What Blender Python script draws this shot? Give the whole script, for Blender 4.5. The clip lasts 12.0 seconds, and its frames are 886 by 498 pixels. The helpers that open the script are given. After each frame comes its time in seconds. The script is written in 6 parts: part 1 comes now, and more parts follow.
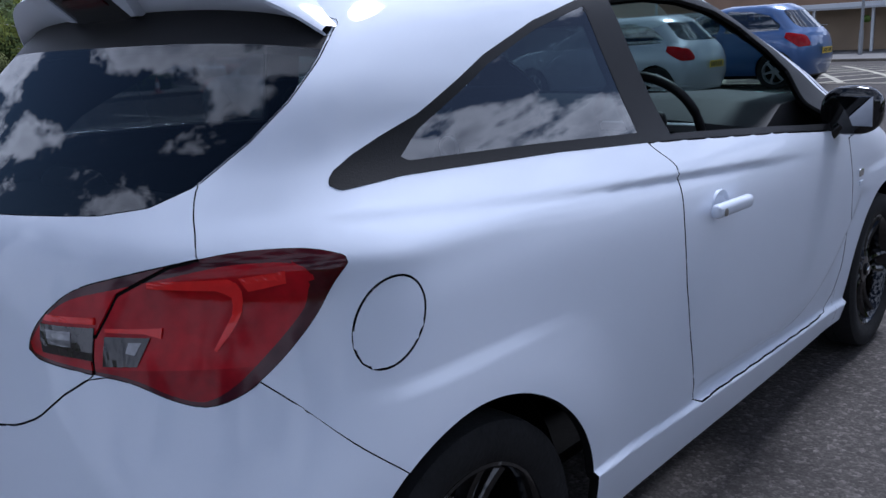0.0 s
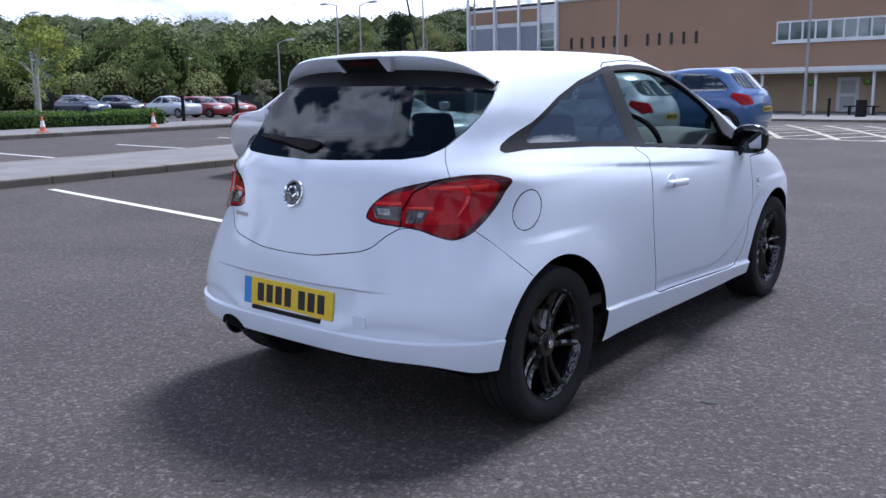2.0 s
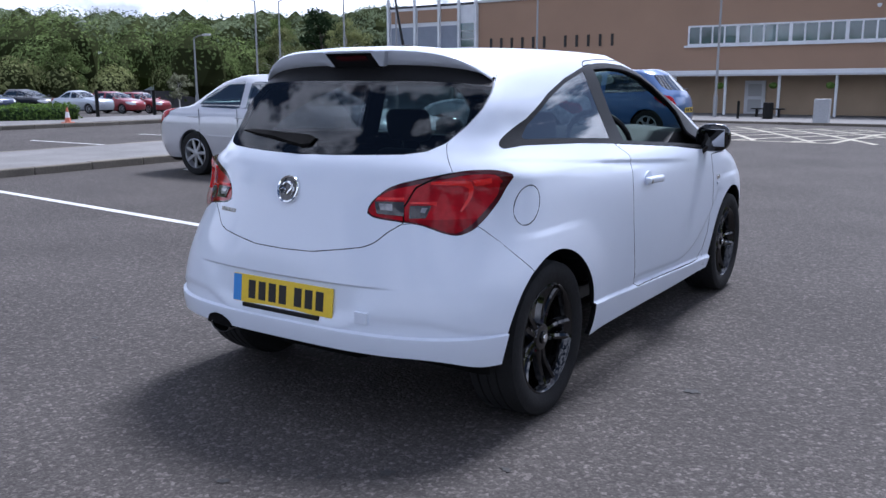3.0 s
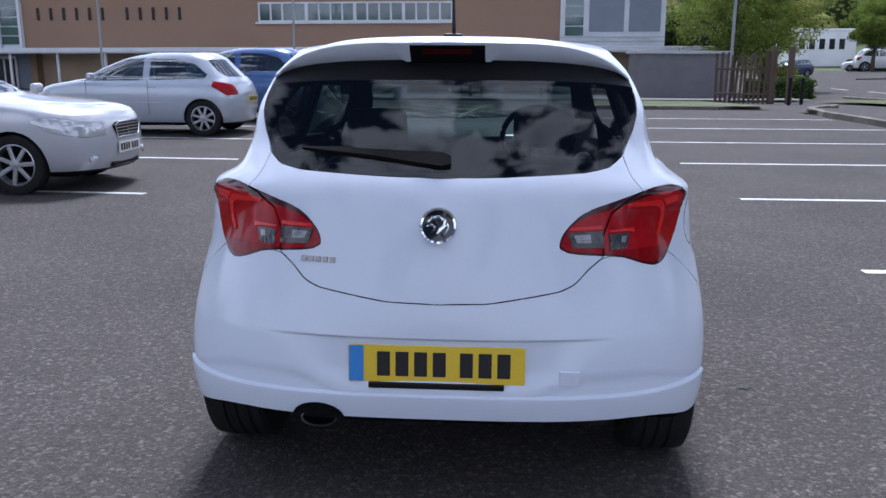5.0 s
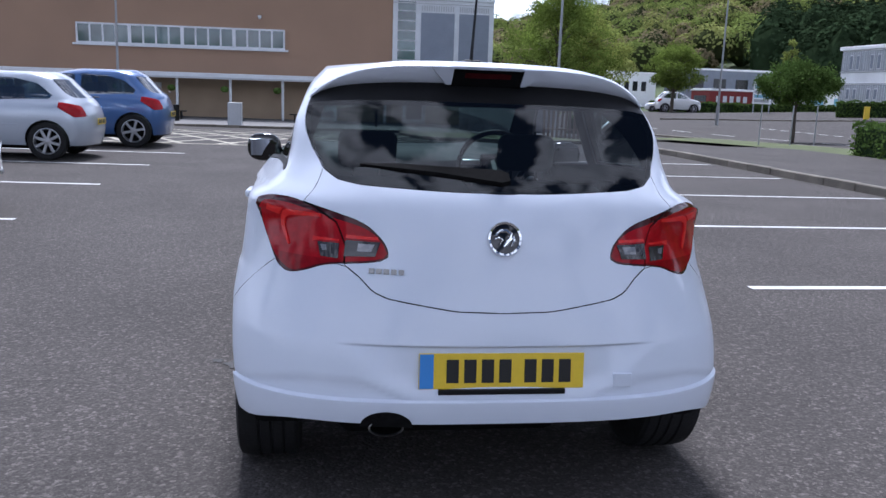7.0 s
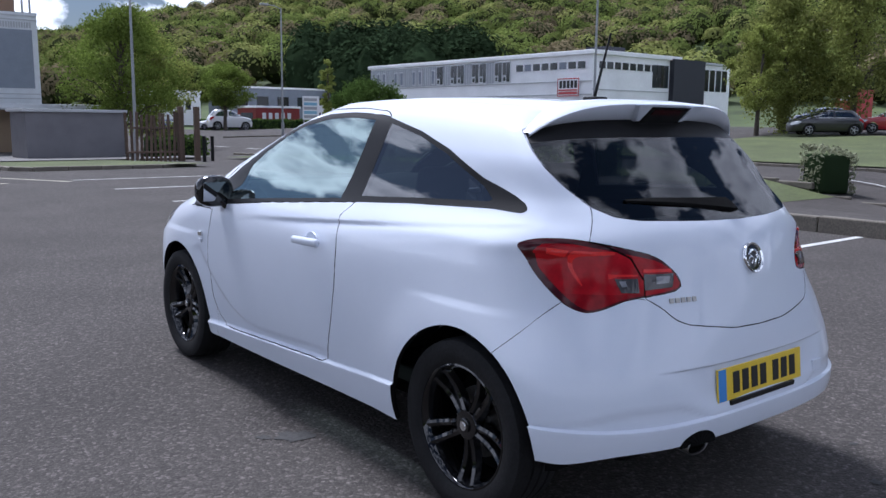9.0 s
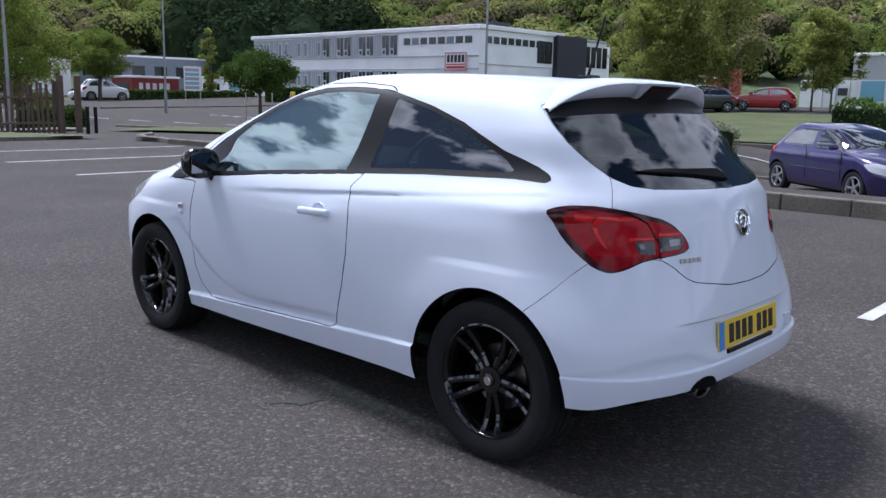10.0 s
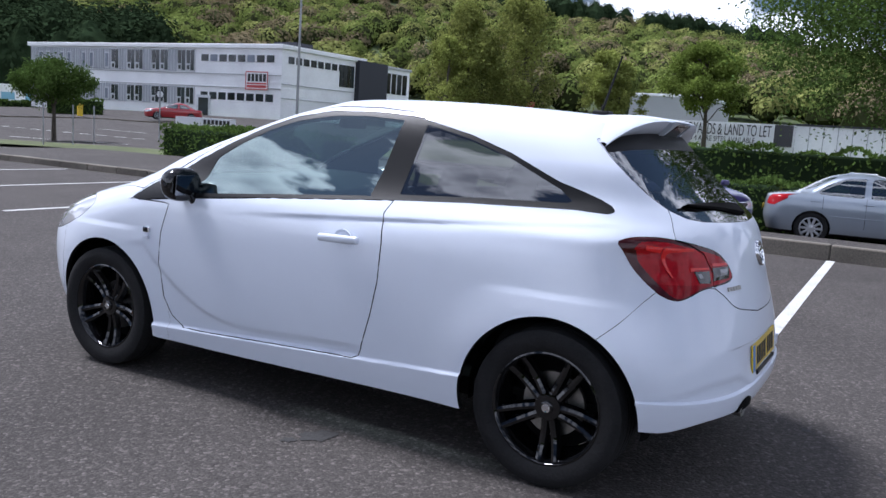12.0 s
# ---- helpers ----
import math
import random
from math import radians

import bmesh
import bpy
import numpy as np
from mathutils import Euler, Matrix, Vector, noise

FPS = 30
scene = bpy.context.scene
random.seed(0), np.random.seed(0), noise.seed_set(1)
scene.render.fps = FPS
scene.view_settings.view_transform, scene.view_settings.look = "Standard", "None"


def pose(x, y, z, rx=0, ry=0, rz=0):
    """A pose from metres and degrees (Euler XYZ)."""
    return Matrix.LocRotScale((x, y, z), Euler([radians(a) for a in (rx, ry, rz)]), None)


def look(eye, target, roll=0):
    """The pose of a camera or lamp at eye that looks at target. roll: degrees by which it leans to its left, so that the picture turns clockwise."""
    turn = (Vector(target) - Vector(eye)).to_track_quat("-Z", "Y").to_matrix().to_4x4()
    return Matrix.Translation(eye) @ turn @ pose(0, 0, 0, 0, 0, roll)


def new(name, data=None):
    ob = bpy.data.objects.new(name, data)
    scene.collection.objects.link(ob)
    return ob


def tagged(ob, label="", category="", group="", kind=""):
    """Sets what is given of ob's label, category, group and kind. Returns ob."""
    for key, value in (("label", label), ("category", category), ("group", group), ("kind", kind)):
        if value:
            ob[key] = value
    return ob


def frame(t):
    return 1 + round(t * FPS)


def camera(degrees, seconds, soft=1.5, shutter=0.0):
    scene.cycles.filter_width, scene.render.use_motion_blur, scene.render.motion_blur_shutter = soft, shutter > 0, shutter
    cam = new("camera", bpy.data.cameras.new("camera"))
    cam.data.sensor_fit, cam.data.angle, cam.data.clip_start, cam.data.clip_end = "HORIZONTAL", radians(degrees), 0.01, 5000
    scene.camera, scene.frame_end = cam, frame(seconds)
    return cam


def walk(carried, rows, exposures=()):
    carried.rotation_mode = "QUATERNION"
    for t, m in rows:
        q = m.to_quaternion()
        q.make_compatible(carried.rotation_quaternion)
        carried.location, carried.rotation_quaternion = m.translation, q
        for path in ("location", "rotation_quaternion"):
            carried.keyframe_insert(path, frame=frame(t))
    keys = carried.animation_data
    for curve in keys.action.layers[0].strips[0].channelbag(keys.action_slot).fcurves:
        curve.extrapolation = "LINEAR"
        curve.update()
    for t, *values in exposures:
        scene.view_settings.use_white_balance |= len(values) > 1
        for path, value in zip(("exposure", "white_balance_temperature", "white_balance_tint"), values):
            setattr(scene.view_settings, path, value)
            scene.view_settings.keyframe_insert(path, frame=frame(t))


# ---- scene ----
cam = camera(55.3, 12.0)
PATH = [
    (0, (1.749, -1.058, 1.31), (0.443, 0.376, 0.823), -3.0),
    (0.5, (2.022, -1.619, 1.306), (0.676, -0.205, 0.873), -2.0),
    (1, (2.213, -2.123, 1.312), (0.929, -0.653, 0.873), -1.6),
    (1.5, (2.398, -2.499, 1.32), (1.116, -1.013, 0.936), -0.8),
    (2, (2.521, -2.751, 1.329), (1.278, -1.232, 0.945), -0.8),
    (2.5, (2.521, -2.91, 1.325), (1.325, -1.349, 0.96), -1.3),
    (2.7, (2.469, -2.938, 1.318), (1.302, -1.357, 0.948), -0.9),
    (4.3, (0.822, -2.935, 1.361), (0.372, -1.03, 0.938), 2.05),
    (4.5, (0.622, -2.945, 1.381), (0.257, -1.022, 0.967), 1.45),
    (5, (0.176, -2.985, 1.393), (0.045, -1.04, 0.952), 0.25),
    (5.5, (-0.124, -3.043, 1.386), (-0.096, -1.084, 0.985), 0.35),
    (6, (-0.241, -3.156, 1.385), (-0.149, -1.199, 0.981), 0.75),
    (6.5, (-0.311, -3.186, 1.374), (-0.172, -1.231, 0.979), 1.05),
    (7, (-0.557, -3.094, 1.35), (-0.273, -1.147, 0.988), 2.15),
    (7.5, (-1.053, -2.903, 1.378), (-0.517, -1.008, 1.031), 1.6),
    (7.7, (-1.287, -2.83, 1.398), (-0.673, -0.966, 1.014), 1.2),
    (9.3, (-2.856, -2.046, 1.366), (-1.537, -0.575, 1.054), 0.3),
    (9.5, (-2.957, -1.992, 1.373), (-1.605, -0.561, 1.023), 0.2),
    (10, (-3.17, -1.985, 1.368), (-1.741, -0.63, 1.015), 1.3),
    (10.5, (-3.285, -2.013, 1.361), (-1.832, -0.689, 0.996), 1.6),
    (11, (-3.349, -1.96, 1.349), (-1.88, -0.655, 0.977), 2.0),
    (11.5, (-3.493, -1.658, 1.317), (-1.911, -0.471, 1.023), 4.0),
    (12, (-3.762, -1.162, 1.346), (-2.036, -0.19, 1.067), 3.7),
]
walk(cam, [(t, look(eye, target, roll)) for t, eye, target, roll in PATH], [(0, -.40, 5250, 17), (.5, -.22, 5300, 17), (1, -.02, 5350, 18), (2.5, .26, 5400, 18), (4.5, .10, 5350, 18), (5.5, .20, 5450, 18), (7.0, .20, 5450, 18), (7.5, .14, 5450, 18), (9.5, -.04, 5500, 17), (10.5, .04, 5550, 17), (12, .10, 5600, 17)])

# ---- light ----
world = bpy.data.worlds.new("sky")
scene.world = world
world.use_nodes = True
wt = world.node_tree
wt.nodes.clear()
SUN_EL, SUN_AZ = radians(58), radians(91)      # height, and direction towards the sun counted from +x
sky = wt.nodes.new("ShaderNodeTexSky")
sky.sky_type, sky.sun_disc = "NISHITA", False
sky.sun_elevation, sky.sun_rotation = SUN_EL, radians(90) - SUN_AZ
sky.air_density, sky.dust_density, sky.ozone_density = 1.0, 1.2, 1.5
# broken cumulus cover round the whole sky
geo = wt.nodes.new("ShaderNodeTexCoord")
sep = wt.nodes.new("ShaderNodeSeparateXYZ")
wt.links.new(geo.outputs["Generated"], sep.inputs[0])
flat = wt.nodes.new("ShaderNodeVectorMath"); flat.operation = "MULTIPLY"
flat.inputs[1].default_value = (1, 1, 1.35)
wt.links.new(geo.outputs["Generated"], flat.inputs[0])
cloud = wt.nodes.new("ShaderNodeTexNoise")
cloud.inputs["Scale"].default_value, cloud.inputs["Detail"].default_value = 6.2, 9
cloud.inputs["Roughness"].default_value = .56
wt.links.new(flat.outputs[0], cloud.inputs["Vector"])
cover = wt.nodes.new("ShaderNodeValToRGB")
cover.color_ramp.elements[0].position, cover.color_ramp.elements[1].position = .485, .545
haze = wt.nodes.new("ShaderNodeMapRange")             # more cover towards the horizon
haze.inputs["From Min"].default_value, haze.inputs["From Max"].default_value = 0, .42
haze.inputs["To Min"].default_value, haze.inputs["To Max"].default_value = .10, 0
wt.links.new(sep.outputs[2], haze.inputs["Value"])
thick = wt.nodes.new("ShaderNodeMath"); thick.operation = "ADD"
wt.links.new(cloud.outputs["Fac"], thick.inputs[0]); wt.links.new(haze.outputs[0], thick.inputs[1])
wt.links.new(thick.outputs[0], cover.inputs[0])
tone = wt.nodes.new("ShaderNodeValToRGB")
tone.color_ramp.elements[0].position, tone.color_ramp.elements[1].position = .49, .66
tone.color_ramp.elements[0].color, tone.color_ramp.elements[1].color = (33, 33.4, 34, 1), (13, 13.6, 15, 1)
wt.links.new(cloud.outputs["Fac"], tone.inputs[0])
mix = wt.nodes.new("ShaderNodeMix"); mix.data_type = "RGBA"
wt.links.new(cover.outputs[0], mix.inputs["Factor"])
wt.links.new(sky.outputs[0], mix.inputs["A"])
wt.links.new(tone.outputs[0], mix.inputs["B"])
back = wt.nodes.new("ShaderNodeBackground")
back.inputs["Strength"].default_value = .051
wt.links.new(mix.outputs["Result"], back.inputs["Color"])
wout = wt.nodes.new("ShaderNodeOutputWorld")
wt.links.new(back.outputs[0], wout.inputs["Surface"])

sun = new("sun", bpy.data.lights.new("sun", "SUN"))
sun.data.energy, sun.data.angle, sun.data.color = 5.1, radians(15), (1, .96, .89)
towards = Vector((math.cos(SUN_EL) * math.cos(SUN_AZ), math.cos(SUN_EL) * math.sin(SUN_AZ), math.sin(SUN_EL)))
sun.matrix_world = look(towards * 60, (0, 0, 0))


# ---- materials ----
def material(name, color, rough=.5, metal=0.0, grain=0.0, scale=40.0, bump=0.0, coat=0.0, spread=0.0, mottle=0.0, mottle_scale=1.5, shine=.5):
    """A surface with fine grain, broad mottling, piece-to-piece spread and a little relief, all in world metres."""
    m = bpy.data.materials.new(name)
    m.use_nodes = True
    t = m.node_tree
    b = t.nodes["Principled BSDF"]
    b.inputs["Roughness"].default_value, b.inputs["Metallic"].default_value = rough, metal
    b.inputs["Coat Weight"].default_value, b.inputs["Coat Roughness"].default_value = coat, .03
    co = t.nodes.new("ShaderNodeTexCoord")
    rgb = t.nodes.new("ShaderNodeRGB")
    rgb.outputs[0].default_value = (*color, 1)
    last = rgb.outputs[0]

    def scaled(src, low, high):
        mr = t.nodes.new("ShaderNodeMapRange")
        mr.inputs["From Min"].default_value, mr.inputs["From Max"].default_value = .25, .75
        mr.inputs["To Min"].default_value, mr.inputs["To Max"].default_value = low, high
        t.links.new(src, mr.inputs["Value"])
        return mr.outputs[0]

    def times(a, f):
        v = t.nodes.new("ShaderNodeVectorMath"); v.operation = "SCALE"
        t.links.new(a, v.inputs[0]); t.links.new(f, v.inputs["Scale"])
        return v.outputs[0]

    fine = t.nodes.new("ShaderNodeTexNoise")
    fine.inputs["Scale"].default_value, fine.inputs["Detail"].default_value = scale, 5
    t.links.new(co.outputs["Object"], fine.inputs["Vector"])
    if grain:
        last = times(last, scaled(fine.outputs["Fac"], 1 - grain, 1 + grain))
    if mottle:
        broad = t.nodes.new("ShaderNodeTexNoise")
        broad.inputs["Scale"].default_value, broad.inputs["Detail"].default_value = mottle_scale, 4
        t.links.new(co.outputs["Object"], broad.inputs["Vector"])
        last = times(last, scaled(broad.outputs["Fac"], 1 - mottle, 1 + mottle))
    if spread:
        info = t.nodes.new("ShaderNodeObjectInfo")
        gi = t.nodes.new("ShaderNodeNewGeometry")
        add = t.nodes.new("ShaderNodeMath"); add.operation = "ADD"
        t.links.new(info.outputs["Random"], add.inputs[0]); t.links.new(gi.outputs["Random Per Island"], add.inputs[1])
        fr = t.nodes.new("ShaderNodeMath"); fr.operation = "FRACT"
        t.links.new(add.outputs[0], fr.inputs[0])
        mr = t.nodes.new("ShaderNodeMapRange")
        mr.inputs["To Min"].default_value, mr.inputs["To Max"].default_value = 1 - spread, 1 + spread
        t.links.new(fr.outputs[0], mr.inputs["Value"])
        last = times(last, mr.outputs[0])
    t.links.new(last, b.inputs["Base Color"])
    if bump:
        bp = t.nodes.new("ShaderNodeBump")
        bp.inputs["Strength"].default_value, bp.inputs["Distance"].default_value = min(1, bump), .01
        t.links.new(fine.outputs["Fac"], bp.inputs["Height"])
        t.links.new(bp.outputs[0], b.inputs["Normal"])
    b.inputs["Specular IOR Level"].default_value = shine
    return m


def glass(name, tint, rough=0.0, gloss=.08, cast=(1, 1, 1)):
    """Tinted sheet glass: clear through, mirror-like at grazing angles."""
    m = bpy.data.materials.new(name)
    m.use_nodes = True
    t = m.node_tree
    t.nodes.clear()
    clear, shine = t.nodes.new("ShaderNodeBsdfTransparent"), t.nodes.new("ShaderNodeBsdfGlossy")
    clear.inputs[0].default_value, shine.inputs["Roughness"].default_value = (*tint, 1), rough
    shine.inputs["Color"].default_value = (*cast, 1)
    lw, mx, o = t.nodes.new("ShaderNodeLayerWeight"), t.nodes.new("ShaderNodeMixShader"), t.nodes.new("ShaderNodeOutputMaterial")
    lw.inputs["Blend"].default_value = .5
    p5, fr = t.nodes.new("ShaderNodeMath"), t.nodes.new("ShaderNodeMath")
    p5.operation, fr.operation = "POWER", "MULTIPLY_ADD"
    p5.inputs[1].default_value = 4
    fr.inputs[1].default_value, fr.inputs[2].default_value = 1 - gloss, gloss
    t.links.new(lw.outputs["Facing"], p5.inputs[0]); t.links.new(p5.outputs[0], fr.inputs[0])
    t.links.new(fr.outputs[0], mx.inputs[0]); t.links.new(clear.outputs[0], mx.inputs[1])
    t.links.new(shine.outputs[0], mx.inputs[2]); t.links.new(mx.outputs[0], o.inputs[0])
    return m


WHITE = material("white_paint", (.655, .70, .785), .55, grain=.008, scale=9, coat=.65, shine=.25)
BLACK_GLOSS = material("gloss_black", (.0035, .0035, .004), .06, coat=.3, grain=.1)
BLACK = material("black_plastic", (.0065, .0065, .007), .46, shine=.22, grain=.2, scale=300, bump=.1)
LINER = material("black_liner_and_gap_shade", (.006, .006, .006), .9, grain=.3, scale=60, shine=.06)
RUBBER = material("tyre_rubber", (.0105, .0105, .011), .82, shine=.3, grain=.25, scale=90, bump=.25, mottle=.25, mottle_scale=9)
MIRROR = material("mirror_glass", (.30, .31, .33), .02, 1.0)
CHROME = material("chrome", (.78, .79, .80), .07, 1.0, grain=.02)
STEEL = material("dull_steel", (.33, .32, .30), .38, 1.0, grain=.15, scale=60)
RED_LENS = material("red_lens", (.31, .005, .009), .10, shine=.16, coat=.06, grain=.18, scale=45, mottle=.26, mottle_scale=9)
DEEP_LENS = material("deep_red_lens", (.22, .003, .006), .10, shine=.16, coat=.06, grain=.2, scale=45)
DARK_LENS = material("smoked_lens", (.050, .004, .006), .10, shine=.3, coat=.10, grain=.3, scale=30)
BRIGHT_LENS = material("red_light_guide", (.60, .016, .014), .12, shine=.3, coat=.15, grain=.1)
GREY_LENS = material("smoked_grey_lens", (.026, .021, .021), .14, coat=.3, grain=.2, scale=90)
CLEAR_LENS = material("clear_lens", (.52, .53, .55), .12, .25, coat=1.0, grain=.06, scale=70)
REFLECTOR = material("dim_reflector", (.20, .20, .21), .12, .3, coat=.6, grain=.25, scale=70)
PLATE_YELLOW = material("plate_yellow", (.74, .52, .02), .35, grain=.04, scale=60, coat=.5)
PLATE_WHITE = material("plate_white", (.78, .78, .74), .35, grain=.04, scale=60, coat=.5)
PLATE_BLUE = material("plate_blue", (.05, .24, .62), .35, coat=.5)
INK = material("black_letters", (.008, .008, .008), .45)
TINT = glass("privacy_glass", (.31, .345, .36), gloss=.045)
DEEP_TINT = glass("deep_privacy_glass", (.22, .24, .25), gloss=.16)
CLEAR = glass("clear_glass", (.62, .80, .76), gloss=.34, cast=(.84, 1, .97))
FABRIC = material("black_seat_fabric", (.018, .018, .02), .9, grain=.3, scale=200, bump=.3)
DASH = material("dark_dashboard", (.014, .014, .015), .6, grain=.2, scale=250, bump=.2)
SILVER_TRIM = material("silver_trim", (.5, .51, .52), .3, .8)


# ---- building blocks ----
def mesh_of(name, verts, faces, mat, parent=None, label="", normals=None, flat_shade=False):
    me = bpy.data.meshes.new(name)
    me.from_pydata([tuple(map(float, v)) for v in verts], [], [tuple(map(int, f)) for f in faces])
    me.update()
    if mat is not None:
        me.materials.append(mat)
    if not flat_shade:
        me.polygons.foreach_set("use_smooth", [True] * len(me.polygons))
    if normals is not None:
        me.normals_split_custom_set_from_vertices([tuple(map(float, n)) for n in normals])
    ob = new(name, me)
    if parent is not None:
        ob.parent = parent
    if label:
        ob["label"] = label
    return ob


def part(name, bm, mat, parent=None, label="", smooth=False):
    me = bpy.data.meshes.new(name)
    bmesh.ops.recalc_face_normals(bm, faces=bm.faces[:])
    bm.to_mesh(me)
    bm.free()
    if mat is not None:
        me.materials.append(mat)
    if smooth:
        me.polygons.foreach_set("use_smooth", [True] * len(me.polygons))
        me.set_sharp_from_angle(angle=radians(40))
    ob = new(name, me)
    if parent is not None:
        ob.parent = parent
    if label:
        ob["label"] = label
    return ob


def box(bm, lo, hi, m=None, bevel=0.0, seg=2):
    lo, hi = Vector(lo), Vector(hi)
    r = bmesh.ops.create_cube(bm, size=1, matrix=Matrix.Translation((lo + hi) / 2) @ Matrix.Diagonal((*(hi - lo), 1)))
    vs = r["verts"]
    if bevel:
        es = list({e for v in vs for e in v.link_edges})
        r = bmesh.ops.bevel(bm, geom=es, offset=bevel, segments=seg, affect="EDGES", profile=.5)
        vs = list({v for f in r["faces"] for v in f.verts} | {v for v in vs if v.is_valid})
    if m is not None:
        bmesh.ops.transform(bm, matrix=m, verts=[v for v in vs if v.is_valid])
    return vs


def bx(lo, hi, m=None, bevel=0.0, seg=2):
    bm = bmesh.new()
    box(bm, lo, hi, m, bevel, seg)
    return bm


def lathe(bm, profile, count=48, m=None, closed=True):
    """Turns (radius, x) stations round the x axis."""
    rings = []
    for r, x in profile:
        rings.append([bm.verts.new((x, r * math.cos(2 * math.pi * k / count), r * math.sin(2 * math.pi * k / count))) for k in range(count)])
    for a, b in zip(rings, rings[1:]):
        for k in range(count):
            bm.faces.new((a[k], a[(k + 1) % count], b[(k + 1) % count], b[k]))
    if closed:
        bm.faces.new(rings[0]); bm.faces.new(rings[-1][::-1])
    if m is not None:
        bmesh.ops.transform(bm, matrix=m, verts=[v for r in rings for v in r])
    return bm


def tube(bm, pts, radius, sides=8, taper=None):
    """A round bar along points."""
    pts = [Vector(p) for p in pts]
    rings = []
    for i, p in enumerate(pts):
        d = (pts[min(i + 1, len(pts) - 1)] - pts[max(i - 1, 0)]).normalized()
        a = d.cross(Vector((0, 0, 1)) if abs(d.z) < .9 else Vector((1, 0, 0))).normalized()
        b = d.cross(a)
        r = float(radius * (taper[i] if taper else 1))
        rings.append([bm.verts.new(p + r * (a * math.cos(2 * math.pi * k / sides) + b * math.sin(2 * math.pi * k / sides))) for k in range(sides)])
    for p, q in zip(rings, rings[1:]):
        for k in range(sides):
            bm.faces.new((p[k], p[(k + 1) % sides], q[(k + 1) % sides], q[k]))
    bm.faces.new(rings[0][::-1]); bm.faces.new(rings[-1])
    return bm


def prism(bm, outline, depth, m=None, bevel=0.0):
    """A flat outline (x, y) pushed up by depth."""
    lo = [bm.verts.new((x, y, 0)) for x, y in outline]
    hi = [bm.verts.new((x, y, depth)) for x, y in outline]
    n = len(lo)
    bm.faces.new(lo[::-1]); top = bm.faces.new(hi)
    for k in range(n):
        bm.faces.new((lo[k], lo[(k + 1) % n], hi[(k + 1) % n], hi[k]))
    vs = lo + hi
    if bevel:
        r = bmesh.ops.bevel(bm, geom=list(top.edges), offset=bevel, segments=2, affect="EDGES", profile=.5)
        vs = list({v for f in r["faces"] for v in f.verts} | {v for v in vs if v.is_valid})
    if m is not None:
        bmesh.ops.transform(bm, matrix=m, verts=[v for v in vs if v.is_valid])
    return bm


def thing(name, label, category, m=None, group="", kind=""):
    ob = new(name)
    if m is not None:
        ob.matrix_basis = m
    return tagged(ob, label, category, group, kind)


def spline(xs, ys, q):
    """Smooth monotone curve through a few stations."""
    xs, ys, q = np.asarray(xs, float), np.asarray(ys, float), np.asarray(q, float)
    h = np.diff(xs)
    d = np.diff(ys) / h
    m = np.zeros(len(xs))
    m[0], m[-1] = d[0], d[-1]
    for i in range(1, len(xs) - 1):
        if d[i - 1] * d[i] > 0:
            a, b = 2 * h[i] + h[i - 1], h[i] + 2 * h[i - 1]
            m[i] = (a + b) / (a / d[i - 1] + b / d[i])
    i = np.clip(np.searchsorted(xs, q) - 1, 0, len(h) - 1)
    t = np.clip((q - xs[i]) / h[i], 0, 1)
    return (ys[i] * (1 + 2 * t) + m[i] * h[i] * t) * (1 - t) ** 2 + (ys[i + 1] * (3 - 2 * t) - m[i + 1] * h[i] * (1 - t)) * t * t


def ease(a, b, q):
    t = np.clip((q - a) / (b - a), 0, 1)
    return t * t * (3 - 2 * t)


# heights of the body's level curves, and at each: half width, rear end, front end, roundness of the rear
LEVEL = [.20, .30, .42, .55, .68, .80, .90, .98, 1.04, 1.12, 1.25, 1.38, 1.45]
HALF = [.815, .842, .860, .868, .870, .866, .858, .836, .752, .712, .660, .607, .545]
REAR = [-.585, -.635, -.660, -.652, -.632, -.605, -.582, -.556, -.525, -.450, -.310, -.185, -.130]
FRONT = [3.22, 3.31, 3.35, 3.36, 3.34, 3.22, 2.95, 2.64, 2.50, 2.34, 2.04, 1.68, 1.40]
ROUND = [3.0, 3.2, 3.1, 2.8, 2.4, 2.1, 2.0, 2.1, 2.3, 2.6, 2.8, 2.8, 2.6]
TURN_R = [-.05, -.05, -.05, -.05, -.05, -.05, -.05, -.05, -.05, -.05, -.03, .05, .12]
TURN_F = [.75, .75, .75, .75, .75, .75, .75, .60, .45, .40, .38, .36, .34]


def arc(n, count):
    """Quarter of a rounded outline, evenly spaced: across from 0 to 1 while along runs 1 to 0."""
    a = np.linspace(0, np.pi / 2, 900)
    p = np.stack([np.sin(a) ** (2 / n), np.cos(a) ** (2 / n)], 1)
    c = np.r_[0, np.cumsum(np.linalg.norm(np.diff(p, axis=0), axis=1))]
    q = np.linspace(0, c[-1], count)
    return np.interp(q, c, p[:, 0]), np.interp(q, c, p[:, 1])


def roof_drop(y):
    return .05 * ((y - .95) / 1.1) ** 2


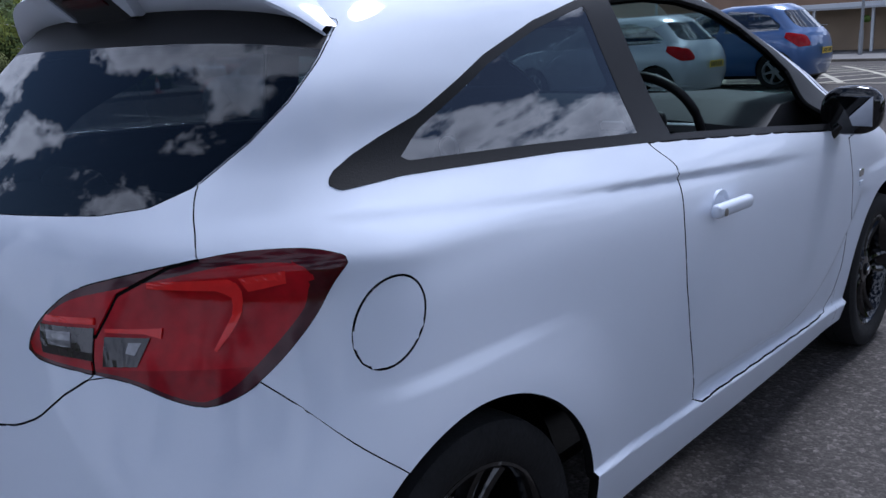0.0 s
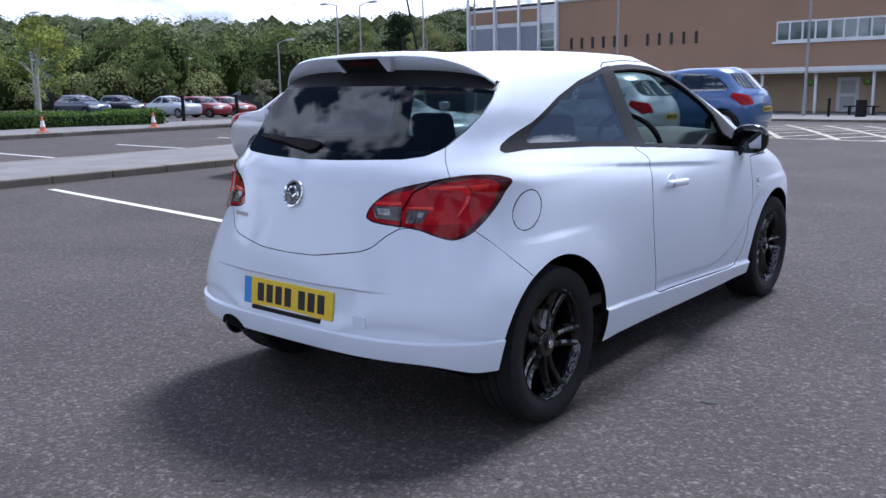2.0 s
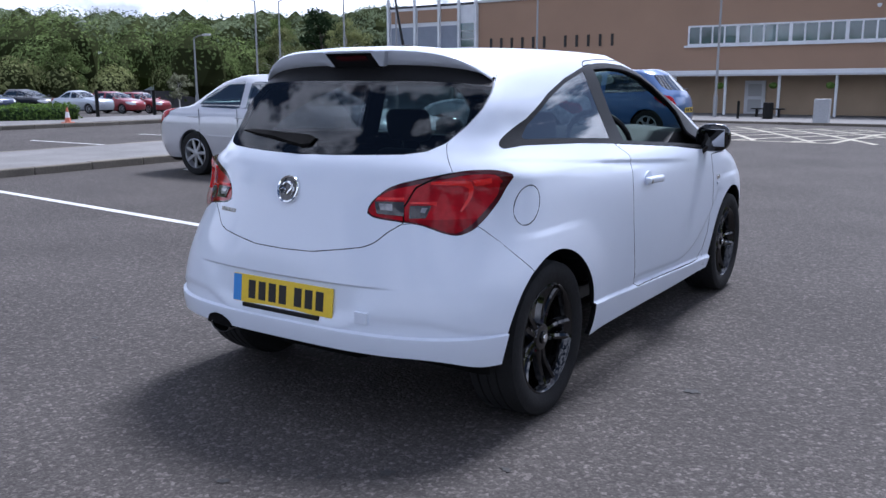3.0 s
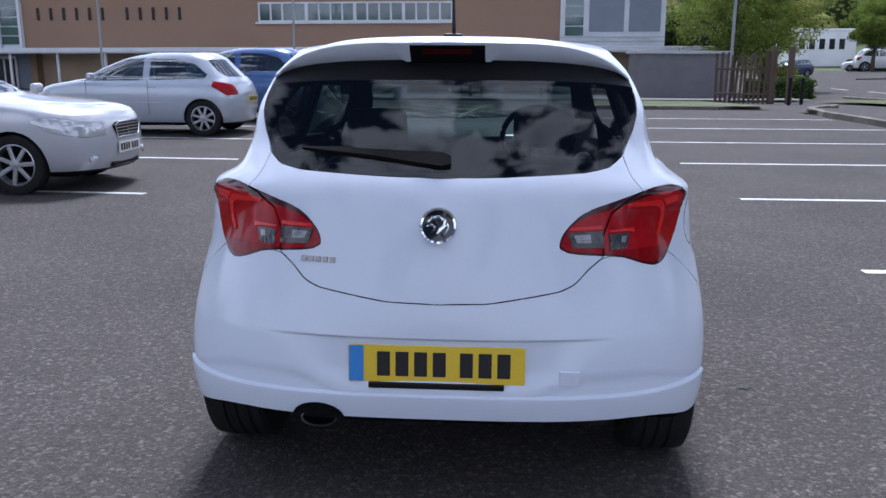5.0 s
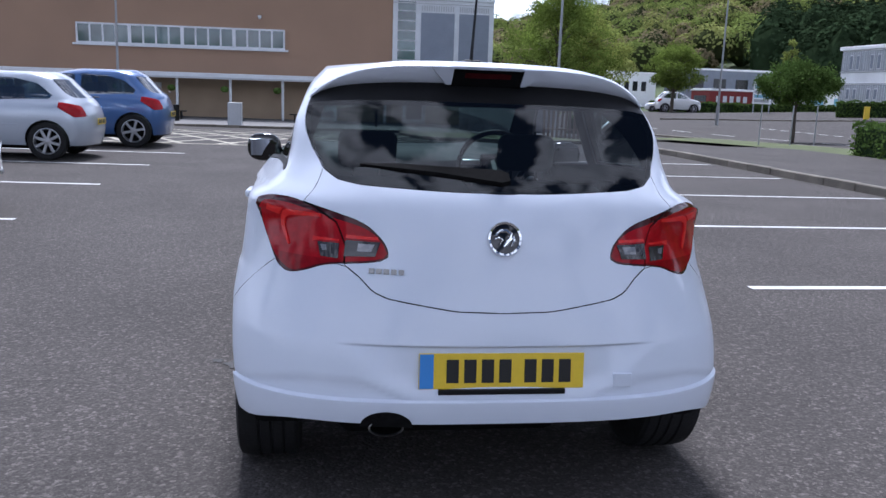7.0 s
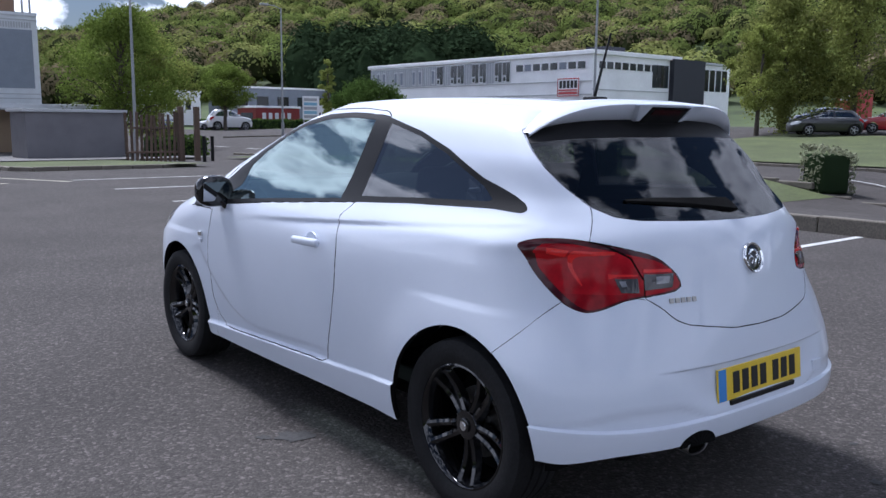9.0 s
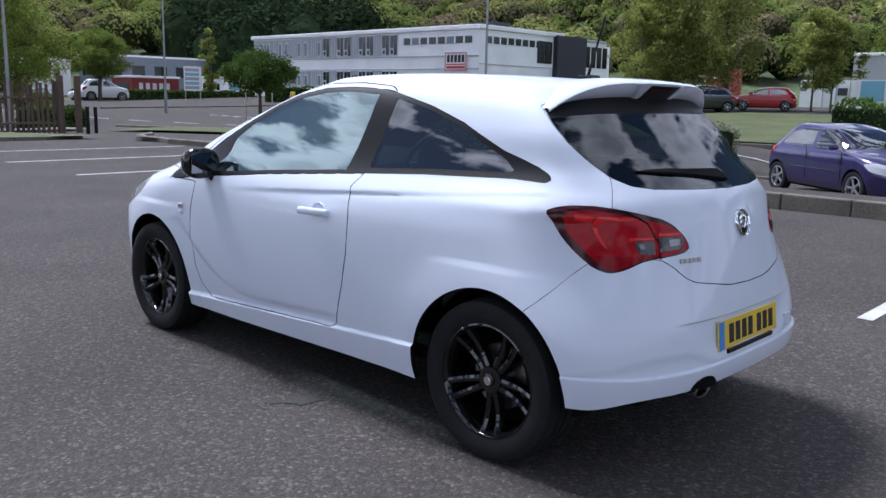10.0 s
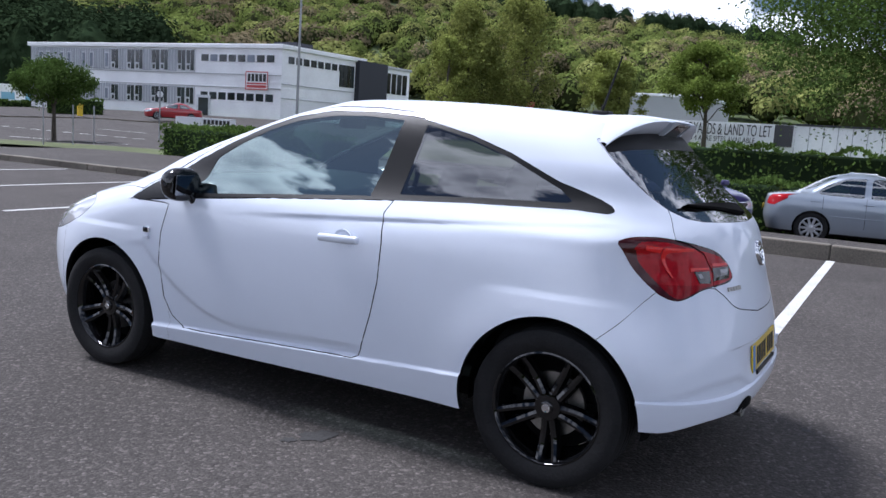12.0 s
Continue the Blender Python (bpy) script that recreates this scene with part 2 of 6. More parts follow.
def body_shell(n_front=36, n_side=130, n_rear=64, n_roof=16):
    """Left half of the car's outer skin: points[level, along], and the arc length from the tail's middle."""
    rows, arcs = [], []
    for z in np.r_[np.linspace(.20, .405, 34), np.linspace(.409, .430, 12), np.linspace(.438, .570, 12), np.linspace(.576, .598, 10), np.linspace(.608, .925, 26), np.linspace(.934, 1.050, 15), np.linspace(1.061, 1.45, 32)]:
        w, yr, yf = spline(LEVEL, HALF, z), spline(LEVEL, REAR, z), spline(LEVEL, FRONT, z)
        n, tr, tf = spline(LEVEL, ROUND, z), spline(LEVEL, TURN_R, z), yf - spline(LEVEL, TURN_F, z)
        fx, fy = arc(2.5, n_front)
        rx, ry = arc(n, n_rear)
        side = np.linspace(tf, tr, n_side)[1:-1]
        x = np.r_[fx * w, np.full(len(side), w), rx[::-1] * w]
        y = np.r_[tf + fy * (yf - tf), side, tr + ry[::-1] * (yr - tr)]
        x = x * (1 - .035 * np.clip((y - 1.1) / 1.5, 0, 2) ** 2)
        p = np.stack([-x, y, np.full(len(x), z)], 1)
        p[:, 2] -= roof_drop(y) * ease(1.0, 1.45, z) * ease(2.6, 1.3, y)
        c = np.r_[0, np.cumsum(np.linalg.norm(np.diff(p[::-1, :2], axis=0), axis=1))][::-1]
        rows.append(p), arcs.append(c)
    top = rows[-1]
    for k in range(1, n_roof + 1):
        s = 1 - k / n_roof
        p = top.copy()
        p[:, 0] *= s
        mid = .55
        p[:, 1] = mid + (top[:, 1] - mid) * (1 - .30 * (1 - s) ** 1.5)
        p[:, 2] = 1.45 - roof_drop(p[:, 1]) + .034 * (1 - s ** 2.2)
        rows.append(p), arcs.append(arcs[-1])
    P, S = np.array(rows), np.array(arcs)
    x, y, z = P[..., 0], P[..., 1], P[..., 2]
    # sculpted relief, pushed along the outward direction of each level curve
    t = np.gradient(P, axis=1)
    out = np.stack([t[..., 1], -t[..., 0], np.zeros_like(x)], -1)
    out /= np.maximum(np.linalg.norm(out, axis=-1, keepdims=True), 1e-9)
    ax = np.abs(x)
    tail = ease(-.30, -.36, y)
    d = .008 * ease(.424, .419, z) * tail                                    # skirt under the rear bumper
    sill = .385 + (y - .353) * (-.10 / 1.77)
    d = d + .013 * ease(sill + .003, sill - .004, z) * ease(.20, .24, y) * ease(2.2, 2.1, y)
    hollow = .425 + .055 * ease(.26, .46, ax) * ease(.86, .60, ax)
    d = d - .006 * ease(hollow + .004, hollow - .012, z) * ease(.418, .424, z) * ease(.24, .34, ax) * ease(-.25, -.36, y)
    d = d - .014 * ease(.592, .584, z) * ease(.425, .50, z) * ease(.52 - (.58 - z), .32 - (.58 - z) * .5, ax) * ease(-.4, -.5, y)
    blade = sill + .058 + .24 * np.clip((y - 1.45) / .62, 0, 1.2) ** 2.2
    d = d - .012 * ease(blade + .004, blade - .030, z) * ease(.80, .95, y) * ease(2.4, 2.05, y) * ease(sill - .002, sill + .012, z)
    r = np.hypot(y, z - .312)
    d = d + .008 * ease(.56, .36, r) * (z < .75)
    r = np.hypot(y - 2.51, z - .312)
    d = d + .010 * ease(.56, .36, r) * (z < .75)
    swage = 1.0175 - .070 * y - z                                            # groove under the window line
    d = d - .0105 * ease(-.004, .007, swage) * np.exp(-np.clip(swage, 0, 1) / .030) * ease(-.24, -.08, y) * ease(1.75, 1.0, y)
    # the shoulders draw in towards the tail
    d = d - (.036 * ease(.46, .88, z) - .014 * np.exp(-((z - .99) / .04) ** 2)) * ease(.75, -.12, y) * ease(-.56, -.28, y) * ease(1.26, 1.10, z)
    return P, S, P + out * d[..., None]


# ---- the white hatchback ----
def polygon_distance(poly, a, b):
    """Signed distance to a closed outline in a plane, below zero inside."""
    p = np.asarray(poly, float)
    q = np.roll(p, -1, 0)
    pts = np.stack([a, b], 1)
    e = q - p
    w = pts[:, None] - p[None]
    t = np.clip((w * e).sum(-1) / (e * e).sum(-1), 0, 1)
    d = np.sqrt(((w - e[None] * t[..., None]) ** 2).sum(-1).min(1))
    c1, c2 = p[None, :, 1] <= pts[:, None, 1], q[None, :, 1] > pts[:, None, 1]
    cr = e[None, :, 0] * w[..., 1] - e[None, :, 1] * w[..., 0]
    wind = ((c1 & c2 & (cr > 0)).sum(1) - (~c1 & ~c2 & (cr < 0)).sum(1))
    return np.where(wind != 0, -d, d)


def rounded(poly, k=2):
    """Cuts an outline's corners, twice or more, to round it."""
    p = np.asarray(poly, float)
    for _ in range(k):
        q = np.roll(p, -1, 0)
        p = np.stack([p * .78 + q * .22, p * .22 + q * .78], 1).reshape(-1, 2)
    return p


# outlines on the tail, as arc length from the middle and height
LAMP = rounded([(.373, .895), (.354, .850), (.384, .834), (.485, .822), (.57, .813), (.645, .786), (.708, .773), (.762, .791), (.808, .831), (.854, .888), (.882, .945), (.910, .982), (.865, .995), (.813, 1.003), (.715, 1.004), (.655, .996), (.552, .976), (.437, .948)], 2)
HATCH = np.array([(-.2, .692), (0, .692), (.15, .696), (.28, .715), (.36, .727), (.405, .745), (.45, .785), (.502, .818), (.494, .869), (.528, .942), (.612, .986), (.655, .995), (.622, 1.045), (.592, 1.097), (.634, 1.158), (.652, 1.218), (.652, 1.28), (.638, 1.347), (.50, 1.385), (0, 1.405), (-.2, 1.405)])
TAIL_GLASS = np.array([(-.2, 1.046), (0, 1.046), (.19, 1.050), (.34, 1.055), (.447, 1.058), (.53, 1.069), (.585, 1.096), (.628, 1.158), (.646, 1.218), (.646, 1.28), (.630, 1.345), (.50, 1.378), (0, 1.395), (-.2, 1.395)])
# outlines on the flank, as distance ahead of the rear axle and height
DOOR = [(2.03, .905), (2.075, .76), (2.085, .60), (2.06, .44), (2.01, .345), (1.94, .298), (1.80, .302), (1.40, .325), (.95, .349), (.885, .350), (.858, .366), (.845, .400), (.80, .55), (.77, .70), (.765, .86), (.775, .96), (.785, 1.03), (.765, 1.20), (.742, 1.36), (.748, 1.395), (.79, 1.414), (1.0, 1.428), (1.22, 1.424), (1.42, 1.395), (1.60, 1.345), (1.76, 1.275), (1.93, 1.18), (2.10, 1.065), (2.24, .965), (2.31, .905)]
DAYLIGHT = [(2.30, .912), (2.26, .905), (1.90, .945), (1.45, .988), (.90, 1.030), (.45, 1.058), (0, 1.074), (-.135, 1.070), (-.154, 1.076), (-.158, 1.086), (-.140, 1.102), (-.095, 1.122), (-.02, 1.146), (.077, 1.174), (.30, 1.270), (.50, 1.333), (.66, 1.368), (.74, 1.385), (.84, 1.398), (1.05, 1.405), (1.25, 1.397), (1.45, 1.362), (1.62, 1.305), (1.80, 1.218), (1.95, 1.135), (2.12, 1.025)]
DOOR_GLASS = [(1.905, .965), (1.45, 1.004), (.912, 1.044), (.885, 1.15), (.845, 1.376), (1.05, 1.385), (1.22, 1.378), (1.42, 1.345), (1.58, 1.292), (1.74, 1.213), (1.852, 1.14)]
REAR_GLASS = [(.768, 1.062), (.40, 1.082), (.03, 1.096), (.012, 1.104), (.075, 1.148), (.30, 1.250), (.50, 1.315), (.66, 1.350), (.722, 1.362), (.742, 1.23)]
FLAP = (.997, .867, .074)


class Skin:
    """Triangles of the car's outer skin with a normal and an arc length at every point."""

    def __init__(self, P, S, probe=(40, 90), base=None):
        N = np.cross(np.gradient(P, axis=0), np.gradient(P, axis=1))
        if base is not None:                              # even out the broad shape's shading, keep the sculpted relief's
            unit = lambda a: a / np.maximum(np.linalg.norm(a, axis=-1, keepdims=True), 1e-12)
            N = unit(N)
            M = unit(np.cross(np.gradient(base, axis=0), np.gradient(base, axis=1)))
            Q = M.copy()
            for _ in range(60):
                side = np.concatenate([Q[:, 1:2] * (-1, 1, 1), Q, Q[:, -2:-1] * (-1, 1, 1)], 1)
                Q = (side[:, :-2] + 2 * side[:, 1:-1] + side[:, 2:]) / 4
                Q[1:-1] = (Q[:-2] + 2 * Q[1:-1] + Q[2:]) / 4
                Q = unit(Q)
            keep = np.clip((Q * M).sum(-1, keepdims=True), 0, 1) > .90
            N = unit(np.where(keep, N - M + Q, N))
        n = np.linalg.norm(N, axis=-1, keepdims=True)
        N = N / np.maximum(n, 1e-12)
        bad = n[..., 0] < 1e-9
        N[bad] = (0, 0, 1)
        N[-1] = (0, 0, 1)
        flip = np.sign(-N[probe[0], probe[1], 0])
        N = N * flip
        N[-1] = (0, 0, 1)
        N[bad] = (0, 0, 1)
        h, w = S.shape
        i = np.arange(h * w).reshape(h, w)
        a, b, c, d = i[:-1, :-1].ravel(), i[:-1, 1:].ravel(), i[1:, 1:].ravel(), i[1:, :-1].ravel()
        self.V, self.N, self.S = P.reshape(-1, 3), N.reshape(-1, 3), S.reshape(-1)
        self.T = np.concatenate([np.stack([a, b, c], 1), np.stack([a, c, d], 1)])

    def cut(self, field):
        """Splits triangles along the zero line of a field of (points, arc)."""
        f = field(self.V, self.S)
        f = np.where(np.abs(f) < 2e-4, 2e-4, f)
        sgn = f[self.T] > 0
        k = sgn.sum(1)
        mixed = (k == 1) | (k == 2)
        keep = [self.T[~mixed]]
        V, N, S, made = [self.V], [self.N], [self.S], {}
        count = len(self.V)
        nv, nn, ns, nt = [], [], [], []

        def at(i, j):
            nonlocal count
            key = (min(i, j), max(i, j))
            if key not in made:
                t = f[i] / (f[i] - f[j])
                nv.append(self.V[i] * (1 - t) + self.V[j] * t)
                m = self.N[i] * (1 - t) + self.N[j] * t
                nn.append(m / max(np.linalg.norm(m), 1e-9)); ns.append(self.S[i] * (1 - t) + self.S[j] * t)
                made[key] = count
                count += 1
            return made[key]

        for tri, s in zip(self.T[mixed], sgn[mixed]):
            lone = [q for q in range(3) if (s == s[q]).sum() == 1][0]
            i, j, l = tri[lone], tri[(lone + 1) % 3], tri[(lone + 2) % 3]
            p, q = at(i, j), at(i, l)
            nt += [(i, p, q), (p, j, l), (p, l, q)]
        if nt:
            self.V, self.N, self.S = np.vstack([self.V, nv]), np.vstack([self.N, nn]), np.r_[self.S, ns]
            self.T = np.vstack([keep[0], nt])
        return self


def flank(poly):
    def field(V, S):
        f = polygon_distance(poly, V[:, 1], V[:, 2])
        return np.where(np.abs(V[:, 0]) > .78 * spline(LEVEL, HALF, np.clip(V[:, 2] + .02, .2, 1.45)), f, .3)
    return field


def tail(poly):
    return lambda V, S: np.where(V[:, 1] < .4, polygon_distance(poly, S, V[:, 2]), .3)


LENS_DETAIL = [                                        # in arc from the tail's middle, and height: one side, the other side
    ("light_guide", 0, [(.580, .964), (.655, .966), (.722, .968), (.738, .945), (.737, .912), (.724, .885), (.706, .858)], [(.582, .954), (.655, .951), (.700, .950), (.722, .938), (.722, .911), (.712, .889), (.701, .861)]),
    ("light_guide", 0, [(.728, .969), (.800, .977)], [(.745, .948), (.803, .958)]),
    ("light_guide", 0, [(.515, .892), (.585, .893), (.612, .894)], [(.516, .886), (.583, .885), (.612, .878)]),
    ("light_guide", 1, [(.392, .906), (.492, .908)], [(.388, .897), (.494, .897)]),
    ("reversing_lens", 0, [(.516, .880), (.594, .879)], [(.520, .834), (.580, .836)]),
    ("reversing_lens", 1, [(.382, .892), (.494, .892)], [(.398, .848), (.500, .842)]),
    ("reflector", 0, [(.560, .872), (.558, .856)], [(.582, .872), (.574, .853)]),
    ("reflector", 1, [(.400, .884), (.410, .862)], [(.452, .884), (.456, .860)])]


def lens_detail(skin, lamp, name, one, other, mat, label, s, lift):
    """A strip of the lens between two lines on the skin, slightly proud, its edges folded inwards."""
    near = np.where((skin.V[:, 1] < .3) & (skin.S < 1.0) & (skin.V[:, 2] > .70) & (skin.V[:, 2] < 1.06))[0]
    A, B = skin.S[near], skin.V[near, 2]

    def resample(line, n=17):
        a = np.array(line)
        l = np.r_[0, np.cumsum(np.hypot(*np.diff(a, axis=0).T))]
        q = np.linspace(0, l[-1], n)
        return np.stack([np.interp(q, l, a[:, 0]), np.interp(q, l, a[:, 1])], 1)

    def on_skin(a, b):
        k = near[np.argsort((A - a) ** 2 + (B - b) ** 2)[:14]]
        M = np.stack([np.ones(14), skin.S[k] - a, skin.V[k, 2] - b], 1)
        p = np.linalg.lstsq(M, skin.V[k], rcond=None)[0][0]
        n = skin.N[k].mean(0)
        return p, n / np.linalg.norm(n)

    u, v = resample(one), resample(other)
    rows = [[on_skin(*(u[i] * (1 - f) + v[i] * f)) for f in (0, .25, .5, .75, 1)] for i in range(len(u))]
    flip = np.array([s, 1, 1])
    grid = [[(p + n * lift) * flip for p, n in r] for r in rows]
    sunk = [[(p - n * .006) * flip for p, n in r] for r in rows]
    bm = bmesh.new()
    h, w = len(grid), 5
    top = [[bm.verts.new(c) for c in r] for r in grid]
    rim = [(0, j) for j in range(w)] + [(i, w - 1) for i in range(1, h)] + [(h - 1, j) for j in range(w - 2, -1, -1)] + [(i, 0) for i in range(h - 2, 0, -1)]
    low = {ij: bm.verts.new(sunk[ij[0]][ij[1]]) for ij in rim}
    for i in range(h - 1):
        for j in range(w - 1):
            bm.faces.new((top[i][j], top[i + 1][j], top[i + 1][j + 1], top[i][j + 1]))
    for a, b in zip(rim, rim[1:] + rim[:1]):
        bm.faces.new((top[a[0]][a[1]], top[b[0]][b[1]], low[b], low[a]))
    part(name, bm, mat, lamp, label)


def bottom(V, S):
    y = V[:, 1]
    b = np.where(y < -.1, .306, .238 - .023 * ease(.5, 2.1, y))
    b = b + .038 * ease(-.42, -.60, y)
    return V[:, 2] - b


def arches(V, S):
    r1 = np.hypot(V[:, 1], V[:, 2] - .312) - .364
    r2 = np.hypot(V[:, 1] - 2.51, V[:, 2] - .312) - .366
    return np.where(np.abs(V[:, 0]) > .5, np.minimum(r1, r2), 1.)


def bumper_line(V, S):
    line = np.interp(S, [0, .36, .42, .60, .70, .775, .85, 1.05, 1.3], [.692, .727, .80, .83, .83, .808, .765, .64, .47])
    return np.where((V[:, 1] < 0) & (S < 1.25), V[:, 2] - line, .3)


def bonnet_line(V, S):
    edge = .905 + .055 * ease(2.75, 2.35, V[:, 1]) - .06 * ease(2.7, 2.95, V[:, 1])
    return np.where(V[:, 1] > 2.0, -(V[:, 2] - edge), .3)


def screen_line(V, S):
    w = np.abs(V[:, 0]) - (.90 * spline(LEVEL, HALF, np.clip(V[:, 2], .2, 1.45)) - .03)
    return np.where(V[:, 1] > 1.15, np.maximum(np.maximum(w, 1.02 - V[:, 2]), V[:, 2] - 1.425), .3)


def nose_line(V, S):
    return np.where(V[:, 1] > 2.7, np.maximum(V[:, 2] - .70, 2.86 + (.70 - V[:, 2]) * .1 - V[:, 1]), .3)


HEADLAMP = rounded([(2.60, .878), (2.66, .80), (2.85, .705), (3.06, .66), (3.26, .69), (3.20, .80), (2.95, .885)], 2)


def build_skin():
    base, S, P = body_shell()
    skin = Skin(P, S, base=base)
    flap = lambda V, S: np.where(V[:, 1] < .3, np.hypot((S - FLAP[0]), V[:, 2] - FLAP[1]) - FLAP[2], .3)
    fields = dict(
        bottom=bottom, arch=arches, hatch=tail(HATCH), lamp=tail(LAMP), rim=lambda V, S: tail(LAMP)(V, S) + .005 + .022 * ease(.68, .80, S) * ease(.99, .95, V[:, 2]) + .013 * ease(.91, .955, V[:, 2]), tail_glass=tail(TAIL_GLASS),
        door=flank(DOOR), daylight=flank(DAYLIGHT), door_glass=flank(DOOR_GLASS), rear_glass=flank(REAR_GLASS), flap=flap,
        low=lambda V, S: np.where((V[:, 1] < .3) & (S > .5), V[:, 2] - .829, .3),
        bumper=bumper_line, bonnet=bonnet_line, screen=screen_line, nose=nose_line, headlamp=lambda V, S: np.where(V[:, 0] < -.3, polygon_distance(HEADLAMP, V[:, 1], V[:, 2]), .3))
    fields["band"] = lambda V, S: np.where(V[:, 1] < .4, V[:, 2] - 1.322 + .022 * (np.clip(S, 0, .8) / .64) ** 4, .3)
    fields["split_a"], fields["split_b"] = lambda V, S: tail(HATCH)(V, S) - .0035, lambda V, S: tail(HATCH)(V, S) + .0035
    for f in fields.values():
        skin.cut(f)
    C, SC = skin.V[skin.T].mean(1), skin.S[skin.T].mean(1)
    inside = {k: f(C, SC) < 0 for k, f in fields.items()}
    lab = np.full(len(skin.T), "body", dtype=object)
    lab[C[:, 1] > 2.03] = "wing"
    lab[inside["nose"]] = "nose"
    lab[inside["bonnet"]] = "bonnet"
    lab[inside["headlamp"]] = "headlamp"
    lab[inside["screen"]] = "screen"
    lab[inside["bumper"]] = "bumper"
    lab[inside["flap"]] = "flap"
    lab[inside["door"]] = "door"
    lab[inside["daylight"]] = "trim"
    lab[inside["door_glass"]] = "door_glass"
    lab[inside["rear_glass"]] = "rear_glass"
    lab[inside["hatch"]] = "hatch"
    lab[inside["tail_glass"]] = "tail_glass"
    lab[inside["tail_glass"] & ~inside["band"]] = "tail_band"
    lamp = inside["lamp"]
    side = np.where(inside["hatch"], "_in", "_out")
    kind = np.where(inside["rim"], "lamp_red", "lamp_rim")
    kind = np.where(inside["rim"] & inside["low"] & ~inside["hatch"], "lamp_deep", kind)
    kind = np.where(inside["split_a"] & ~inside["split_b"], "lamp_split", kind)
    for i in np.where(lamp)[0]:
        lab[i] = kind[i] + side[i]
    lab[inside["arch"] | (~(bottom(C, SC) > 0))] = "gone"
    # lenses stand slightly proud
    d = polygon_distance(LAMP, skin.S, skin.V[:, 2])
    near = skin.V[:, 1] < .2
    skin.V = skin.V + skin.N * (np.where(near, (.006 + .016 * ease(.62, .80, skin.S)) * ease(0, .026, -d), 0))[:, None]
    return skin, lab


def panel(name, skin, keep, mat, parent, gap=0.0, depth=.012, label="", sides=(1,), proud=0.0, pane=""):
    """One panel: its skin, and edges turned inwards all round. sides: 1 left, -1 right; both for a panel that spans the car."""
    T = skin.T[keep]
    if not len(T):
        return None
    ids, inv = np.unique(T, return_inverse=True)
    T = inv.reshape(-1, 3)
    V, N = skin.V[ids].copy(), skin.N[ids].copy()
    if pane:                                             # drawn glass bends evenly over the whole pane
        x, y, z = V.T
        o = np.ones_like(x)
        fit = lambda A, b: A @ np.linalg.lstsq(A, b, rcond=None)[0]
        if pane == "across":
            side, up = np.stack([x, x * z], 1), np.stack([o, z, x * x], 1)
            mean = N.mean(0)
            N = np.stack([.13 * fit(side, N[:, 0]), mean[1] + .30 * (fit(up, N[:, 1]) - mean[1]), mean[2] - .30 + .30 * (fit(up, N[:, 2]) - mean[2])], 1)
            N[:, 2] += .16 * (z - z.mean())
        else:
            A = np.stack([o, y - y.mean(), z - z.mean()], 1)
            k = np.linalg.lstsq(A, N, rcond=None)[0] * np.array([[1], [0], [-1.1]])
            N = A @ k
        N /= np.linalg.norm(N, axis=1, keepdims=True)
    V = V + N * proud
    fn = np.cross(V[T[:, 1]] - V[T[:, 0]], V[T[:, 2]] - V[T[:, 0]])
    wrong = (fn * N[T].sum(1)).sum(1) < 0
    T[wrong] = T[wrong][:, ::-1]
    edges = np.concatenate([T[:, [0, 1]], T[:, [1, 2]], T[:, [2, 0]]])
    key = np.sort(edges, 1)
    u, first, cnt = np.unique(key, axis=0, return_index=True, return_counts=True)
    rim = edges[first[cnt == 1]]
    whole = len(sides) == 2
    if whole:
        rim = rim[~((np.abs(V[rim[:, 0], 0]) < 1e-4) & (np.abs(V[rim[:, 1], 0]) < 1e-4))]
    push = np.zeros_like(V)
    for i, j in rim:
        t = V[j] - V[i]
        o = np.cross(t, N[i])
        l = np.linalg.norm(o)
        if l > 1e-9:
            push[i] += o / l
            push[j] += o / l
    l = np.linalg.norm(push, axis=1, keepdims=True)
    push = np.where(l > 1e-9, push / np.maximum(l, 1e-9), 0)
    V = V - push * gap
    n = len(V)
    rv = np.unique(rim)
    at = {v: k for k, v in enumerate(rv)}
    soft = N[rv] * .6 + push[rv]
    soft /= np.maximum(np.linalg.norm(soft, axis=1, keepdims=True), 1e-9)
    verts = np.vstack([V, V[rv], V[rv] - N[rv] * depth])
    norms = np.vstack([N, soft, push[rv] + 1e-6])
    m = len(rv)
    faces = [tuple(t) for t in T] + [(n + at[j], n + at[i], n + m + at[i], n + m + at[j]) for i, j in rim]
    made_v, made_n, made_f = [], [], []
    base = 0
    for s in sides:
        f = np.array([s, 1, 1])
        made_v.append(verts * f); made_n.append(norms * f)
        made_f += [tuple(base + k for k in (q if s == 1 else q[::-1])) for q in faces]
        base += len(verts)
    ob = mesh_of(name, np.vstack(made_v), made_f, mat, parent, label, np.vstack(made_n))
    if gap > 0:                                          # black folded edges paint shade into panel gaps and arch lips
        ob.data.materials.append(LINER)
        k = ([0] * len(T) + [1] * len(rim)) * len(sides)
        ob.data.polygons.foreach_set("material_index", k)
    return ob


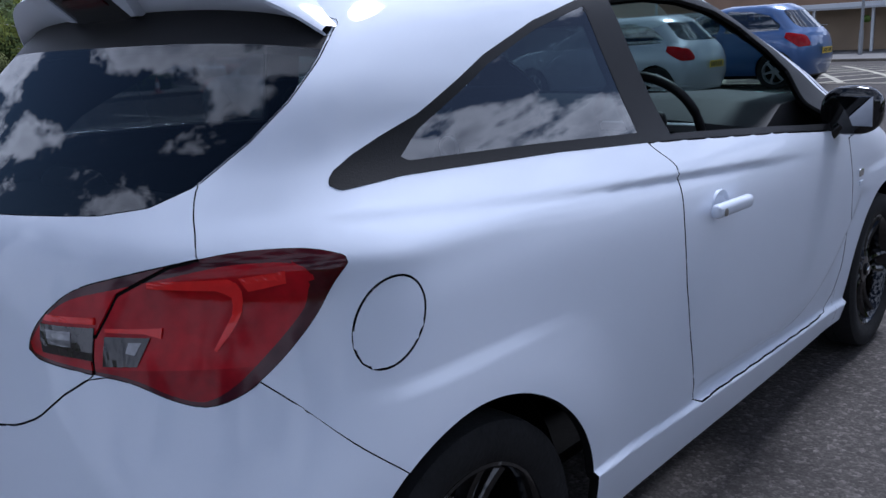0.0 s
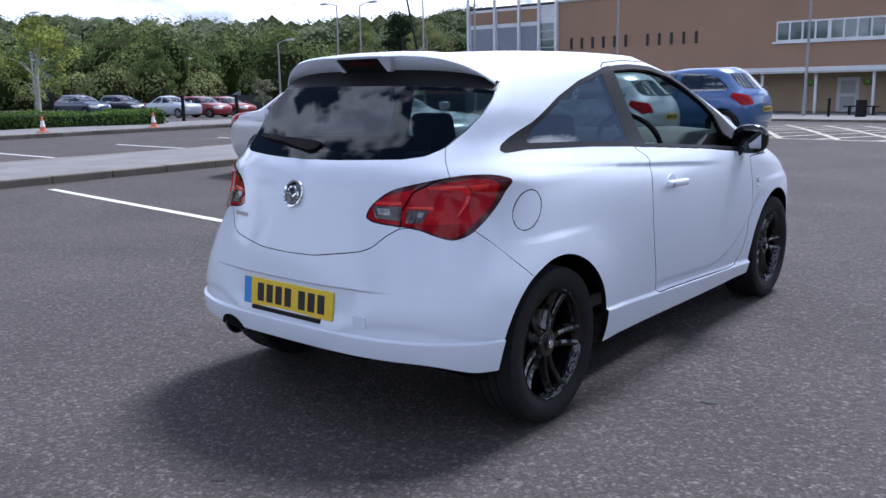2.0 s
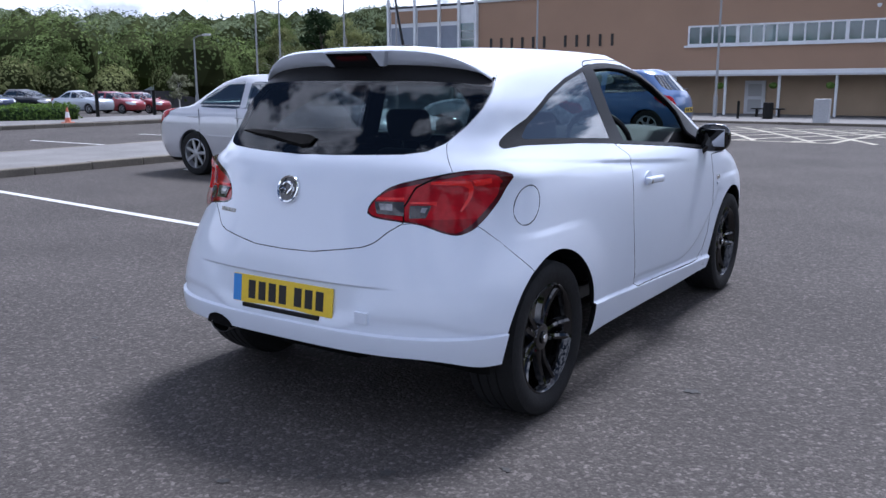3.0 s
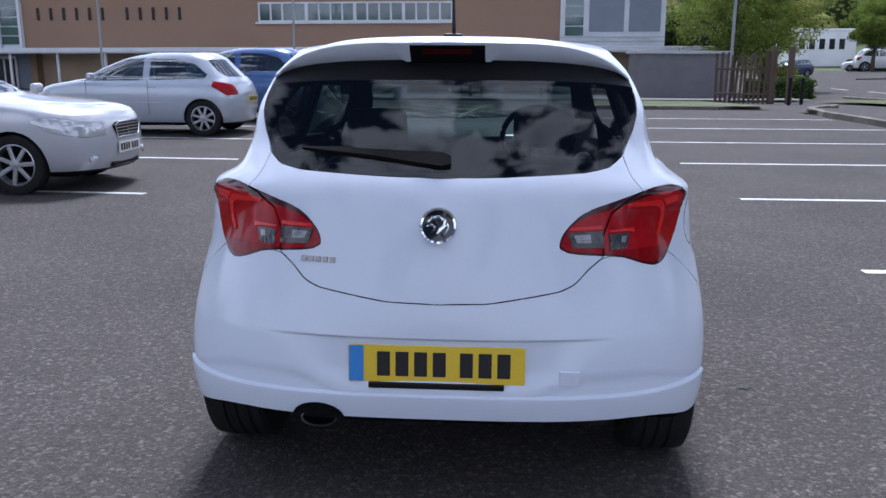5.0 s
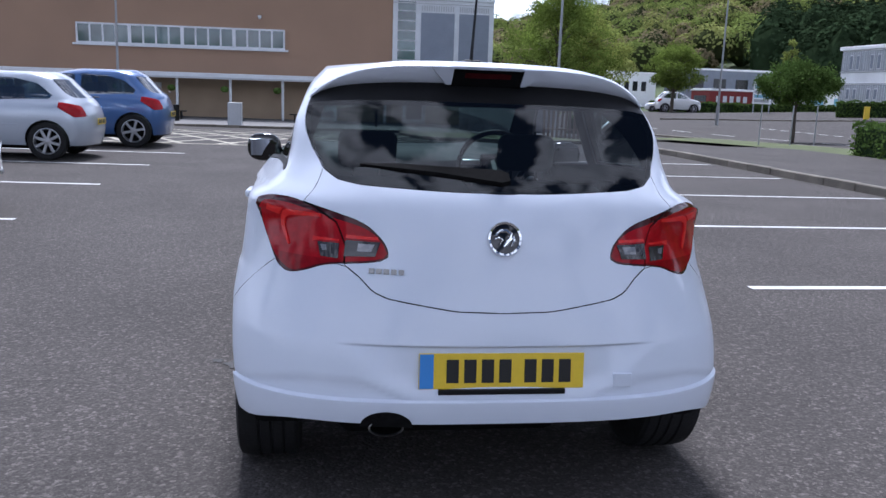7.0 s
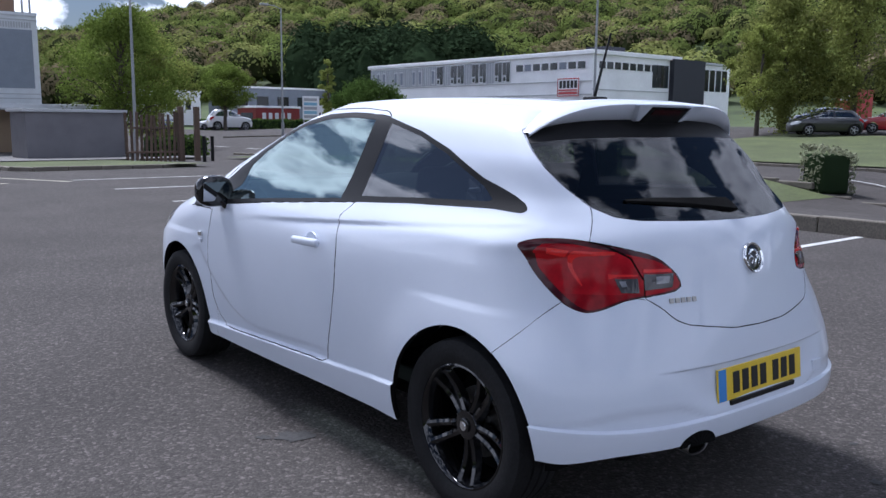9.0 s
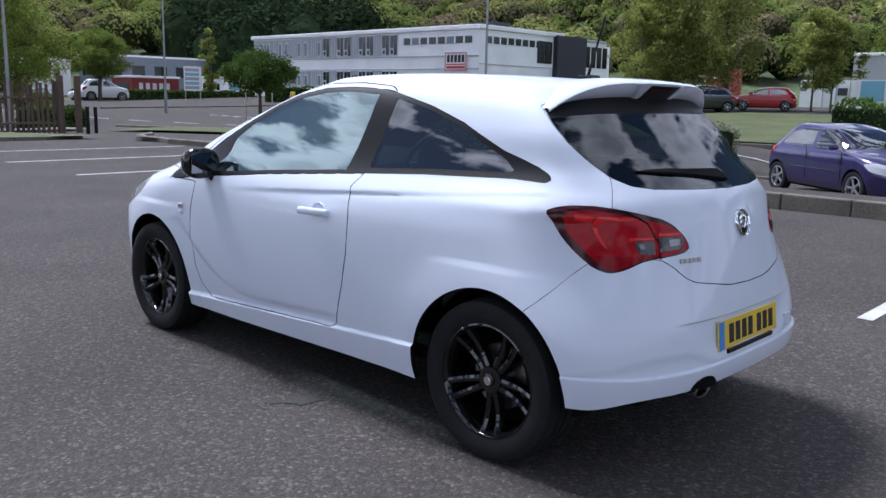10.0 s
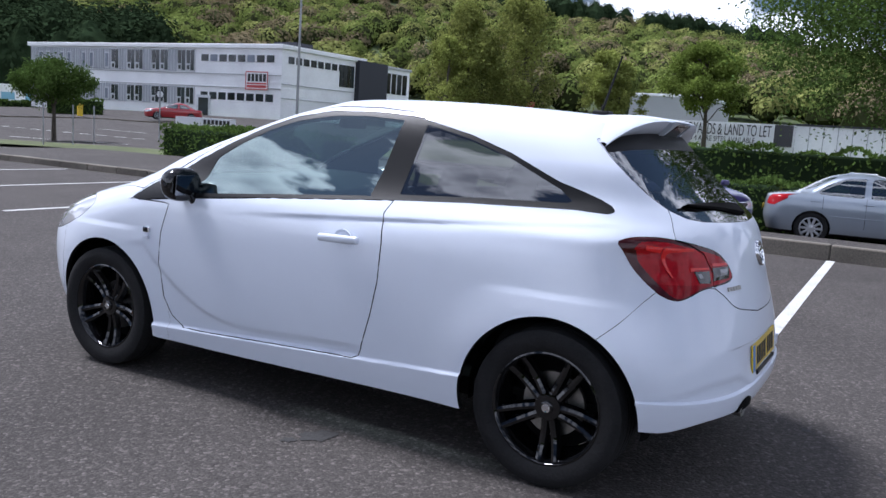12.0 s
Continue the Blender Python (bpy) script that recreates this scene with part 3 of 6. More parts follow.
def wheel(parent, centre, out, turn):
    """A black five-twin-spoke alloy with its tyre; out is 1 for the right flank, -1 for the left."""
    m = Matrix.Translation(centre) @ Matrix.Diagonal((out, 1, 1, 1))
    bm = lathe(bmesh.new(), [(.205, -.10), (.214, .055), (.2235, .088), (.2235, .094), (.217, .096), (.208, .086), (.200, .05), (.195, -.02), (.19, -.09)], 64, m, closed=False)
    rim = part("wheel", bm, BLACK_GLOSS, parent, "gloss black alloy wheel with twin spokes", True)
    prof = [(.214, -.095), (.235, -.106), (.275, -.110), (.300, -.102), (.310, -.085)]
    for k in range(4):                                   # tread with three grooves
        x = -.078 + k * .042
        prof += [(.3125, x - .012), (.3125, x + .018), (.305, x + .020), (.305, x + .026)] if k < 3 else [(.3125, x - .012), (.3115, x + .022)]
    prof += [(.306, .098), (.292, .106), (.270, .109), (.240, .104), (.226, .095), (.218, .088)]
    part("tyre", lathe(bmesh.new(), prof, 72, m, closed=False), RUBBER, rim, "worn black road tyre", True)
    part("brake_disc", lathe(bmesh.new(), [(.06, -.02), (.06, .0), (.128, .002), (.128, -.02)], 48, m), STEEL, rim, "", True)
    part("backing", lathe(bmesh.new(), [(.03, -.05), (.19, -.06), (.19, -.07), (.03, -.07)], 40, m), LINER, rim)
    hub = lathe(bmesh.new(), [(.062, .0), (.060, .052), (.052, .066), (.030, .070), (.001, .070)], 40, m)
    part("hub", hub, BLACK_GLOSS, rim, "", True)
    cap = lathe(bmesh.new(), [(.026, .068), (.0265, .076), (.024, .078), (.001, .0785)], 32, m)
    part("centre_cap", cap, BLACK_GLOSS, rim, "", True)
    part("badge", lathe(bmesh.new(), [(.018, .078), (.0175, .0805), (.012, .0795), (.011, .081), (.001, .0812)], 24, m), CHROME, rim, "small chrome wheel badge", True)
    for k in range(5):
        for off, lean in ((-.055, .012), (.055, -.012)):
            a = 2 * math.pi * k / 5 + radians(turn) + off * 2.9
            rot = Matrix.Rotation(a, 4, "X")
            bm = bmesh.new()
            secs = []
            for t in range(7):
                u = t / 6
                r = .045 + u * .172
                x = .060 + .026 * u - .016 * math.sin(math.pi * u)
                half = .020 - .003 * u
                sh = lean * (1 - u) * .55
                secs.append([bm.verts.new((x - .022, sh - half * 1.15, r)), bm.verts.new((x, sh - half * .62, r)), bm.verts.new((x + .005, sh, r)), bm.verts.new((x, sh + half * .62, r)), bm.verts.new((x - .022, sh + half * 1.15, r))])
            for p, q in zip(secs, secs[1:]):
                for g in range(4):
                    bm.faces.new((p[g], p[g + 1], q[g + 1], q[g]))
                bm.faces.new((p[4], p[0], q[0], q[4]))
            bm.faces.new(secs[0]); bm.faces.new(secs[-1][::-1])
            bmesh.ops.transform(bm, matrix=m @ rot, verts=bm.verts[:])
            part("spoke", bm, BLACK_GLOSS, rim, "", True)
    for k in range(5):
        a = 2 * math.pi * (k + .35) / 5
        bm = lathe(bmesh.new(), [(.008, .05), (.008, .058), (.001, .059)], 10, m @ Matrix.Translation((0, .042 * math.cos(a), .042 * math.sin(a))))
        part("wheel_bolt", bm, STEEL, rim, "", True)
    return rim


def plate(parent, m, w, h, mat, letters=7, gap_after=4, band=True):
    """A number plate whose characters are plain bars."""
    p = part("number_plate", bx((-w / 2, -.004, 0), (w / 2, .004, h), m, .002), mat, parent, "number plate with dark character bars")
    if band:
        part("blue_band", bx((-w / 2 + .002, -.0055, .002), (-w / 2 + .045, -.003, h - .002), m), PLATE_BLUE, p)
    x = -w / 2 + (.085 if band else .03)
    step = (w - (.10 if band else .06)) / (letters + .65)
    for k in range(letters):
        part("character_bar", bx((x, -.0058, h * .17), (x + step * .70, -.003, h * .83), m, .001, 1), INK, p)
        x += step * (1.45 if k + 1 == gap_after else 1.0)
    return p


def seat(parent, x, y):
    base = part("front_seat", bx((x - .25, y - .25, .33), (x + .25, y + .30, .52), None, .05, 3), FABRIC, parent, "black fabric front seat", True)
    m = pose(x, y - .24, .46, 14, 0, 0)
    part("seat_back", bx((-.24, -.06, 0), (.24, .06, .52), m, .05, 3), FABRIC, base, "", True)
    part("head_restraint", bx((-.13, -.045, .57), (.13, .045, .74), m, .04, 3), FABRIC, base, "", True)
    for s in (-.06, .06):
        part("restraint_post", tube(bmesh.new(), [m @ Vector((s, 0, .50)), m @ Vector((s, 0, .62))], .007), CHROME, base)


def hatchback():
    car = thing("hatchback_car", "glossy white three-door hatchback with gloss black alloy wheels", "car")
    skin, lab = build_skin()
    both = (1, -1)
    isl = lambda *k: np.isin(lab, k)
    body = panel("body_shell", skin, isl("body"), WHITE, car, .0006, .02, "glossy white roof, pillars and rear quarters", both)
    hatch = panel("tailgate", skin, isl("hatch"), WHITE, car, .0020, .02, "white tailgate", both)
    panel("rear_bumper", skin, isl("bumper"), WHITE, car, .0018, .02, "white rear bumper with a sculpted lower skirt", both)
    panel("rear_window", skin, isl("tail_glass"), TINT, hatch, 0, .004, "dark privacy glass", both, 0, "across")
    panel("window_band", skin, isl("tail_band"), BLACK, hatch, 0, .004, "black band under the spoiler", both)
    panel("bonnet", skin, isl("bonnet"), WHITE, car, .003, .015, "", both)
    panel("windscreen", skin, isl("screen"), CLEAR, car, 0, .004, "", both)
    panel("front_bumper", skin, isl("nose"), WHITE, car, .002, .02, "", both)
    liner = skin.T[~isl("gone", "tail_glass", "door_glass", "rear_glass", "screen")]
    v = skin.V - skin.N * .022
    n = len(v)
    mesh_of("inner_shell", np.vstack([v, v * (-1, 1, 1)]), [tuple(t) for t in liner] + [tuple(t[::-1] + n) for t in liner], LINER, car, "black inner lining behind the panels")
    for s in both:
        door = panel("door", skin, isl("door"), WHITE, car, .0048, .02, "white passenger door" if s == 1 else "white driver's door with its window lowered", (s,))
        panel("front_wing", skin, isl("wing"), WHITE, car, .0006, .02, "", (s,))
        panel("window_trim", skin, isl("trim"), BLACK, car, 0, .012, "black window surround and pillar", (s,), .001)
        if s == 1:
            panel("door_window", skin, isl("door_glass"), CLEAR, door, 0, .004, "closed clear window", (s,), 0, "along")
        panel("quarter_window", skin, isl("rear_glass"), DEEP_TINT, car, 0, .004, "dark privacy glass", (s,), 0, "along")
        panel("headlight", skin, isl("headlamp"), CLEAR_LENS, car, .002, .02, "clear headlight", (s,))
        lamp = panel("tail_light", skin, isl("lamp_red_out"), RED_LENS, car, 0, .03, "deep red tail light", (s,))
        panel("lens_rim", skin, isl("lamp_rim_out"), DARK_LENS, lamp, 0, .02, "smoked edge", (s,))
        panel("lower_lens", skin, isl("lamp_deep_out"), DEEP_LENS, lamp, 0, .02, "deep red lower lens", (s,))
        outer = lamp
        panel("lens_joint", skin, isl("lamp_split_out", "lamp_split_in"), LINER, lamp, 0, .01, "dark joint between the lenses", (s,), -.004)
        lamp = panel("tail_light", skin, isl("lamp_red_in"), RED_LENS, hatch, 0, .03, "red tail light on the tailgate", (s,))
        panel("lens_rim", skin, isl("lamp_rim_in"), DARK_LENS, lamp, 0, .02, "smoked edge", (s,))
        for name, inner, one, other in LENS_DETAIL:
            mat, label, lift = dict(light_guide=(BRIGHT_LENS, "bright red light guide", .0034), reversing_lens=(GREY_LENS, "smoked grey lens", .0032), reflector=(REFLECTOR, "clear reflector", .0044))[name]
            lens_detail(skin, lamp if inner else outer, name, one, other, mat, label, s, lift)
        if s == -1:
            panel("fuel_flap", skin, isl("flap"), WHITE, car, .0036, .015, "round white fuel flap", (s,))
        else:
            panel("quarter_patch", skin, isl("flap"), WHITE, car, -.0014, .002, "", (s,), .0003)

    def on_tail(x, z):
        """A point of the tail's skin and its outward direction at a given offset and height."""
        d = (np.abs(np.abs(skin.V[:, 0]) - abs(x)) ** 2 + (skin.V[:, 2] - z) ** 2) + (skin.V[:, 1] > 0) * 9
        i = d.argmin()
        sg = -1 if x > 0 else 1
        return Vector(skin.V[i] * (sg, 1, 1)), Vector(skin.N[i] * (sg, 1, 1))

    # wheels
    for y in (0, 2.51):
        for s in (1, -1):
            wheel(car, (.735 * s, y, .3125), s, 31 if s < 0 else 51)
            bm = lathe(bmesh.new(), [(.364, .035), (.378, .0), (.378, -.30), (.10, -.30)], 40, Matrix.Translation((.735 * s, y, .312)) @ Matrix.Diagonal((s, 1, 1, 1)), closed=False)
            bmesh.ops.delete(bm, geom=[v for v in bm.verts if v.co.z < .2], context="VERTS")
            part("arch_liner", bm, LINER, car, "", True)
    part("underbody", bx((-.58, -.22, .20), (.58, 3.1, .30), None, .03), LINER, car)
    part("mudflap_panel", bx((-.60, -.50, .325), (.60, -.30, .38), None, .02), LINER, car)

    # exhaust, low on the left of the tail
    p, nrm = on_tail(-.355, .36)
    ex = Matrix.Translation((-.355, p.y + .062, .336)) @ Matrix.Rotation(radians(-90), 4, "Z") @ Matrix.Rotation(radians(3), 4, "Y") @ Matrix.Diagonal((1, 1.20, .62, 1))
    pipe = part("exhaust_pipe", lathe(bmesh.new(), [(.030, -.25), (.040, -.06), (.046, .052), (.0455, .057), (.0435, .0585), (.0415, .056), (.041, .05)], 32, ex, closed=False), STEEL, car, "oval steel exhaust tip", True)
    part("pipe_inside", lathe(bmesh.new(), [(.0415, .052), (.037, -.02), (.036, -.2), (.001, -.2)], 32, ex, closed=False), LINER, pipe, "black inside", True)
    # black fan over the uncut bumper, drawing the recess's shade round the pipe
    bm = bmesh.new()
    fan = [(-.355 + .080 * math.cos(a), .338 + .050 * math.sin(a)) for a in np.linspace(0, math.pi, 21)]
    face, back = [bm.verts.new((x, on_tail(x, max(z, .35))[0].y - .0045, z)) for x, z in fan], [bm.verts.new((x, -.56, z)) for x, z in fan]
    mid = bm.verts.new((-.355, p.y - .0045, .340))
    for k in range(20):
        bm.faces.new((face[k], face[k + 1], mid))
        bm.faces.new((face[k], face[k + 1], back[k + 1], back[k]))
    part("exhaust_cutout", bm, LINER, pipe, "black patch painting the shaded cut-out in the bumper")
    part("silencer", bx((-.50, -.46, .23), (.25, -.28, .34), None, .05, 3), LINER, pipe, "", True)

    # spoiler
    n, rows = 41, []
    for k in range(n):
        a = -1 + 2 * k / (n - 1)
        x = .598 * a
        e = abs(a)
        fy, fz = .03 + .085 * e ** 4, 1.4445 - .115 * e ** 5.4 + .014 * (1 - e * e)
        ty, tz = -.205 + .130 * e ** 3.2, 1.432 - .098 * e ** 5.2 + .014 * (1 - e * e)
        drop = .048 * (1 - e ** 5) + .010
        rows.append([(x, fy, fz), (x, fy * .55 + ty * .45, fz * .55 + tz * .45 + .010 * (1 - e ** 3)), (x, ty + .012, tz + .004), (x, ty, tz - .004), (x, ty + .004, tz - .012), (x, ty + .060 - .026 * e ** 4, tz - drop), (x, ty + .066 - .026 * e ** 4, tz - drop - .002), (x, .05 * e ** 4 - .07, 1.345 - .05 * e ** 4), (x, .05 * e ** 4, 1.36 - .05 * e ** 4)])
    w = len(rows[0])
    skins = []
    for cols in (range(0, 7), range(6, w)):
        bm = bmesh.new()
        vs = [[bm.verts.new(r[c]) for c in cols] for r in rows]
        for a, b in zip(vs, vs[1:]):
            for c in range(len(cols) - 1):
                bm.faces.new((a[c], a[c + 1], b[c + 1], b[c]))
        skins.append(bm)
    spoiler = part("roof_spoiler", skins[0], WHITE, hatch, "white roof spoiler", True)
    part("spoiler_underside", skins[1], BLACK, spoiler, "black underside", True)
    slope = lambda z, out=0.0: -.2045 + (1.430 - z) * 1.15 - out
    def lip_block(name, edge, out, mat, label=""):
        """A shallow block that lies along the spoiler's sloping rear face."""
        bm = bmesh.new()
        front = [bm.verts.new((x, slope(z, out), z)) for x, z in edge]
        rear = [bm.verts.new((x, slope(z, out) + .03, z)) for x, z in edge]
        bm.faces.new(front); bm.faces.new(rear[::-1])
        for k in range(len(edge)):
            q = (k + 1) % len(edge)
            bm.faces.new((front[k], front[q], rear[q], rear[k]))
        return part(name, bm, mat, spoiler, label)
    lip_block("brake_light_housing", [(-.125, 1.374), (.125, 1.374), (.125, 1.432), (-.125, 1.432)], .006, BLACK_GLOSS, "black centre section")
    lip_block("brake_light", [(-.080, 1.404), (.080, 1.404), (.080, 1.421), (-.080, 1.421)], .009, DARK_LENS, "dark red high brake light")
    for s in (-1, 1):
        lip_block("spoiler_fin", [(s * .122, 1.380), (s * .140, 1.380), (s * .198, 1.436), (s * .122, 1.436)], .013, WHITE)

    # aerial at the back of the roof
    aer = part("aerial", bx((-.035, .125, 1.456), (.035, .205, 1.478), None, .008), BLACK, car, "short black whip aerial")
    part("rod", tube(bmesh.new(), [(0, .170, 1.470), (0, .145, 1.555), (0, .095, 1.725)], .0055, 8, [1.3, 1, .7]), BLACK, aer)

    # wiper along the foot of the rear window
    bm, secs = bmesh.new(), []
    for x, lo, hi, proud in ((.03, 1.072, 1.100, .014), (0, 1.064, 1.106, .020), (-.09, 1.076, 1.110, .017), (-.20, 1.090, 1.116, .014), (-.32, 1.100, 1.120, .013), (-.44, 1.110, 1.118, .008)):
        sec = []
        for z, k in ((lo, .004), (lo + .004, proud), (hi - .004, proud), (hi, .004)):
            p, nrm = on_tail(x, z)
            sec.append(bm.verts.new((x, p.y + nrm.y * k, z + nrm.z * k)))
        secs.append(sec)
    for a, b in zip(secs, secs[1:]):
        for k in range(4):
            bm.faces.new((a[k], a[(k + 1) % 4], b[(k + 1) % 4], b[k]))
    bm.faces.new(secs[0]); bm.faces.new(secs[-1][::-1])
    part("rear_wiper", bm, LINER, hatch, "black rear wiper", True)

    # round badge, name strip, number plate
    p, nrm = on_tail(0, .915)
    m = Matrix.Translation(Vector((0, p.y, .915))) @ nrm.to_track_quat("X", "Z").to_matrix().to_4x4()
    bm = lathe(bmesh.new(), [(.055, -.004), (.055, .008), (.052, .012), (.046, .010), (.044, .005)], 48, m, closed=False)
    ring = part("round_badge", bm, CHROME, hatch, "round chrome badge", True)
    part("badge_disc", lathe(bmesh.new(), [(.045, -.002), (.045, .0055), (.001, .0085)], 40, m), BLACK_GLOSS, ring, "", True)
    for pts, r in ((((-.030, .012), (-.016, .024), (.004, .026), (.018, .016), (.020, .002), (.008, -.010), (-.004, -.024)), .0062),
                   (((-.034, -.002), (-.020, .004), (-.008, -.004), (-.016, -.020)), .0055), (((.026, .010), (.030, -.006), (.020, -.024)), .0050)):
        bm = tube(bmesh.new(), [m @ Vector((.0085, u, v)) for u, v in pts], r, 8, [.45] + [1] * (len(pts) - 2) + [.4])
        part("badge_emblem", bm, CHROME, ring, "plain chrome emblem shape", True)
    for k in range(5):                                   # model name, kept as plain bars
        x = -.405 + .0225 * k
        p, nrm = on_tail(x, .800)
        m = Matrix.Translation((x, p.y, .806)) @ nrm.to_track_quat("X", "Z").to_matrix().to_4x4()
        part("name_bar", bx((-.002, -.0085, -.008), (.003, .0085, .008), m, .001, 1), STEEL, hatch, "small chrome bar")
    plate(car, pose(.0, -.648, .458, -6, 0, 0), .52, .111, PLATE_YELLOW)
    part("plate_holder", bx((-.20, -.662, .442), (.20, -.62, .459), None, .003), BLACK, car, "black strip under the number plate")
    part("tow_cover", bx((.36, -.6425, .455), (.42, -.632, .50), pose(0, 0, 0), .002), WHITE, car)

    # flank fittings
    for s in (-1, 1):
        x = s * .872
        cup = lathe(bmesh.new(), [(.050, -.012), (.050, .003), (.046, .002), (.03, -.006), (.001, -.010)], 28, pose(s * .862, .965, .858) @ Matrix.Diagonal((s, .95, .85, 1)))
        part("handle_cup", cup, WHITE, car, "", True)
        bm = bmesh.new()
        box(bm, (-.014, -.105, -.017), (.014, .105, .017), pose(s * .895, .965, .862, -1.5, 0, 0), .012, 3)
        hd = part("door_handle", bm, WHITE, car, "white door handle", True)
        if s == 1:
            part("lock", lathe(bmesh.new(), [(.010, .012), (.010, .0155), (.001, .016)], 16, pose(s * .895, .895, .860)), STEEL, hd, "", True)
        # mirror
        arm = bmesh.new()
        tube(arm, [(s * .79, 1.87, .915), (s * .835, 1.875, .935), (s * .865, 1.875, .965)], .022, 10, [1.4, 1, .9])
        mir = part("door_mirror", arm, BLACK_GLOSS, car, "gloss black door mirror", True)
        bm = bmesh.new()
        bmesh.ops.create_icosphere(bm, subdivisions=3, radius=1)
        for v in bm.verts:
            c = v.co
            c.x, c.y, c.z = [math.copysign(abs(q) ** .80, q) for q in c]
            if c.y < -.45:
                c.y = -.45 - (abs(c.y) - .45) * .12
        bmesh.ops.transform(bm, matrix=pose(s * .89, 1.90, 1.010, 0, 0, s * 6) @ Matrix.Diagonal((.096, .074, .080, 1)), verts=bm.verts[:])
        part("housing", bm, BLACK_GLOSS, mir, "", True)
        part("mirror_glass", bx((-.075, -.002, -.048), (.075, .002, .048), pose(s * .89, 1.862, 1.010, 6, 0, -s * 4), .0015), MIRROR, mir, "mirror glass")
        # side repeater on the wing
        part("side_repeater", bx((-.012, -.022, -.014), (.006, .022, .014), pose(s * .853, 2.17, .762), .004), CHROME, car, "small chrome side repeater")
        part("wing_mark", bx((-.008, -.018, -.008), (.004, .018, .008), pose(s * .856, 2.17, .725), .002), WHITE, car)

    # cabin
    for s in (-1, 1):
        seat(car, s * .36, 1.10)
    bench = part("rear_bench", bx((-.58, .02, .40), (.58, .50, .56), None, .06, 3), FABRIC, car, "black rear bench seat", True)
    part("bench_back", bx((-.56, -.06, 0), (.56, .06, .52), pose(0, .02, .50, 16, 0, 0), .05, 3), FABRIC, bench, "", True)
    for s in (-1, 1):
        part("head_restraint", bx((-.12, -.04, .47), (.12, .04, .56), pose(s * .33, .02, .50, 16, 0, 0), .035, 3), FABRIC, bench, "", True)
    part("parcel_shelf", bx((-.52, -.42, .985), (.52, -.10, 1.00), None, .006), FABRIC, car)
    part("cabin_floor", bx((-.70, -.30, .30), (.70, 2.2, .33)), LINER, car)
    bm = bmesh.new()
    prof = [(1.62, .55), (1.60, .82), (1.66, .97), (1.78, 1.035), (2.05, 1.045), (2.26, 1.02), (2.30, .55)]
    vs = [[bm.verts.new((x, y, z + .02 * math.exp(-((x - .37) / .2) ** 2) * (z > .9))) for y, z in prof] for x in (-.70, -.5, -.2, 0, .15, .37, .6, .70)]
    for a, b in zip(vs, vs[1:]):
        for k in range(len(prof) - 1):
            bm.faces.new((a[k], a[k + 1], b[k + 1], b[k]))
    bm.faces.new(vs[0]); bm.faces.new(vs[-1][::-1])
    dash = part("dashboard", bm, DASH, car, "dark grey dashboard", True)
    for x in (-.60, .62):
        part("air_vent", lathe(bmesh.new(), [(.045, 0), (.045, .02), (.036, .022), (.034, .005), (.001, .004)], 24, pose(x, 1.60, .86, 0, 0, -90)), SILVER_TRIM, dash, "", True)
    wm = pose(.37, 1.50, .985, -66, 0, 0)
    bm = bmesh.new()
    ringp = [wm @ Vector((.185 * math.cos(2 * math.pi * k / 40), .185 * math.sin(2 * math.pi * k / 40), 0)) for k in range(41)]
    tube(bm, ringp, .0155, 10)
    sw = part("steering_wheel", bm, BLACK, car, "black steering wheel with a silver spoke", True)
    part("wheel_boss", bx((-.075, -.06, -.03), (.075, .06, .012), wm, .02, 3), BLACK, sw, "", True)
    for a in (-1, 1):
        part("wheel_spoke", bx((a * .12 - .06, -.016, -.012), (a * .12 + .06, .012, .006), wm, .004), SILVER_TRIM, sw, "", True)
    part("column", tube(bmesh.new(), [wm @ Vector((0, 0, 0)), wm @ Vector((0, .02, -.26))], .045, 12), BLACK, sw)
    part("rear_view_mirror", bx((-.11, 1.55, 1.32), (.11, 1.575, 1.385), None, .01), BLACK, car, "", True)
    return car


# ---- ground, hills and roads ----
def land(x, y):
    """Height of the ground: level round the car, falling to the hall, rising beyond the road and up the valley sides."""
    x, y = np.asarray(x, float), np.asarray(y, float)
    r, az = np.hypot(x, y), np.degrees(np.arctan2(x, y))
    z = -.75 * ease(16, 48, y) * ease(30, 10, x) * ease(-75, -45, x)
    z = z + 1.25 * ease(24, 62, x) * ease(104, 74, y)
    z = z - .42 * ease(9.3, 9.9, x) * ease(9.0, 7.0, y) * ease(34, 24, x)
    z = z - .4 * ease(-24, -52, x)
    e = np.interp(az, [-180, -90, -66, -52, -40, -34, -20, 0, 14, 26, 45, 58, 68, 75, 80, 92, 130, 180], [2.5, 3.1, 3.2, 3.0, 3.4, 4.2, 3.2, 3.5, 4.4, 7.5, 9.0, 8.6, 7.4, 6.7, 5.9, 5.0, 3.5, 2.5])
    return z + np.tan(np.radians(e)) * 430 * np.clip((r - 135) / 295, 0, 1) ** 1.15


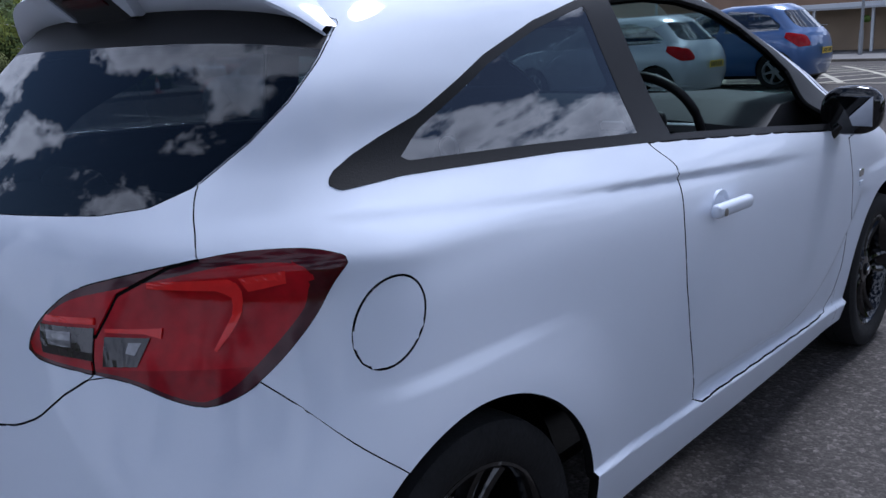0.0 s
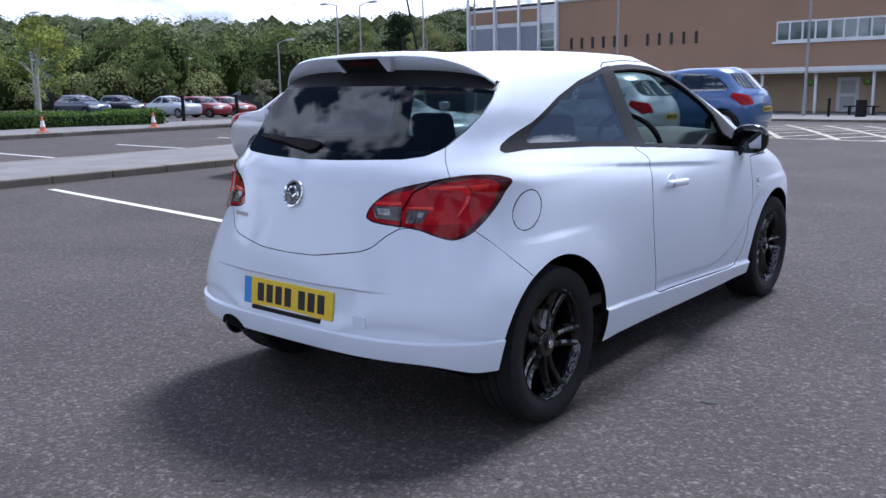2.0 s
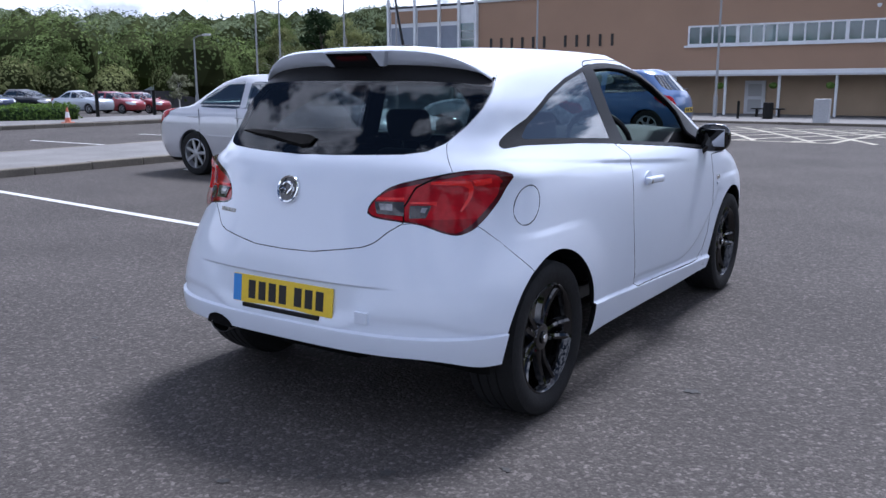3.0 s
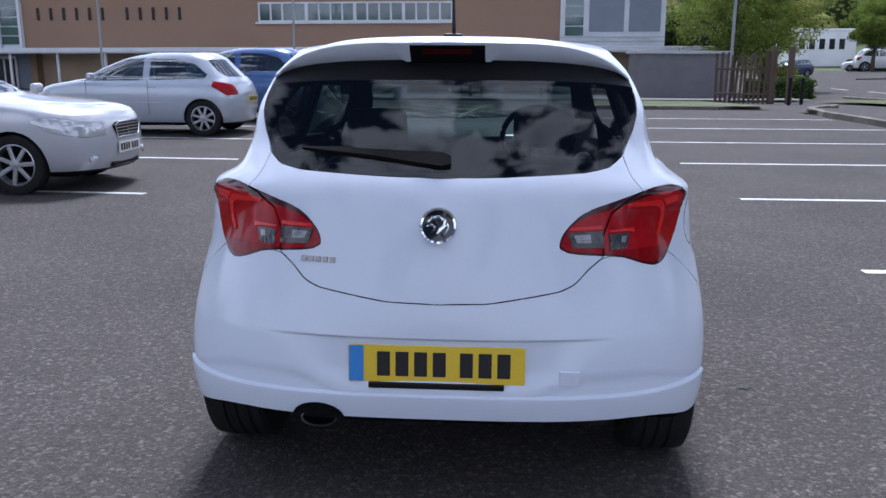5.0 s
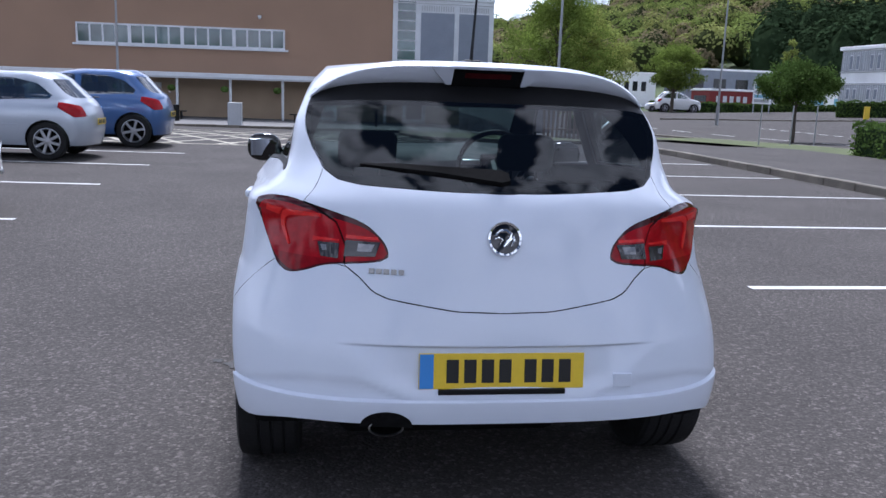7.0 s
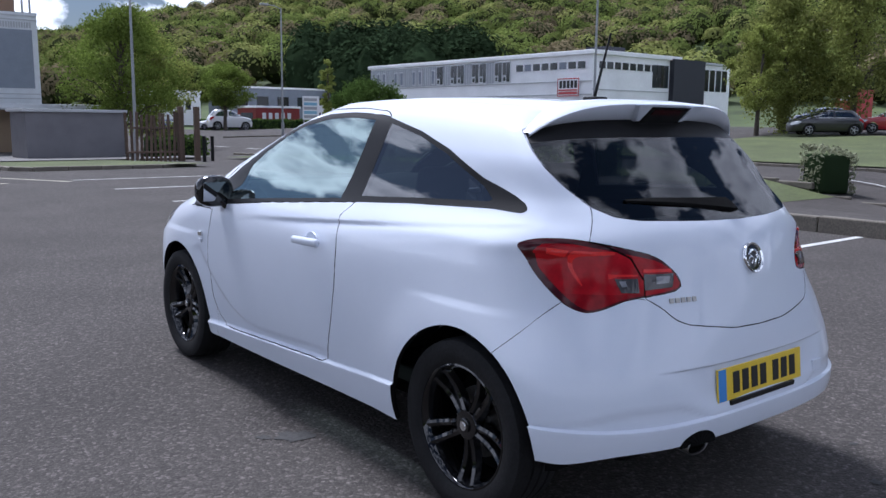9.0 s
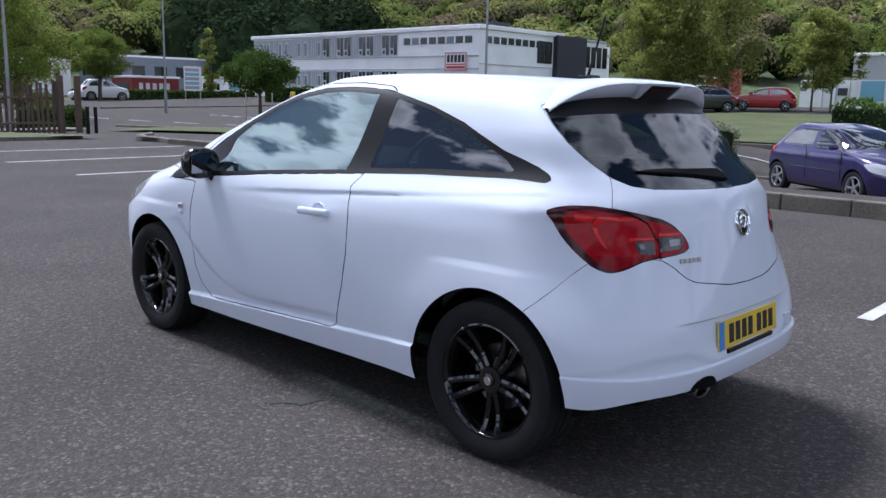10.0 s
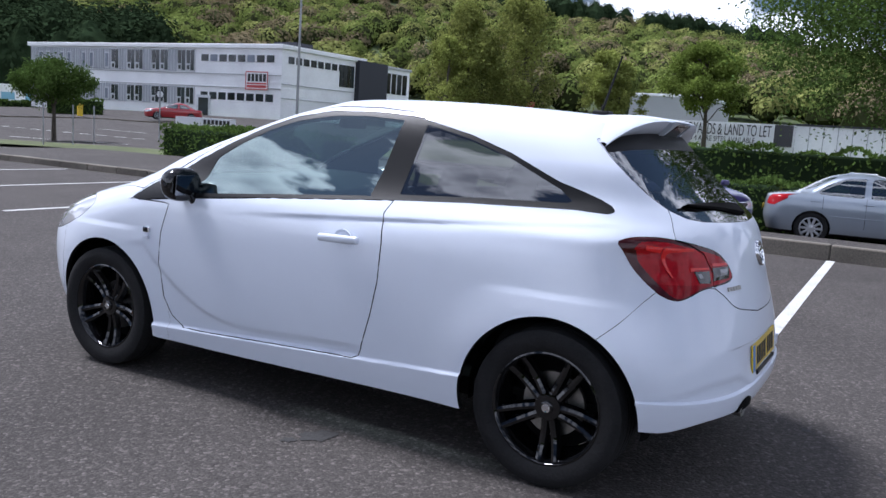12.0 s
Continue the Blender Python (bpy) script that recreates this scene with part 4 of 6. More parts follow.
def asphalt(name, color):
    """Worn asphalt: a dark binder with pale chippings of two sizes, broad patches and fine relief."""
    m = material(name, color, .86, grain=.22, scale=26, mottle=.17, mottle_scale=.7, shine=.16)
    t = m.node_tree
    b = t.nodes["Principled BSDF"]
    last = b.inputs["Base Color"].links[0].from_socket
    co = t.nodes.new("ShaderNodeTexCoord")
    relief = None
    for size, low, high, sharp in ((150, .62, 1.20, 2.4), (70, .70, 1.75, 6.0)):
        v = t.nodes.new("ShaderNodeTexVoronoi")
        v.inputs["Scale"].default_value = size
        t.links.new(co.outputs["Object"], v.inputs["Vector"])
        sp = t.nodes.new("ShaderNodeSeparateColor")
        t.links.new(v.outputs["Color"], sp.inputs[0])
        p = t.nodes.new("ShaderNodeMath"); p.operation = "POWER"; p.inputs[1].default_value = sharp
        t.links.new(sp.outputs[0], p.inputs[0])
        r = t.nodes.new("ShaderNodeMapRange")
        r.inputs["To Min"].default_value, r.inputs["To Max"].default_value = low + .18, high + .15
        t.links.new(p.outputs[0], r.inputs["Value"])
        s = t.nodes.new("ShaderNodeVectorMath"); s.operation = "SCALE"
        t.links.new(last, s.inputs[0]); t.links.new(r.outputs[0], s.inputs["Scale"])
        last = s.outputs[0]
        relief = v.outputs["Distance"]
    t.links.new(last, b.inputs["Base Color"])
    bp = t.nodes.new("ShaderNodeBump")
    bp.inputs["Strength"].default_value, bp.inputs["Distance"].default_value = .55, .006
    bp.invert = True
    t.links.new(relief, bp.inputs["Height"]); t.links.new(bp.outputs[0], b.inputs["Normal"])
    return m


ASPHALT = asphalt("asphalt", (.0670, .0604, .0560))
PAVING = material("pale_paving", (.15, .145, .14), .88, grain=.35, scale=80, bump=.4, mottle=.2)
KERB = material("kerb_concrete", (.150, .133, .108), .9, grain=.3, scale=50, bump=.5, mottle=.3, spread=.14)
GRASS = material("grass", (.072, .088, .027), .95, grain=.5, scale=14, bump=.8, mottle=.3, mottle_scale=.5)
FIELD = material("hill_pasture", (.06, .085, .025), .95, grain=.4, scale=.3, mottle=.35, mottle_scale=.03)
LINE_WHITE = material("line_paint", (.52, .52, .505), .7, grain=.3, scale=70, mottle=.2, mottle_scale=3)
LINE_CREAM = material("worn_hatch_paint", (.36, .335, .26), .8, grain=.45, scale=30, mottle=.35, mottle_scale=2)

axis = np.concatenate([np.linspace(-900, -120, 26), np.linspace(-112, 112, 113), np.linspace(120, 900, 26)])
gx, gy = np.meshgrid(axis, axis)
gz = land(gx, gy)
n = len(axis)
idx = np.arange(n * n).reshape(n, n)
quads = np.stack([idx[:-1, :-1], idx[:-1, 1:], idx[1:, 1:], idx[1:, :-1]], -1).reshape(-1, 4)
ground = mesh_of("ground", np.stack([gx, gy, gz], -1).reshape(-1, 3), quads, ASPHALT)
ground.data.materials.append(FIELD)
cx, cy = gx.ravel()[quads].mean(1), gy.ravel()[quads].mean(1)
ground.data.polygons.foreach_set("material_index", np.where((cx > -62) & (cx < 62) & (cy > -70) & (cy < 110), 0, 1).astype(np.int32))
tagged(ground, "dark grey speckled asphalt car park with hills beyond", "ground", kind="structure")


def sheet(name, x0, y0, x1, y1, lift, mat, label, category, step=2.0, kind="structure"):
    """A flat covering that follows the ground."""
    xs, ys = np.linspace(x0, x1, max(2, int((x1 - x0) / step) + 1)), np.linspace(y0, y1, max(2, int((y1 - y0) / step) + 1))
    a, b = np.meshgrid(xs, ys)
    v = np.stack([a, b, land(a, b) + lift], -1)
    h, w = a.shape
    i = np.arange(h * w).reshape(h, w)
    q = np.stack([i[:-1, :-1], i[:-1, 1:], i[1:, 1:], i[1:, :-1]], -1).reshape(-1, 4)
    ob = mesh_of(name, v.reshape(-1, 3), q, mat)
    return tagged(ob, label, category, kind=kind)


def strip(a, b, width, lift=.005, mat=LINE_WHITE, step=1.0):
    """A painted line on the ground from a to b."""
    a, b = Vector((*a, 0)), Vector((*b, 0))
    d = b - a
    nrm = Vector((-d.y, d.x, 0)).normalized() * width / 2
    k = max(1, int(d.length / step))
    vs, fs = [], []
    for i in range(k + 1):
        p = a + d * i / k
        for q in (p - nrm, p + nrm):
            vs.append((q.x, q.y, float(land(q.x, q.y)) + lift))
    for i in range(k):
        fs.append((2 * i, 2 * i + 2, 2 * i + 3, 2 * i + 1))
    return mesh_of("bay_line", vs, fs, mat)


def bay_line(a, b, width=.10):
    return tagged(strip(a, b, width), "worn white painted parking bay line", "road marking", "bay lines", "structure")


for k in range(-2, 7):
    y = -.30 + 3.0 * k
    if k != -1:
        bay_line((2.62, y), (8.0, y + .08))
for y, x in ((5.47, -3.49), (8.54, -3.46), (11.45, -3.40), (14.13, -3.25)):
    bay_line((x, y), (-8.2, y + .20))
bay_line((-3.3, 2.25), (-8.75, 2.70))
for y in (5.75, 8.6, 11.5):
    bay_line((-12.3, y - .4), (-16.4, y - .5))
# worn cross-hatched no-parking area before the hall
hatch_area = tagged(new("hatched_marking"), "worn cream cross-hatched no-parking marking", "road marking", kind="structure")
for k in range(13):
    x = -13 + k * 1.25
    for s in (1, -1):
        a, b = (x, 17.2 if s > 0 else 27), (x + 4.2, 27 if s > 0 else 17.2)
        if b[0] < 3.2:
            strip(a, b, .14, .004, LINE_CREAM).parent = hatch_area
for a, b in (((-12.5, 17), (-.9, 17)), ((-.9, 17), (-.2, 28)), ((-13, 28), (-.2, 28)), ((-12.5, 22.2), (-.6, 22.2))):
    strip(a, b, .14, .008, LINE_CREAM).parent = hatch_area


def stain(x, y, size, seed):
    """A dark, ragged spill that lies on the asphalt."""
    rng = np.random.default_rng(seed)
    a = np.linspace(0, 2 * np.pi, 28, endpoint=False)
    r = size * (.75 + .12 * np.sin(2 * a + seed) + .14 * np.sin(5 * a + 2 * seed) + .08 * rng.normal(size=28))
    pts = [(x, y, .0035)] + [(x + float(q * math.cos(t)) * 1.2, y + float(q * math.sin(t)), .0035) for q, t in zip(np.maximum(r, size * .2), a)]
    ob = mesh_of("oil_stain", pts, [(0, k + 1, (k + 1) % 28 + 1) for k in range(28)], STAIN)
    return tagged(ob, "small dark oil stain on the asphalt", "stain", "oil stains", "structure")


STAIN = material("oil_soaked_asphalt", (.026, .025, .025), .75, grain=.5, scale=60, bump=.3)
for k, (x, y, q) in enumerate(((-.945, .985, .085), (-1.06, 1.05, .035), (.62, -.80, .03), (.20, -1.15, .022), (1.25, .55, .035), (-1.6, -.4, .02), (.95, -.55, .02), (.45, -.95, .016))):
    stain(x, y, q, k + 3)


def kerb_run(name, pts, height, width, label):
    """A kerb of single stones along points, each stone a little different."""
    run = tagged(new(name), label, "kerb", kind="structure")
    for a, b in zip(pts, pts[1:]):
        a, b = Vector(a), Vector(b)
        d = b - a
        count = max(1, round(d.length / .92))
        for i in range(count):
            p, q = a + d * i / count, a + d * (i + 1) / count
            mid = (p + q) / 2
            z = float(land(mid.x, mid.y))
            m = pose(mid.x, mid.y, z, 0, 0, math.degrees(math.atan2(d.y, d.x)) + random.uniform(-.5, .5))
            l = d.length / count / 2 - .006
            part("kerb_stone", bx((-l, -width / 2, -.05), (l, width / 2, height + random.uniform(-.006, .006)), m, .02, 2), KERB, run)
    return run


kerb_run("kerb_island", [(8.32, -12), (8.28, 8)], .19, .16, "weathered concrete kerb of a narrow island")
kerb_run("kerb_east", [(8.28, 8), (8.30, 19), (8.9, 22), (10.6, 24.5)], .14, .16, "weathered concrete kerb beside a footway")
kerb_run("kerb_west", [(-9.5, -9), (-9.42, 16)], .12, .16, "pale concrete kerb of a raised island")
kerb_run("kerb_west_back", [(-12.4, -9), (-12.4, 16)], .12, .16, "pale concrete kerb of a raised island")
kerb_run("kerb_far_west", [(-21.5, 0), (-20.6, 20)], .12, .16, "concrete kerb along a pavement")
kerb_run("kerb_north", [(-34, 36), (2.2, 36)], .12, .16, "concrete kerb before the hall")
kerb_run("kerb_verge", [(2.4, 29.5), (2.6, 23.5), (3.0, 22.8), (6.6, 23.0), (8.2, 24.4)], .12, .16, "concrete kerb round a grass verge")
sheet("pavement_island", -12.35, -9, -9.5, 16, .115, PAVING, "pale concrete island between parking rows", "pavement")
sheet("pavement_east", 8.36, 8.0, 13.5, 21.5, .125, ASPHALT, "grey asphalt footway", "pavement")
sheet("pavement_east_island", 8.36, -12, 9.35, 7.95, .17, ASPHALT, "narrow raised asphalt island", "pavement")
sheet("pavement_west", -24.5, 0, -21.4, 20, .11, PAVING, "pale pavement", "pavement")
sheet("pavement_north", -34, 36.1, 14, 52, .11, PAVING, "pale paved forecourt", "pavement")
sheet("verge_north", 2.6, 23.1, 8.2, 33, .11, GRASS, "short green grass verge", "verge")
sheet("verge_east", 13.5, 7.5, 16.7, 34, .10, GRASS, "short green roadside grass", "verge")
sheet("verge_far_east", 26, -10, 47, 26, .06, GRASS, "grass bank beyond the road", "verge")
for k in range(16):                                     # centre dashes of the road beyond the verge
    tagged(strip((20.3, -14 + 5.2 * k), (20.3 + .04, -11.2 + 5.2 * k), .12, .012), "white dashed road centre line", "road marking", "road dashes", "structure")
for k in range(10):                                     # short dashes at the junction before the works
    y = 46.5 - 1.5 * k
    tagged(strip((25.1 + (y - 33) * .073, y), (25.1 + (y - 33.9) * .073, y - .9), .14, .012), "white dashed give-way line", "road marking", "road dashes", "structure")
tagged(strip((30.0, 41.8), (29.7, 37.4), .12, .012), "white line on the junction", "road marking", "road dashes", "structure")
kerb_run("kerb_junction", [(26, 62), (34.0, 57.6), (39.2, 55.2), (40.0, 53.5), (39.9, 44)], .10, .16, "grey kerb round the junction corner")
for a, b in (((16.8, -12), (16.8, 40)), ((24.2, -12), (24.2, 26))):
    kerb_run("kerb_road", [a, b], .10, .14, "grey kerb along the road")


# ---- plants ----
def foliage(name, color, back=.35, spread=.35, patch=.35):
    m = bpy.data.materials.new(name)
    m.use_nodes = True
    t = m.node_tree
    t.nodes.clear()
    rgb, gi = t.nodes.new("ShaderNodeRGB"), t.nodes.new("ShaderNodeNewGeometry")
    rgb.outputs[0].default_value = (*color, 1)
    mr = t.nodes.new("ShaderNodeMapRange")
    mr.inputs["To Min"].default_value, mr.inputs["To Max"].default_value = 1 - spread, 1 + spread
    t.links.new(gi.outputs["Random Per Island"], mr.inputs["Value"])
    co, nz = t.nodes.new("ShaderNodeTexCoord"), t.nodes.new("ShaderNodeTexNoise")
    nz.inputs["Scale"].default_value, nz.inputs["Detail"].default_value = patch, 2
    t.links.new(co.outputs["Object"], nz.inputs["Vector"])
    mr2 = t.nodes.new("ShaderNodeMapRange")
    mr2.inputs["From Min"].default_value, mr2.inputs["From Max"].default_value = .3, .7
    mr2.inputs["To Min"].default_value, mr2.inputs["To Max"].default_value = .65, 1.35
    t.links.new(nz.outputs["Fac"], mr2.inputs["Value"])
    mul = t.nodes.new("ShaderNodeMath"); mul.operation = "MULTIPLY"
    t.links.new(mr.outputs[0], mul.inputs[0]); t.links.new(mr2.outputs[0], mul.inputs[1])
    v = t.nodes.new("ShaderNodeVectorMath"); v.operation = "SCALE"
    t.links.new(rgb.outputs[0], v.inputs[0]); t.links.new(mul.outputs[0], v.inputs["Scale"])
    d, tr, mx, o = t.nodes.new("ShaderNodeBsdfDiffuse"), t.nodes.new("ShaderNodeBsdfTranslucent"), t.nodes.new("ShaderNodeMixShader"), t.nodes.new("ShaderNodeOutputMaterial")
    t.links.new(v.outputs[0], d.inputs[0]); t.links.new(v.outputs[0], tr.inputs[0])
    mx.inputs[0].default_value = back
    t.links.new(d.outputs[0], mx.inputs[1]); t.links.new(tr.outputs[0], mx.inputs[2]); t.links.new(mx.outputs[0], o.inputs[0])
    return m


LEAF = foliage("spring_leaves", (.160, .212, .045))
LEAF_LIGHT = foliage("pale_spring_leaves", (.25, .285, .075))
LEAF_WEEP = foliage("weeping_leaves", (.225, .25, .07), .45)
LEAF_DARK = foliage("evergreen_needles_and_hedge_shade", (.026, .042, .020), .15)
LEAF_HEDGE = foliage("hedge_leaves", (.085, .135, .034), .25)
LEAF_PALE = foliage("blossom_leaves", (.22, .23, .15), .3)
BARK = material("bark", (.075, .062, .048), .95, grain=.4, scale=18, bump=.8)
BIRCH = material("birch_bark", (.42, .40, .37), .85, grain=.35, scale=14, bump=.4)


def leaves(rng, centres, radii, per, size, droop=0.0, shell=.55, tangent=0.0, under=1.0):
    """Many small leaf blades spread through clumps; returns points and faces."""
    c = np.repeat(np.asarray(centres, float), per, 0)
    r = np.repeat(np.asarray(radii, float), per, 0)
    n = len(c)
    d = rng.normal(size=(n, 3))
    d[:, 2] = np.where((d[:, 2] < 0) & (rng.random(n) > under), -d[:, 2], d[:, 2]) if under < 1 else d[:, 2]
    d /= np.linalg.norm(d, axis=1, keepdims=True)
    p = c + d * r * (shell + (1 - shell) * rng.random((n, 1))) ** 1.0
    p[:, 2] -= droop * rng.random(n) ** 2
    a = rng.normal(size=(n, 3))
    a -= d * (a * d).sum(1, keepdims=True) * tangent          # far crowns: blades lie along the crown's surface
    a /= np.linalg.norm(a, axis=1, keepdims=True)
    b = np.cross(a, d + (.6 - .38 * tangent) * rng.normal(size=(n, 3))); b /= np.maximum(np.linalg.norm(b, axis=1, keepdims=True), 1e-6)
    s = size * (.6 + .8 * rng.random((n, 1)))
    v = np.stack([p - a * s, p + b * s * .55, p + a * s, p - b * s * .55], 1).reshape(-1, 3)
    return v, np.arange(n * 4).reshape(n, 4)


def tree(at, height, spread, trunk, leaf, label, seed, bark=BARK, clumps=46, per=70, size=.11, crown_from=.28, droop=0.0, shape=1.0, name="tree", fork=5):
    """A tree with a tapered, slightly bent trunk, limbs that reach the clumps, and a ragged crown."""
    rng = np.random.default_rng(seed)
    x, y = at
    z0 = float(land(x, y))
    ob = thing(name, label, "tree", pose(x, y, z0))
    bm = bmesh.new()
    lean = rng.normal(size=2) * .03 * height
    top = height * .82
    pts = [(lean[0] * (t ** 2), lean[1] * (t ** 2), -.1 + t * top) for t in np.linspace(0, 1, 8)]
    tube(bm, pts, trunk, 9, list(np.linspace(1.15, .22, 8)))
    tr = part("trunk", bm, bark, ob, "", True)
    cs, rs = [], []
    for k in range(clumps):
        t = rng.random() ** .8
        h = height * (crown_from + (1 - crown_from) * t) * .97
        wide = spread * (math.sin(math.pi * min(1, .12 + .86 * t)) ** .7) * shape
        a = rng.random() * 2 * math.pi
        q = wide * math.sqrt(rng.random()) * .92
        cs.append((lean[0] * t + q * math.cos(a), lean[1] * t + q * math.sin(a), h))
        rr = spread * (.16 + .16 * rng.random())
        rs.append((rr, rr, rr * .75))
    order = rng.permutation(clumps)[:max(fork, clumps // 3)]
    for k in order:
        c = Vector(cs[k])
        b = min(top * .95, max(height * crown_from * .7, c.z - .35 * math.hypot(c.x, c.y) - .1 * height))
        t = b / top
        s = Vector((lean[0] * t * t, lean[1] * t * t, b))
        mid = (s + c) / 2 + Vector((0, 0, .06 * height))
        part("limb", tube(bmesh.new(), [s, mid, c], trunk * .28, 5, [1, .65, .25]), bark, ob)
    v, f = leaves(rng, cs, rs, per, size, droop, .25)
    mesh_of("crown", v, f, leaf, ob, "", flat_shade=True)
    return ob


def hedge(name, a, b, width, height, label, seed, leaf=LEAF_HEDGE, size=.05, per_m=900):
    """A clipped hedge: a dark core box that paints the inner shade, and a rough skin of leaves."""
    rng = np.random.default_rng(seed)
    a, b = np.array(a, float), np.array(b, float)
    d = b - a
    L = np.linalg.norm(d)
    u, w = d / L, np.array([-d[1], d[0]]) / L
    n = int(per_m * L)
    face = rng.random(n)
    t = rng.random(n) * L
    s = np.where(face < .45, -1, np.where(face < .65, 1, rng.uniform(-1, 1, n)))
    h = np.where(face < .65, rng.random(n), 1.0)
    wob = 1 + .06 * np.sin(t * 2.1 + seed) + .05 * np.sin(t * 5.3)
    px = a[0] + u[0] * t + w[0] * s * width / 2 * wob
    py = a[1] + u[1] * t + w[1] * s * width / 2 * wob
    pz = land(px, py) + h * height * wob + rng.normal(size=n) * .025
    p = np.stack([px, py, pz], 1) + rng.normal(size=(n, 3)) * .025
    q = rng.normal(size=(n, 3)); q /= np.linalg.norm(q, axis=1, keepdims=True)
    r = np.cross(q, rng.normal(size=(n, 3))); r /= np.linalg.norm(r, axis=1, keepdims=True)
    k = size * (.6 + .8 * rng.random((n, 1)))
    v = np.stack([p - q * k, p + r * k * .6, p + q * k, p - r * k * .6], 1).reshape(-1, 3)
    mid = (a + b) / 2
    ob = thing(name, label, "hedge")
    m = pose(mid[0], mid[1], float(land(*mid)), 0, 0, math.degrees(math.atan2(d[1], d[0])))
    # near-black box: the hedge's inner shade as a colour
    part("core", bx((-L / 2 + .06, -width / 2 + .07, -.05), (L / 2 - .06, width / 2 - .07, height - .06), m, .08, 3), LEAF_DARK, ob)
    mesh_of("leaves", v, np.arange(n * 4).reshape(n, 4), leaf, ob, "", flat_shade=True)
    return ob


# darkened leaf colour for crown cores, the inner shade painted in
WOOD_SHADE = foliage("inner_crown_shade", (.042, .050, .021), .1, .2, .3)


def woods(name, label, spots, leaf, seed, size=(3.5, 6.0), blade=.75, per=70, stretch=1.0, heart=None):
    """Far crowns, too many to count, as one ragged mass."""
    rng = np.random.default_rng(seed)
    spots = np.asarray(spots, float)
    s = rng.uniform(*size, len(spots))
    c = np.stack([spots[:, 0], spots[:, 1], land(spots[:, 0], spots[:, 1]) + s * .75 * stretch], 1)
    r = np.stack([s, s, s * .95 * stretch], 1)
    v, f = leaves(rng, c, r, per, blade, 0, .80, .9, .25)
    # dark cores paint the shade inside crowns and keep light from shining through
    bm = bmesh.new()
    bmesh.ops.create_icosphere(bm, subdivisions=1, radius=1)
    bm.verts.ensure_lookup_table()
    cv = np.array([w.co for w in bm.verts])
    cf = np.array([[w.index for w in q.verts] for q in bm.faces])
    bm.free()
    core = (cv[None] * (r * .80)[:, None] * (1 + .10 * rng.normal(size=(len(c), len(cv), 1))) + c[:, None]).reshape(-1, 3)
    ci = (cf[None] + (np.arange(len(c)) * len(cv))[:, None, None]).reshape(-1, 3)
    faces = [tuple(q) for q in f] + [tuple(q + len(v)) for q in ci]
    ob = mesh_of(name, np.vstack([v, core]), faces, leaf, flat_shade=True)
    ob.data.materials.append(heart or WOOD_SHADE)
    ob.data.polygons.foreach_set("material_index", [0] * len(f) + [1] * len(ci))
    return tagged(ob, label, "woodland", kind="stuff")


def scatter(rng, count, az, dist):
    a = np.radians(rng.uniform(*az, count))
    d = np.sqrt(rng.uniform(dist[0] ** 2, dist[1] ** 2, count))
    return np.stack([d * np.sin(a), d * np.cos(a)], 1)


rng = np.random.default_rng(11)
FAR_GREEN = foliage("far_spring_leaves", (.172, .215, .058), .3, .22, .10)
FAR_PALE = foliage("far_pale_leaves", (.265, .285, .092), .3, .22, .10)
FAR_BROWN = foliage("far_budding_twigs", (.205, .170, .100), .3, .22, .10)
# treeline green muted, with a little distance haze in the colour
VALLEY = foliage("valley_leaves", (.125, .165, .060), .3, .3, .3)
VALLEY_PALE = foliage("valley_shrub_leaves", (.20, .22, .095), .3, .3, .3)
# aerial haze mixed into the far leaf colour
FAR_GREY = foliage("haze_tinted_leaves", (.135, .165, .095), .3, .22, .10)
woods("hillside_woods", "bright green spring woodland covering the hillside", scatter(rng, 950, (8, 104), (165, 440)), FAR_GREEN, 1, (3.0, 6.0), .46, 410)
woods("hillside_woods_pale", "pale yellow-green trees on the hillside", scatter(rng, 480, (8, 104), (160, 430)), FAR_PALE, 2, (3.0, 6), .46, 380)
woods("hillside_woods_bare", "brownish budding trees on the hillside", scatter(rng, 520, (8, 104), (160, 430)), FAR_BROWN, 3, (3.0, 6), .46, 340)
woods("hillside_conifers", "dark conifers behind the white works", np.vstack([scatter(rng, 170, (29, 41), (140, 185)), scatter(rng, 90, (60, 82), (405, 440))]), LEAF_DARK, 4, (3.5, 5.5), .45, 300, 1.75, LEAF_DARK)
woods("western_woods", "green woods along the valley, greyed by haze in their colour", scatter(rng, 560, (-110, -36), (190, 440)), FAR_GREY, 5, (4, 8), .5, 220)
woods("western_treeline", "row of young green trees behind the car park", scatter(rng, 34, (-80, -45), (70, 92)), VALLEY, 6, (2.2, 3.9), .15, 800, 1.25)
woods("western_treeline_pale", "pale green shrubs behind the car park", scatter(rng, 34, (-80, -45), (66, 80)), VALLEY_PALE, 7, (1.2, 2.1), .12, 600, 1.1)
# added out of view: closes the horizon in the car's reflections
woods("unseen_southern_woods", "unseen green woods added behind the car park", scatter(rng, 260, (104, 250), (120, 320)), LEAF, 8, (5, 8), 1.2, 50)


# ---- buildings ----
BROWN = material("brown_cladding", (.29, .185, .12), .75, grain=.06, scale=30, mottle=.07, mottle_scale=.4)
BEIGE = material("beige_render", (.42, .32, .22), .85, grain=.08, scale=20, mottle=.10, mottle_scale=.6)
OFFWHITE = material("white_frame_paint", (.62, .64, .66), .5, grain=.06, scale=15, mottle=.08)
FASCIA = material("grey_fascia", (.42, .43, .44), .6, grain=.08, scale=15)
GREY_PANEL = material("blue_grey_panel", (.20, .225, .27), .55, grain=.05, scale=10, mottle=.08)
